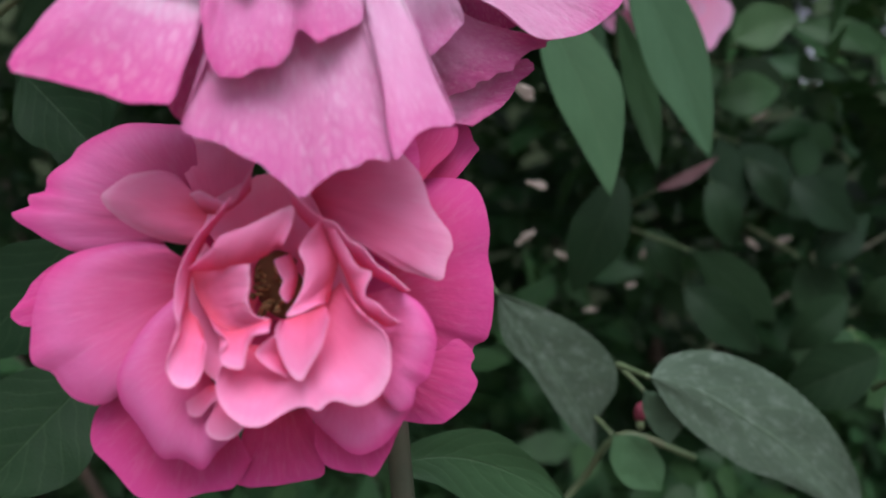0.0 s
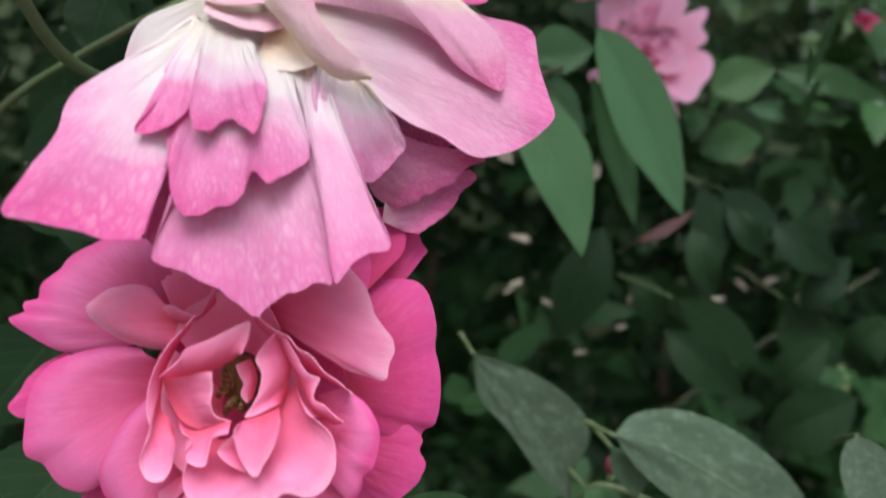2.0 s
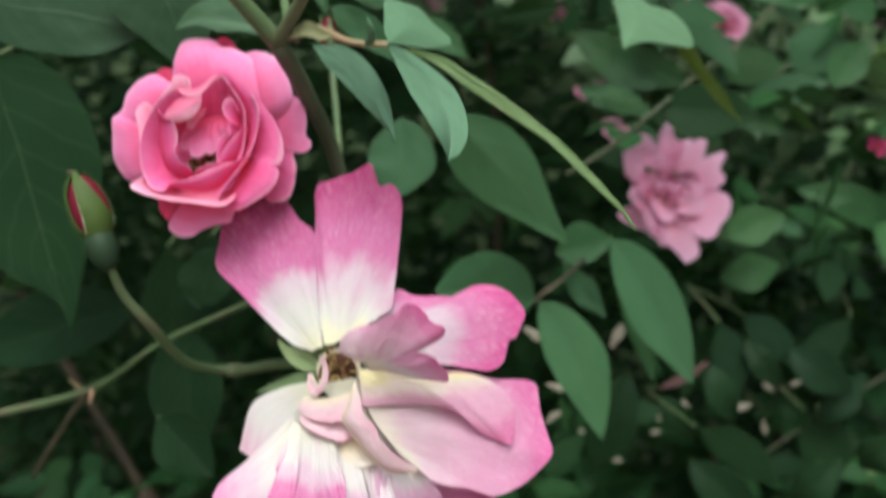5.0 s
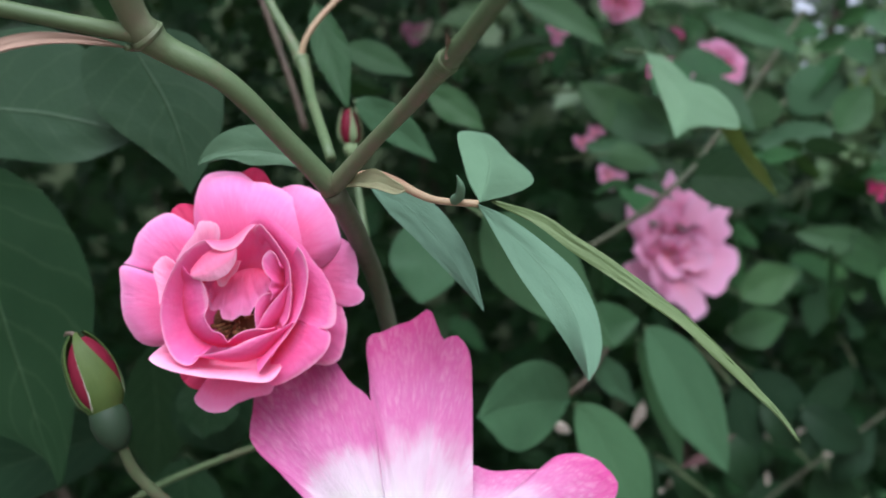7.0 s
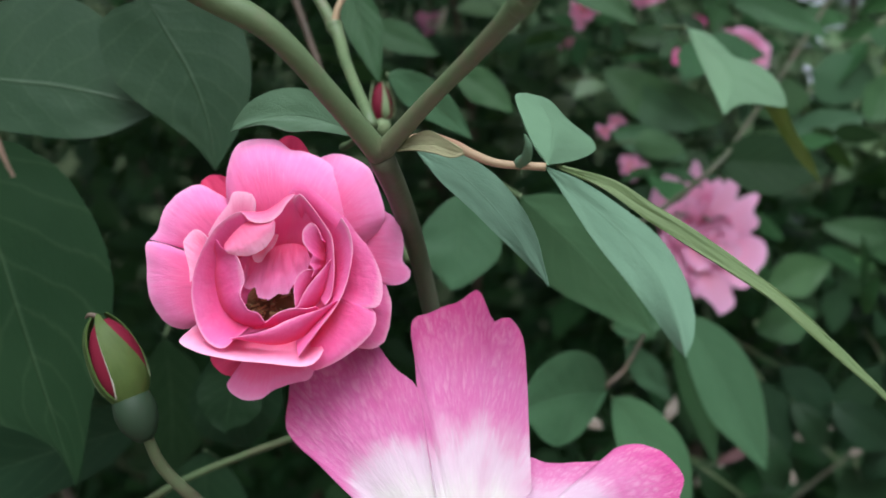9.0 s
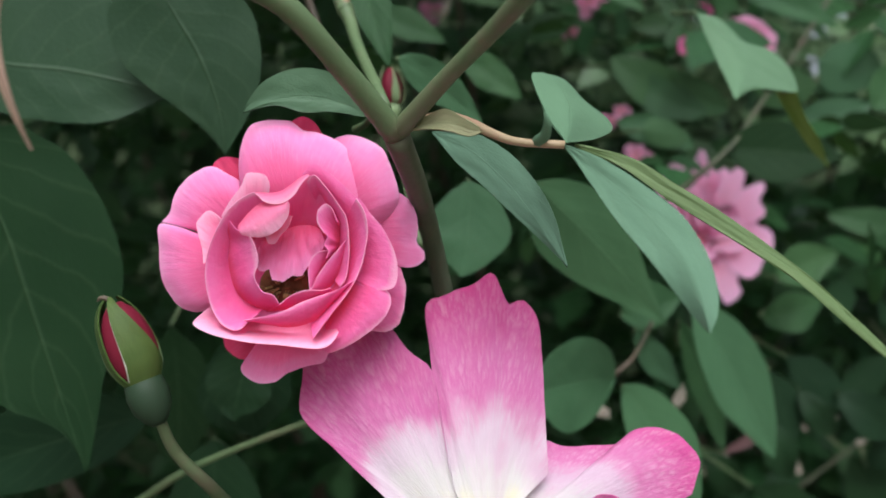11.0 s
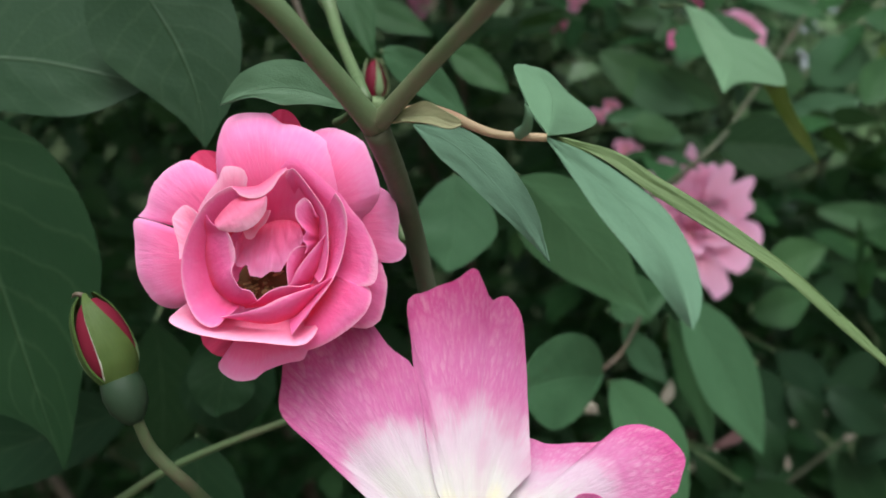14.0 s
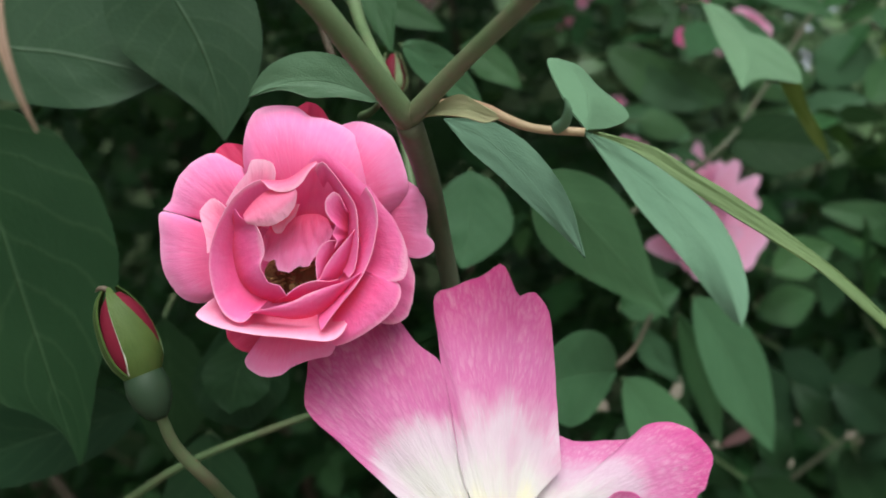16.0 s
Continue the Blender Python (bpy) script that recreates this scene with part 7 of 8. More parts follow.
# ---- the bush behind ----
def whorls(ob, size, count, aim, material, seed, flare=0.12, point=0.42, slim=0.3, vary=0.16):
    """Narrow petals in whorls round a rose's middle, opening along aim."""
    rng = random.Random(seed)
    q = Vector(aim).to_track_quat("Z", "Y")
    for i in range(count):
        f = i / count
        a = i * 2.4 + rng.uniform(-0.3, 0.3)
        reach = size * (1 - 0.85 * f**1.7) * rng.uniform(1 - 1.4 * vary, 1 + 0.6 * vary)
        out, ax = Vector((math.cos(a), math.sin(a), 0)), Vector((0, 0, 1))
        lift = flare + (0.87 - flare) * f * f
        b = q @ (out * size * 0.06 + ax * -size * 0.1)
        m = q @ (out * reach * 0.6 + ax * size * lift * 0.42)
        t = q @ (out * reach * (1 - 0.2 * f) + ax * size * lift * (0.55 + 0.2 * rng.random()))
        w = size * (slim - 0.10 * f) * rng.uniform(0.8, 1.2)
        petal(ob, material, b, m, t, (w * 0.6, w, w, w * point), (w * 0.6, w, w, w * point), cup=size * 0.04, ruffle=size * 0.06, round_=0.25, ragged=0.4, face=q @ (ax + out * -0.4), seed=seed + i, n=(9, 11))
    return q


def double_rose(at, size, count, aim, material, label, seed, flare=0.12, point=0.42, slim=0.3, vary=0.16, name="rose_bloom"):
    """A full rose with many narrow petals in whorls, opening along aim."""
    ob = thing(name, at, label, "rose", "roses of the bush")
    q = whorls(ob, size, count, aim, material, seed, flare, point, slim, vary)
    part("hip", dome([(-0.24 * size, 0.05 * size), (-0.17 * size, 0.12 * size), (-0.02 * size, 0.10 * size)], 10, 1.0, q.to_matrix().to_4x4()), SEPAL, ob)
    return ob


far_rose = thing("rose_bloom", (0.0965, 0.3700, 1.3093), "loose pale pink double rose deeper in the bush", "rose", "roses of the bush")
rim_petal(far_rose, FAR_PINK, [(14.3, 2, -19.1), (15.7, 2, -24.8), (11.5, 2, -30.3), (4.9, 2, -28.9), (-0.4, 2, -24.2)], [(-0.7, 2, -6), (0.4, 2, -6.7), (1.5, 2, -6.1), (2.7, 2, -5.6)], belly=0.6, ruffle=0.3, seed=101, n=(22, 8))
rim_petal(far_rose, FAR_PINK, [(-20.9, -3, 9.8), (-21.4, -3, 20), (-17.7, -3, 27.8), (-13.3, -3, 31.6), (-9.5, -3, 30.6), (-6.8, -3, 27.9), (-3.8, -3, 21.5)], [(-5.2, 0, 0.6), (-3.9, 0, 1.1), (-2.5, 0, 1.5), (-1.3, 0, 1.6)], belly=1.6, ruffle=0.3, seed=102, n=(26, 9))
rim_petal(far_rose, FAR_PINK, [(-5.8, -2, 21.8), (-3, -2, 30.8), (-0.5, -2, 35.4), (1.1, -2, 37.7), (3.2, -2, 34.5), (4.2, -2, 27), (8.6, -2, 21.2)], [(-2.1, 0, 1.6), (-0.7, 0, 2), (0.6, 0, 2), (1.7, 0, 1.5)], belly=1.2, ruffle=0.3, seed=103, n=(26, 9))
rim_petal(far_rose, FAR_PINK, [(-14.5, -1, -3.7), (-17.3, -1, 3.2), (-18.6, -1, 11.2), (-14.9, -1, 13.1), (-10.5, -1, 12), (-6, -1, 7.3)], [(-3.7, 0, -1.9), (-3.3, 0, -1), (-2.8, 0, -0.4), (-2.1, 0, 0.3)], belly=1.0, ruffle=0.3, seed=104, n=(24, 8))
rim_petal(far_rose, FAR_PINK, [(-11.1, -3, -18.8), (-18.7, -3, -15.7), (-25.8, -3, -10.6), (-24.6, -3, -7.6), (-19.1, -3, -5), (-12.6, -3, -1.9)], [(-3.1, -1, -6.2), (-3.5, -1, -5.1), (-3.8, -1, -3.9), (-3.8, -1, -2.8)], belly=1.0, ruffle=0.3, seed=105, n=(24, 8))
rim_petal(far_rose, FAR_PINK, [(4.8, -7, 15.7), (8, -7, 21.7), (12, -7, 24.9), (16, -7, 27.8), (18.8, -7, 25.7), (17.8, -7, 19.6), (14.6, -7, 10.8)], [(-0.3, -3, 0.5), (0.8, -3, 0.3), (1.6, -3, -0.2), (2.2, -3, -0.9)], belly=1.2, ruffle=0.3, seed=106, n=(26, 9))
rim_petal(far_rose, FAR_PINK, [(13.3, -6, 11.1), (17.3, -6, 16.7), (22.8, -6, 19.1), (27.7, -6, 19.9), (28, -6, 16.9), (25.1, -6, 11.5), (27.5, -6, 6.5), (25.6, -6, 3.4), (17.6, -6, 0.9)], [(0.7, -3, -0.1), (1.4, -3, -0.7), (1.8, -3, -1.3), (2.2, -3, -2.2)], belly=1.2, ruffle=0.3, seed=107, n=(28, 9))
rim_petal(far_rose, FAR_PINK, [(10.8, -10, -1.8), (20.8, -10, 0.2), (26.8, -10, -1.8), (28.7, -10, -5.8), (27.3, -10, -12.4), (23.5, -10, -16.6), (21.1, -10, -21.5), (17.5, -10, -23.8), (13.3, -10, -23), (8.2, -10, -17.1)], [(1.3, -5, -2.5), (1.6, -5, -3.7), (1.5, -5, -4.8), (1.1, -5, -6.1)], belly=1.8, ruffle=0.4, seed=108, n=(30, 10))
rim_petal(far_rose, FAR_PINK, [(5.2, -10, -11.5), (9.7, -10, -19.3), (11.6, -10, -26), (12.7, -10, -30.4), (9, -10, -33.8), (5.4, -10, -35.2), (2.8, -10, -31.1), (-2, -10, -26.6), (-8.3, -10, -22.5), (-12, -10, -19.6), (-11.4, -10, -14.8)], [(0.6, -6, -7.1), (-0.3, -6, -7.7), (-1.4, -6, -7.8), (-2.4, -6, -7.5), (-3.3, -6, -6.8)], belly=1.6, ruffle=0.4, seed=109, n=(30, 10))
rim_petal(far_rose, FAR_PINK, [(-2, -12, 1.7), (3.3, -12, 5), (9.8, -12, 4.9), (15, -12, 2.3), (16.4, -12, -0.4), (11.6, -12, -2.8)], [(-0.9, -8, -2.1), (0, -8, -2.3), (0.8, -8, -2.8), (1.7, -8, -3.3)], belly=1.0, ruffle=0.4, seed=110, n=(24, 8))
rim_petal(far_rose, FAR_PINK, [(-0.4, -14, -0.9), (8, -14, -1.1), (15.1, -14, -3.7), (15.7, -14, -7.7), (12.8, -14, -10.7), (6.4, -14, -11.5), (0.3, -14, -9.3)], [(-2.3, -9, -3.3), (-2.2, -9, -4.2), (-2, -9, -5.1), (-1.7, -9, -6)], belly=1.2, ruffle=0.4, seed=111, n=(26, 8))
rim_petal(far_rose, FAR_PINK, [(-9.5, -13, -3.7), (-9.6, -13, -9.1), (-5.9, -13, -13.2), (-1.4, -13, -14.3), (1.9, -13, -11.8)], [(-4.5, -9, -3), (-3.4, -9, -3.5), (-2.2, -9, -3.8), (-0.9, -9, -4)], belly=0.6, ruffle=0.4, seed=112, n=(22, 8))
rim_petal(far_rose, FAR_PINK, [(-9.5, -10, -0.9), (-8, -10, 3.2), (-3.7, -10, 5.9), (0.3, -10, 4.2), (0.5, -10, -0.3)], [(-4.1, -7, -2.7), (-2.9, -7, -2.3), (-1.8, -7, -2.3), (-0.5, -7, -2.8)], belly=0.6, ruffle=0.4, seed=113, n=(22, 8))
whorls(far_rose, 31, 40, (0.3, -0.9, 0.05), FAR_PINK, 120, flare=0.3, point=0.2, slim=0.24)
part("hip", dome([(-8, 1.8), (-6, 4.3), (-1, 3.6)], 10, 1.0, Vector((0.35, -0.9, 0.05)).to_track_quat("Z", "Y").to_matrix().to_4x4()), SEPAL, far_rose)
double_rose((0.1126, 0.4000, 1.4198), 6, 8, (-0.3, -1, 0.2), FULL_OUTER, "small pink rose behind the bright leaf", 340)
double_rose((0.0548, 0.3600, 1.3619), 5, 8, (-0.3, -1, 0.2), FAR_PINK, "tiny pink rose beside the far bloom", 350)
double_rose((0.1368, 0.4078, 1.4028), 18, 20, (-0.3, -1, 0.2), FAR_PINK, "small pink rose high in the bush", 140)
double_rose((0.0463, 0.3500, 1.4157), 9.4, 14, (0.1, -1, -0.5), FAR_PINK, "small half open pink rose high in the bush", 170)
double_rose((0.0951, 0.3600, 1.3920), 10.5, 12, (-0.3, -1, 0.2), FULL_OUTER, "small deep pink rose behind the bright leaf", 180)
double_rose((0.0746, 0.3500, 1.4257), 14.2, 18, (0.1, -1, -0.6), FAR_PINK, "pink rose at the top of the bush", 200)
double_rose((0.0473, 0.4200, 1.4182), 7.3, 9, (0, -1, -0.4), FAR_PINK, "small pink rose fading deep in the bush", 230)
double_rose((0.0674, 0.4000, 1.3717), 5.7, 8, (-0.3, -1, 0.2), FAR_PINK, "tiny pink rose beside the far bloom", 250)
double_rose((0.0695, 0.3800, 1.3473), 5.6, 8, (-0.3, -1, 0.2), FAR_PINK, "tiny pink rose beside the far bloom", 260)
double_rose((0.1240, 0.4500, 1.4320), 6.6, 8, (-0.3, -1, 0.2), FAR_PINK, "small pink rose high in the bush", 270)
double_rose((0.0744, 0.4000, 1.3482), 9, 8, (-0.3, -1, 0.2), FAR_PINK, "small pink rose above the far bloom", 280)
double_rose((0.2129, 0.4000, 1.3327), 7.3, 8, (-0.3, -1, 0.2), FULL_DEEP, "small deep pink rose at the bush side", 290)
# made-up pale bloom that stands in for a bright patch of background
double_rose((0.2794, 0.5500, 1.4421), 12, 12, (-0.3, -1, 0.2), CREAM, "cream rose in place of a bright patch at the bush side", 295)
leaf("rose_leaf", "withered dusky pink-brown leaf deep in the bush", WITHERED, (0.0768, 0.3000, 1.2214), (0.0884, 0.3000, 1.2262), (0.0994, 0.3000, 1.2335), (1.8, 2.2, 1.3), (1.8, 2.2, 1.3), (0.0752, 0.3300, 1.2177), teeth=0, seed=53)
traced_leaf("grey-green leaf high behind the young leaf", LEAF_MID, (0.0511, 0.3300, 1.3811), [(0, 0, 0), (12.4, 2.5, -12.5), (27.6, 5, -21.8), (40.6, 7.5, -23.7), (51.4, 10, -21.8)], [(0, 0, 0), (17.8, 3.3, -8.6), (35.8, 6.7, -15.3), (51.4, 10, -21.8)], [(0, 0, 0), (20.6, 2.5, -1.5), (38.5, 5, -7.5), (48.7, 7.5, -15.8), (51.4, 10, -21.8)], teeth=24, seed=80)
traced_leaf("green leaf above the far rose", LEAF_MID, (0.0589, 0.3200, 1.3513), [(0, 0, 0), (5, 3.3, -5.8), (15.3, 6.7, -7.6), (23.4, 10, -3.9)], [(0, 0, 0), (8.9, 3.3, -1.4), (16.8, 6.7, -2.5), (23.4, 10, -3.9)], [(0, 0, 0), (5.5, 3.3, 4.9), (15.8, 6.7, 2.6), (23.4, 10, -3.9)], teeth=0, seed=81)
traced_leaf("dull green leaf high at the bush side", LEAF, (0.1258, 0.3700, 1.3746), [(0, 0, 0), (5.9, 3.3, -8.8), (20.5, 6.7, -9.9), (33.7, 10, -0.5)], [(0, 0, 0), (11.8, 3.3, -0.6), (23.8, 6.7, -0.3), (33.7, 10, -0.5)], [(0, 0, 0), (9.6, 3.3, 8.7), (24.3, 6.7, 8.3), (33.7, 10, -0.5)], teeth=0, seed=82)
traced_leaf("dull green leaf high at the bush side", LEAF_MID, (0.1685, 0.4000, 1.3915), [(0, 0, 0), (3.7, 3.3, -14.4), (19.4, 6.7, -16.8), (38.7, 10, -8.4)], [(0, 0, 0), (13.2, 3.3, -3.4), (25.9, 6.7, -6.2), (38.7, 10, -8.4)], [(0, 0, 0), (13.9, 3.3, 9.4), (32.3, 6.7, 3.3), (38.7, 10, -8.4)], teeth=0, seed=83)
# low leaves in the shade-darkened green
traced_leaf("dark hanging leaf in the shade of the bush", LEAF_SHADED, (0.1123, 0.3400, 1.2460), [(0, 0, 0), (-3.8, 0, -15.1), (1, 0, -28.4), (7.6, 0, -34.9)], [(0, 0, 0), (3.8, 0, -12.8), (6.2, 0, -24.3), (7.6, 0, -34.9)], [(0, 0, 0), (9.6, 0, -6.7), (13.3, 0, -20.7), (7.6, 0, -34.9)], teeth=20, seed=84)
traced_leaf("dark leaf in the shade of the bush", LEAF_SHADED, (0.1318, 0.3800, 1.2838), [(0, 0, 0), (-0.8, 0, -14.1), (9.9, 0, -20.7), (25.3, 0, -15.1)], [(0, 0, 0), (7.9, 0, -7.4), (15.9, 0, -12), (25.3, 0, -15.1)], [(0, 0, 0), (11.3, 0, 3.8), (21.9, 0, -3.7), (25.3, 0, -15.1)], teeth=0, seed=85)
traced_leaf("dark leaf in the shade of the bush", LEAF_SHADED, (0.1312, 0.3700, 1.2473), [(0, 0, 0), (3.3, 0, -13.8), (14.8, 0, -22.9), (23.9, 0, -25.3)], [(0, 0, 0), (8.9, 0, -8.5), (17.7, 0, -17.5), (23.9, 0, -25.3)], [(0, 0, 0), (14.6, 0, -1.9), (24.1, 0, -13.1), (23.9, 0, -25.3)], teeth=0, seed=86)
traced_leaf("dark leaf in the shade of the bush", LEAF_SHADED, (0.1946, 0.4000, 1.2417), [(0, 0, 0), (-14.4, 0, -3.9), (-26.4, 0, -15.2), (-29.9, 0, -26.7)], [(0, 0, 0), (-10.5, 0, -9.8), (-21, 0, -19.1), (-29.9, 0, -26.7)], [(0, 0, 0), (-2.3, 0, -14.4), (-14.3, 0, -25.7), (-29.9, 0, -26.7)], teeth=0, seed=87)
traced_leaf("broad dark leaf low in the bush", LEAF_SHADED, (0.0977, 0.3300, 1.1993), [(0, 0, 0), (9.2, 3.3, -15), (24.2, 6.7, -25.9), (39.1, 10, -29.8)], [(0, 0, 0), (14.4, 3.3, -9.7), (28.2, 6.7, -19.8), (39.1, 10, -29.8)], [(0, 0, 0), (17.3, 3.3, -0.9), (32.2, 6.7, -12.4), (39.1, 10, -29.8)], teeth=24, seed=88)
traced_leaf("dark leaf low in the bush", LEAF_SHADED, (0.1624, 0.3800, 1.1961), [(0, 0, 0), (-3.7, 0, -16.4), (3.6, 0, -30.3), (16.8, 0, -33.2)], [(0, 0, 0), (6, 0, -12.5), (12.1, 0, -23.6), (16.8, 0, -33.2)], [(0, 0, 0), (15.9, 0, -4.5), (23, 0, -19.7), (16.8, 0, -33.2)], teeth=0, seed=89)
# dark leaves laid over lit foliage so the hollow stays in shade
traced_leaf("shade-dark leaf covering the hollow behind the fresh rose", LEAF_SHADED, (-0.0795, 0.2000, 1.2897), [(0, 0, 0), (-6.7, 1.3, -5.8), (-13.8, 2.5, -17.6), (-10.2, 3.7, -27.2), (1.5, 5, -31.3)], [(0, 0, 0), (-1, 1.7, -9.2), (-0.5, 3.3, -20.1), (1.5, 5, -31.3)], [(0, 0, 0), (9.8, 1.7, -6.8), (11.6, 3.3, -20.8), (1.5, 5, -31.3)], teeth=26, seed=92)
traced_leaf("shade-dark leaf covering the hollow under the bud", LEAF_SHADED, (-0.1142, 0.2450, 1.2880), [(0, 0, 0), (-8.5, 1.7, -10.6), (-12, 3.3, -28.9), (-2.8, 5, -48.2)], [(0, 0, 0), (0.4, 1.7, -14.7), (-0.3, 3.3, -31.4), (-2.8, 5, -48.2)], [(0, 0, 0), (9.6, 1.7, -11.6), (11.7, 3.3, -30.3), (-2.8, 5, -48.2)], teeth=26, seed=93)
# yellow-green leaves whose bright colour stands in for sunlight on them
traced_leaf("yellow-green leaf at the far side of the bush, brightened as if sunlit", LEAF_YELLOW, (0.2497, 0.4998, 1.4042), [(0, 0, 0), (0.3, 2.5, -6), (7.3, 5, -7.9)], [(0, 0, 0), (3.7, 2.5, -3.9), (7.3, 5, -7.9)], [(0, 0, 0), (7, 2.5, -1.8), (7.3, 5, -7.9)], teeth=0, seed=120, n=(7, 15))
traced_leaf("yellow-green leaf at the far side of the bush, brightened as if sunlit", LEAF_YELLOW, (0.2823, 0.5183, 1.3734), [(0, 0, 0), (-1.8, 2.5, -6.9), (3.8, 5, -12.9)], [(0, 0, 0), (1.9, 2.5, -6.4), (3.8, 5, -12.9)], [(0, 0, 0), (5.6, 2.5, -5.9), (3.8, 5, -12.9)], teeth=0, seed=121, n=(7, 15))
traced_leaf("yellow-green leaf at the far side of the bush, brightened as if sunlit", LEAF_YELLOW, (0.2434, 0.4907, 1.4017), [(0, 0, 0), (9.5, 2.5, -0.7), (15.6, 5, 7.4)], [(0, 0, 0), (7.8, 2.5, 3.7), (15.6, 5, 7.4)], [(0, 0, 0), (6, 2.5, 8), (15.6, 5, 7.4)], teeth=0, seed=122, n=(7, 15))
traced_leaf("yellow-green leaf at the far side of the bush, brightened as if sunlit", LEAF_YELLOW, (0.2690, 0.4955, 1.3975), [(0, 0, 0), (0.1, 2.5, 9.4), (-6.9, 5, 12.4)], [(0, 0, 0), (-3.4, 2.5, 6.2), (-6.9, 5, 12.4)], [(0, 0, 0), (-6.9, 2.5, 3), (-6.9, 5, 12.4)], teeth=0, seed=123, n=(7, 15))
traced_leaf("yellow-green leaf at the far side of the bush, brightened as if sunlit", LEAF_YELLOW, (0.2793, 0.5103, 1.4063), [(0, 0, 0), (1.7, 2.5, 8.5), (-3.1, 5, 13.8)], [(0, 0, 0), (-1.5, 2.5, 6.9), (-3.1, 5, 13.8)], [(0, 0, 0), (-4.7, 2.5, 5.3), (-3.1, 5, 13.8)], teeth=0, seed=124, n=(7, 15))
traced_leaf("yellow-green leaf at the far side of the bush, brightened as if sunlit", LEAF_YELLOW, (0.2706, 0.5267, 1.4114), [(0, 0, 0), (8.7, 2.5, 3), (12, 5, 11.7)], [(0, 0, 0), (6, 2.5, 5.8), (12, 5, 11.7)], [(0, 0, 0), (3.2, 2.5, 8.7), (12, 5, 11.7)], teeth=0, seed=125, n=(7, 15))
traced_leaf("yellow-green leaf at the far side of the bush, brightened as if sunlit", LEAF_YELLOW, (0.2854, 0.5241, 1.3858), [(0, 0, 0), (8.5, 2.5, 3.5), (10.8, 5, 12.2)], [(0, 0, 0), (5.4, 2.5, 6.1), (10.8, 5, 12.2)], [(0, 0, 0), (2.2, 2.5, 8.7), (10.8, 5, 12.2)], teeth=0, seed=126, n=(7, 15))
low_bud = thing("rose_bud", (0.0509, 0.2150, 1.1579), "tiny crimson rose bud low beside the dusty leaf", "rose bud")
part("petals", dome([(-2.6, 0.6), (-1.6, 1.5), (0, 1.8), (1.6, 1.3), (2.6, 0.4)], 12), BUD_RED, low_bud)
part("hip", dome([(-4.6, 0.5), (-3.8, 1.1), (-2.8, 1.2), (-2.0, 1.0)], 12), SEPAL, low_bud)
double_rose((-0.0246, 0.4500, 1.4431), 9.9, 10, (-0.3, -1, 0.2), CREAM, "small pale rose behind the leaves", 310)
red_bud = thing("rose_bud", (-0.0331, 0.1754, 1.3459), "small unopened crimson rose bud behind the fork", "rose bud")
part("petals", dome([(-4.5, 1.0), (-3, 2.3), (0, 2.7), (3, 2.0), (5, 0.6)], 12), BUD_RED, red_bud)
part("hip", dome([(-7.5, 0.8), (-6.5, 1.7), (-5, 2.0), (-3.6, 1.6)], 12), SEPAL, red_bud)
for i in range(4):
    a = i * 1.57 + 0.4
    blade(red_bud, SEPAL, (math.cos(a) * 1.4, math.sin(a) * 1.4, -4), (math.cos(a) * 3.0, math.sin(a) * 3.0, -0.5), (math.cos(a) * 1.6, math.sin(a) * 1.6, 5.5), (1.0, 0.8, 0.4), (1.0, 0.8, 0.4), face=(math.cos(a), math.sin(a), 0), teeth=0, name="sepal", n=(5, 10), wave=0.1)
cane("bud_stem", [(-0.0330, 0.1754, 1.3407), (-0.0322, 0.1750, 1.3336), (-0.0303, 0.1700, 1.3196), (-0.0278, 0.1600, 1.3075)], [0.0008, 0.0009, 0.001, 0.001], CANE, "thin stalk of the small red bud")
yb = thing("rose_bud", (0.2200, 0.4500, 1.1484), "small yellow-green bud low in the bush", "rose bud")
part("body", dome([(-9, 0.8), (-6, 3.0), (0, 4.5), (5, 3.6), (9, 0.8)], 12), SEPAL, yb)

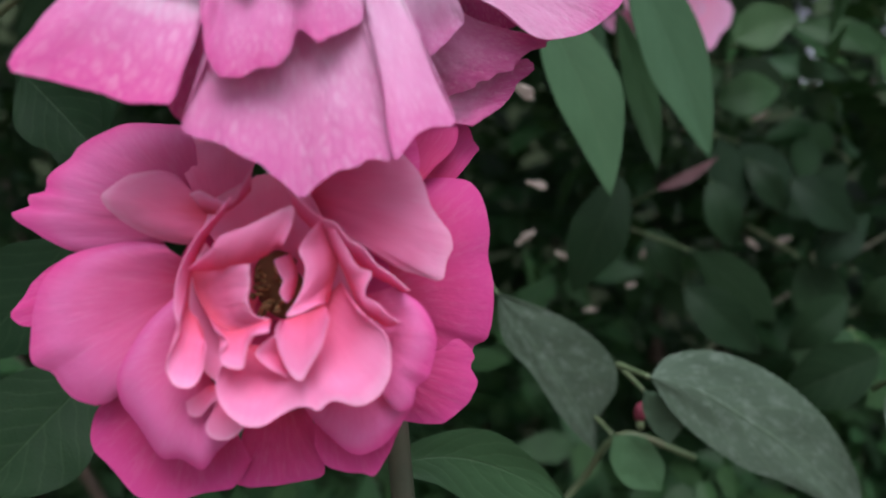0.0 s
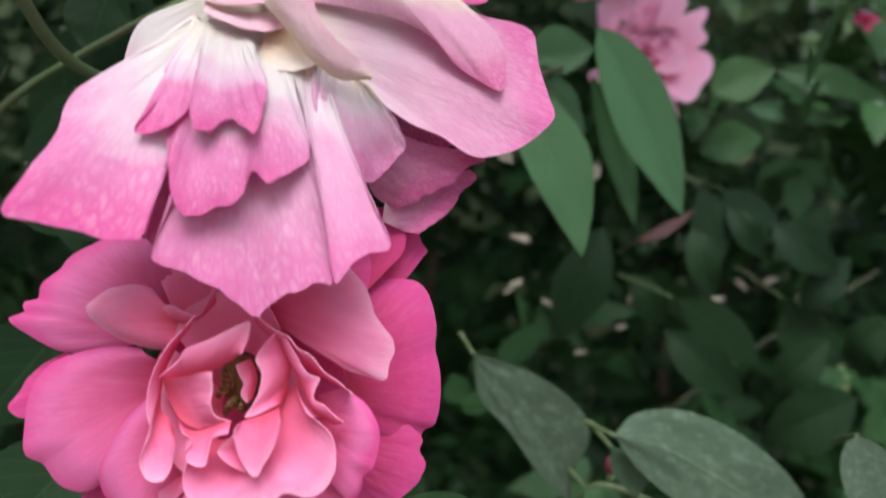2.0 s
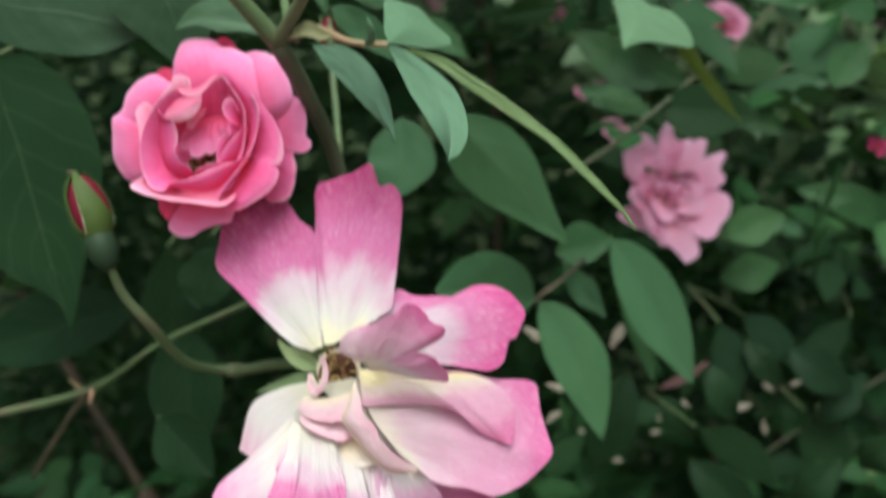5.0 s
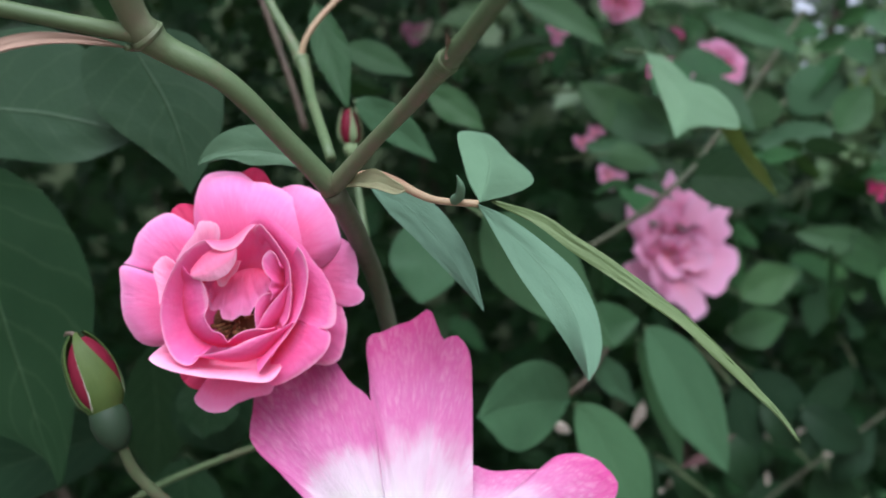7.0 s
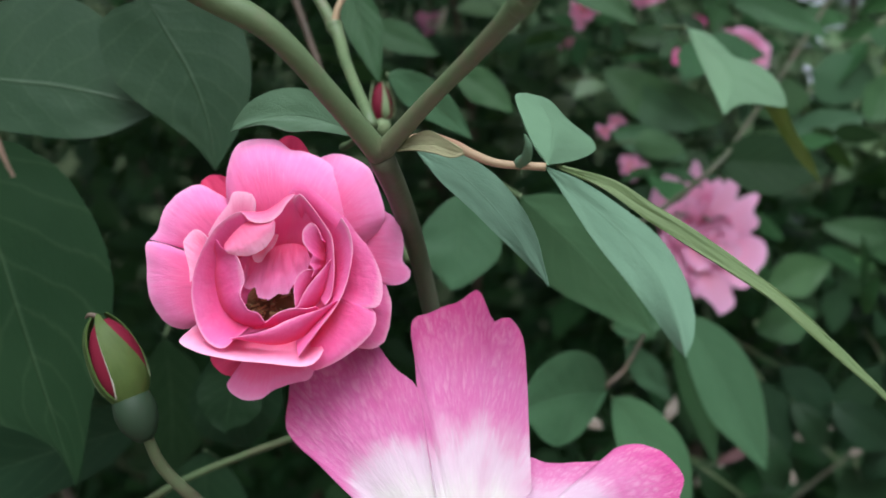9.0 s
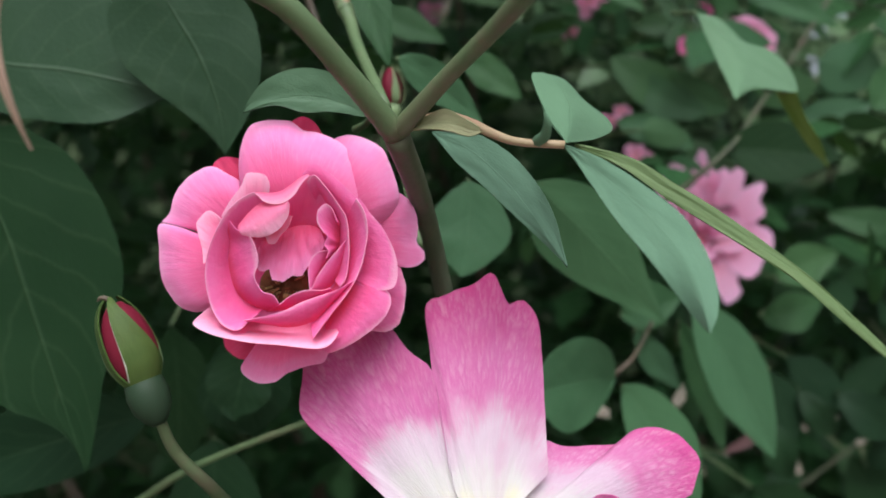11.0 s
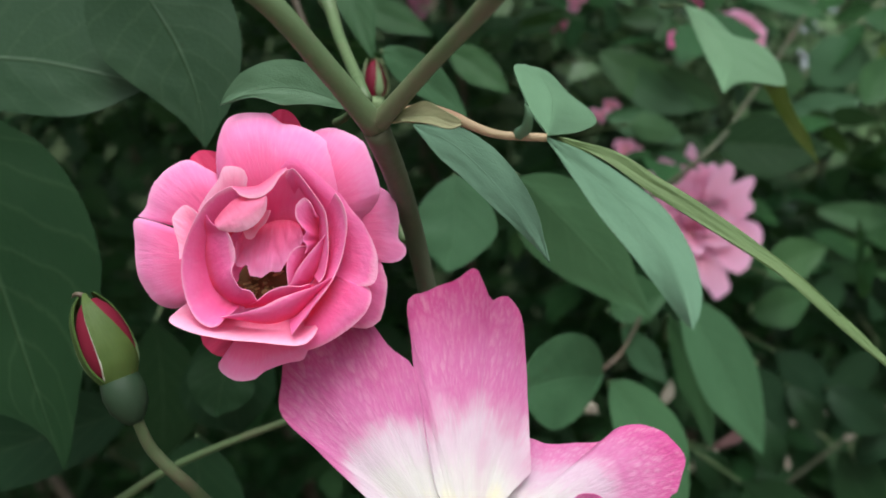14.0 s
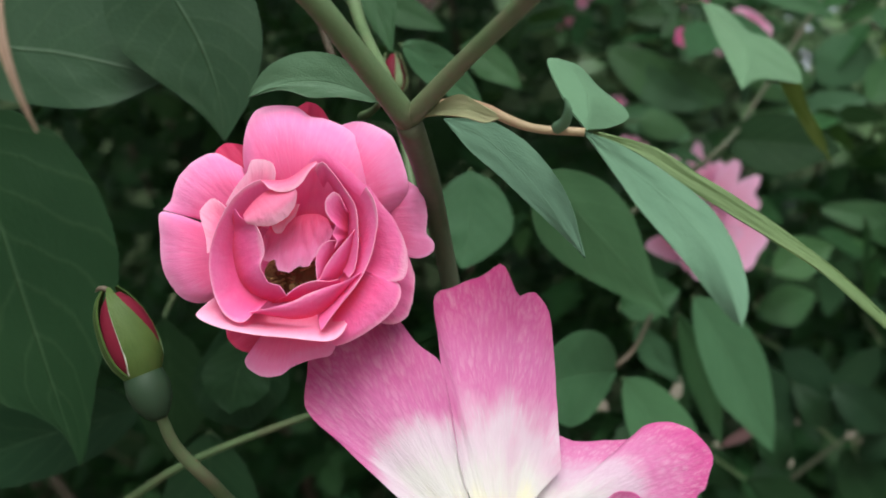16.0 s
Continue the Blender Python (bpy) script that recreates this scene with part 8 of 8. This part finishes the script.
def scatter(name, label, count, seed, box, size, material, grid=(5, 12), keep=None):
    """Many compound rose leaves joined in one mesh: leaflets in fives and threes on bent twigs."""
    rng = random.Random(seed)
    verts, faces, uvs = [], [], []
    (x0, x1), (y0, y1), (z0, z1) = box
    nu, nv = grid
    made = 0
    mid, half = Vector(((x0 + x1) / 2, (y0 + y1) / 2, (z0 + z1) / 2)), Vector(((x1 - x0) / 2, (y1 - y0) / 2, (z1 - z0) / 2))
    while made < count:
        c = Vector((rng.uniform(x0, x1), rng.uniform(y0, y1), rng.uniform(z0, z1)))
        e = c - mid
        if abs(e.x / half.x) ** 2.6 + (abs(e.y / half.y) ** 2.6 if e.y > 0 else 0.0) + abs(e.z / half.z) ** 2.6 > 1.0 + 0.9 * noise.noise(c * 3.0):
            continue
        if keep and not keep(c, rng):
            continue
        made += 1
        heading = Vector((rng.gauss(0, 1), rng.gauss(-0.5, 0.6), rng.gauss(-0.3, 0.5))).normalized()
        up = Vector((rng.gauss(0, 0.5), rng.gauss(-0.75, 0.45), rng.gauss(0.9, 0.4)))
        side = heading.cross(up).normalized()
        up = side.cross(heading).normalized()
        L = rng.uniform(*size)
        n = rng.choice((3, 5, 5))
        spots = [(heading * L * 0.55, heading, 1.0)]
        for k in range((n - 1) // 2):
            for s in (-1, 1):
                spots.append((heading * L * (0.25 - 0.62 * k), (heading * 0.55 + side * s).normalized(), 0.85 - 0.1 * k))
        for foot, d, scale in spots:
            le, wd = L * scale * rng.uniform(0.85, 1.15), L * scale * rng.uniform(0.24, 0.33)
            s = d.cross((up + Vector((rng.gauss(0, 0.25), rng.gauss(0, 0.25), rng.gauss(0, 0.25)))).normalized()).normalized()
            nrm = s.cross(d).normalized()
            bend, fold = rng.uniform(-0.05, 0.3), rng.uniform(0.0, 0.35)
            first = len(verts)
            for i in range(nv):
                v = i / (nv - 1)
                w = wd * (math.sin(math.pi * v**0.68) ** 0.92 if 0 < v < 1 else 0.0)
                for j in range(nu):
                    u = -1 + 2 * j / (nu - 1)
                    p = c + foot + d * (le * v) - nrm * (bend * le * v * v) + s * (w * u * (1.07 if i % 2 else 0.95)) + nrm * (fold * abs(u) * w)
                    verts.append(p)
                    uvs.append((0.5 + 0.5 * u, v))
            for i in range(nv - 1):
                for j in range(nu - 1):
                    a = first + i * nu + j
                    faces.append((a, a + 1, a + nu + 1, a + nu))
    me = bpy.data.meshes.new(name)
    me.from_pydata(verts, [], faces)
    lay = me.uv_layers.new(name="UVMap")
    idx = np.zeros(len(me.loops), dtype=np.int32)
    me.loops.foreach_get("vertex_index", idx)
    lay.data.foreach_set("uv", np.array(uvs, dtype=np.float32)[idx].ravel())
    for f in me.polygons:
        f.use_smooth = True
    me.materials.append(material)
    return tagged(new(name, me), label, "foliage", kind="stuff")


def behind(c, rng):
    """Leaves grow where the bush is: thinner towards the open upper side, and cut away low in front and in the left
    hollow so these gaps fall into shade.
    """
    if c.z > 1.36 + 0.5 * (c.y - 0.3) and rng.random() < 0.35:
        return False
    if c.z < 1.27 and c.x > -0.45 and c.y < 0.66 and rng.random() < 0.85:
        return False
    if -0.34 < c.x < -0.03 and 1.16 < c.z < 1.41 and c.y < 0.66 and rng.random() < 0.85:
        return False
    return c.y > 0.31 + 0.15 * max(0.0, -c.x)


scatter("bush_foliage", "dense dark green rose leaves filling the bush behind the blooms", 2500, 11, ((-0.62, 0.82), (0.32, 0.88), (0.72, 1.92)), (0.020, 0.036), LEAF_FAR_SHADED, grid=(5, 10), keep=behind)
scatter("bush_foliage", "dark green rose leaves at the back of the bush", 10500, 12, ((-1.35, 1.65), (0.70, 1.45), (-0.05, 2.35)), (0.028, 0.048), LEAF_FAR_SHADED, grid=(3, 6), keep=lambda c, rng: c.z < 1.47 or c.x < 0.25 or rng.random() < 0.22)
scatter("bush_foliage", "rose leaves high in the bush, coloured lighter as if lit", 900, 16, ((0.0, 0.72), (0.42, 0.80), (1.34, 1.66)), (0.015, 0.028), LEAF_HIGH_LIT, grid=(5, 9))
scatter("bush_foliage", "dark green rose leaves low in the bush", 1300, 13, ((-0.7, 0.8), (0.26, 0.95), (0.03, 1.05)), (0.026, 0.042), LEAF_FAR_SHADED, grid=(3, 8))
# canopy out of view, added only to block light from above
scatter("bush_foliage", "unseen rose leaves added above the blooms to shade the bush", 760, 14, ((-0.8, 0.15), (0.10, 0.5), (1.50, 1.95)), (0.034, 0.055), LEAF_FAR_SHADED, keep=lambda c, rng: rng.random() < 1.0 - 0.5 * (c.x + 0.75) / 1.2)
# foliage out of view, added to block light from the left
scatter("bush_foliage", "unseen rose leaves added at the left side for shade", 170, 15, ((-0.6, -0.19), (-0.06, 0.16), (0.95, 1.6)), (0.034, 0.055), LEAF_FAR_SHADED)
rng = random.Random(5)
for i in range(26):
    x, y = rng.uniform(-0.5, 0.8), rng.uniform(0.72, 1.2)
    p = [Vector((x, y, 0.0))]
    lean = Vector((rng.gauss(0, 0.10), rng.gauss(-0.02, 0.05), 0.45))
    for k in range(4):
        p.append(p[-1] + lean + Vector((rng.gauss(0, 0.04), rng.gauss(0, 0.04), 0)))
    cane("rose_cane", p, [0.006, 0.002], TWIG if i % 3 else CANE_OLD, "tall woody rose cane deep in the bush", knots=(0.3, 0.6))


def scrap(at, size, seed):
    ob = thing("fallen_petal", at, "small crumpled cream petal caught among the leaves", "petal", "fallen petals")
    rng = random.Random(seed)
    a = rng.uniform(0, 6.28)
    d = Vector((math.cos(a), 0.3 * rng.uniform(-1, 1), math.sin(a))) * size
    petal(ob, DEBRIS, -d, Vector((0, -size * 0.4, 0)), d, [size * k for k in (0.25, 0.38, 0.36, 0.2)], [size * k for k in (0.22, 0.34, 0.38, 0.2)], cup=-size * 0.35, ruffle=size * 0.5, ragged=2.5, seed=seed, n=(10, 11), name="petal_sheet")


scrap((0.0251, 0.2600, 1.2490), 5.2, 20)
scrap((0.0597, 0.2900, 1.2457), 6, 21)
scrap((0.0340, 0.3000, 1.2231), 4.1, 22)
scrap((0.0473, 0.3300, 1.1973), 3.4, 23)
scrap((0.0865, 0.3600, 1.1982), 3, 24)
scrap((0.1558, 0.4200, 1.2028), 3.8, 25)
scrap((0.1530, 0.4200, 1.1802), 3.8, 26)
scrap((0.2023, 0.4400, 1.1836), 3.8, 27)
scrap((0.0327, 0.3300, 1.2047), 4.5, 28)
scrap((0.1712, 0.4200, 1.2046), 4.5, 29)
scrap((0.0898, 0.4000, 1.1826), 3, 30)
scrap((0.0673, 0.3800, 1.1724), 3, 31)
scrap((0.1603, 0.4200, 1.2673), 5.2, 32)
scrap((0.1939, 0.4200, 1.1992), 5.2, 33)
scrap((0.1908, 0.4300, 1.1896), 3.8, 34)
scrap((0.1363, 0.4000, 1.1954), 4.5, 35)
scrap((0.1027, 0.3800, 1.2008), 3, 36)
scrap((-0.0180, 0.4200, 1.4366), 6.8, 37)
scrap((0.0704, 0.4200, 1.3715), 3.8, 38)
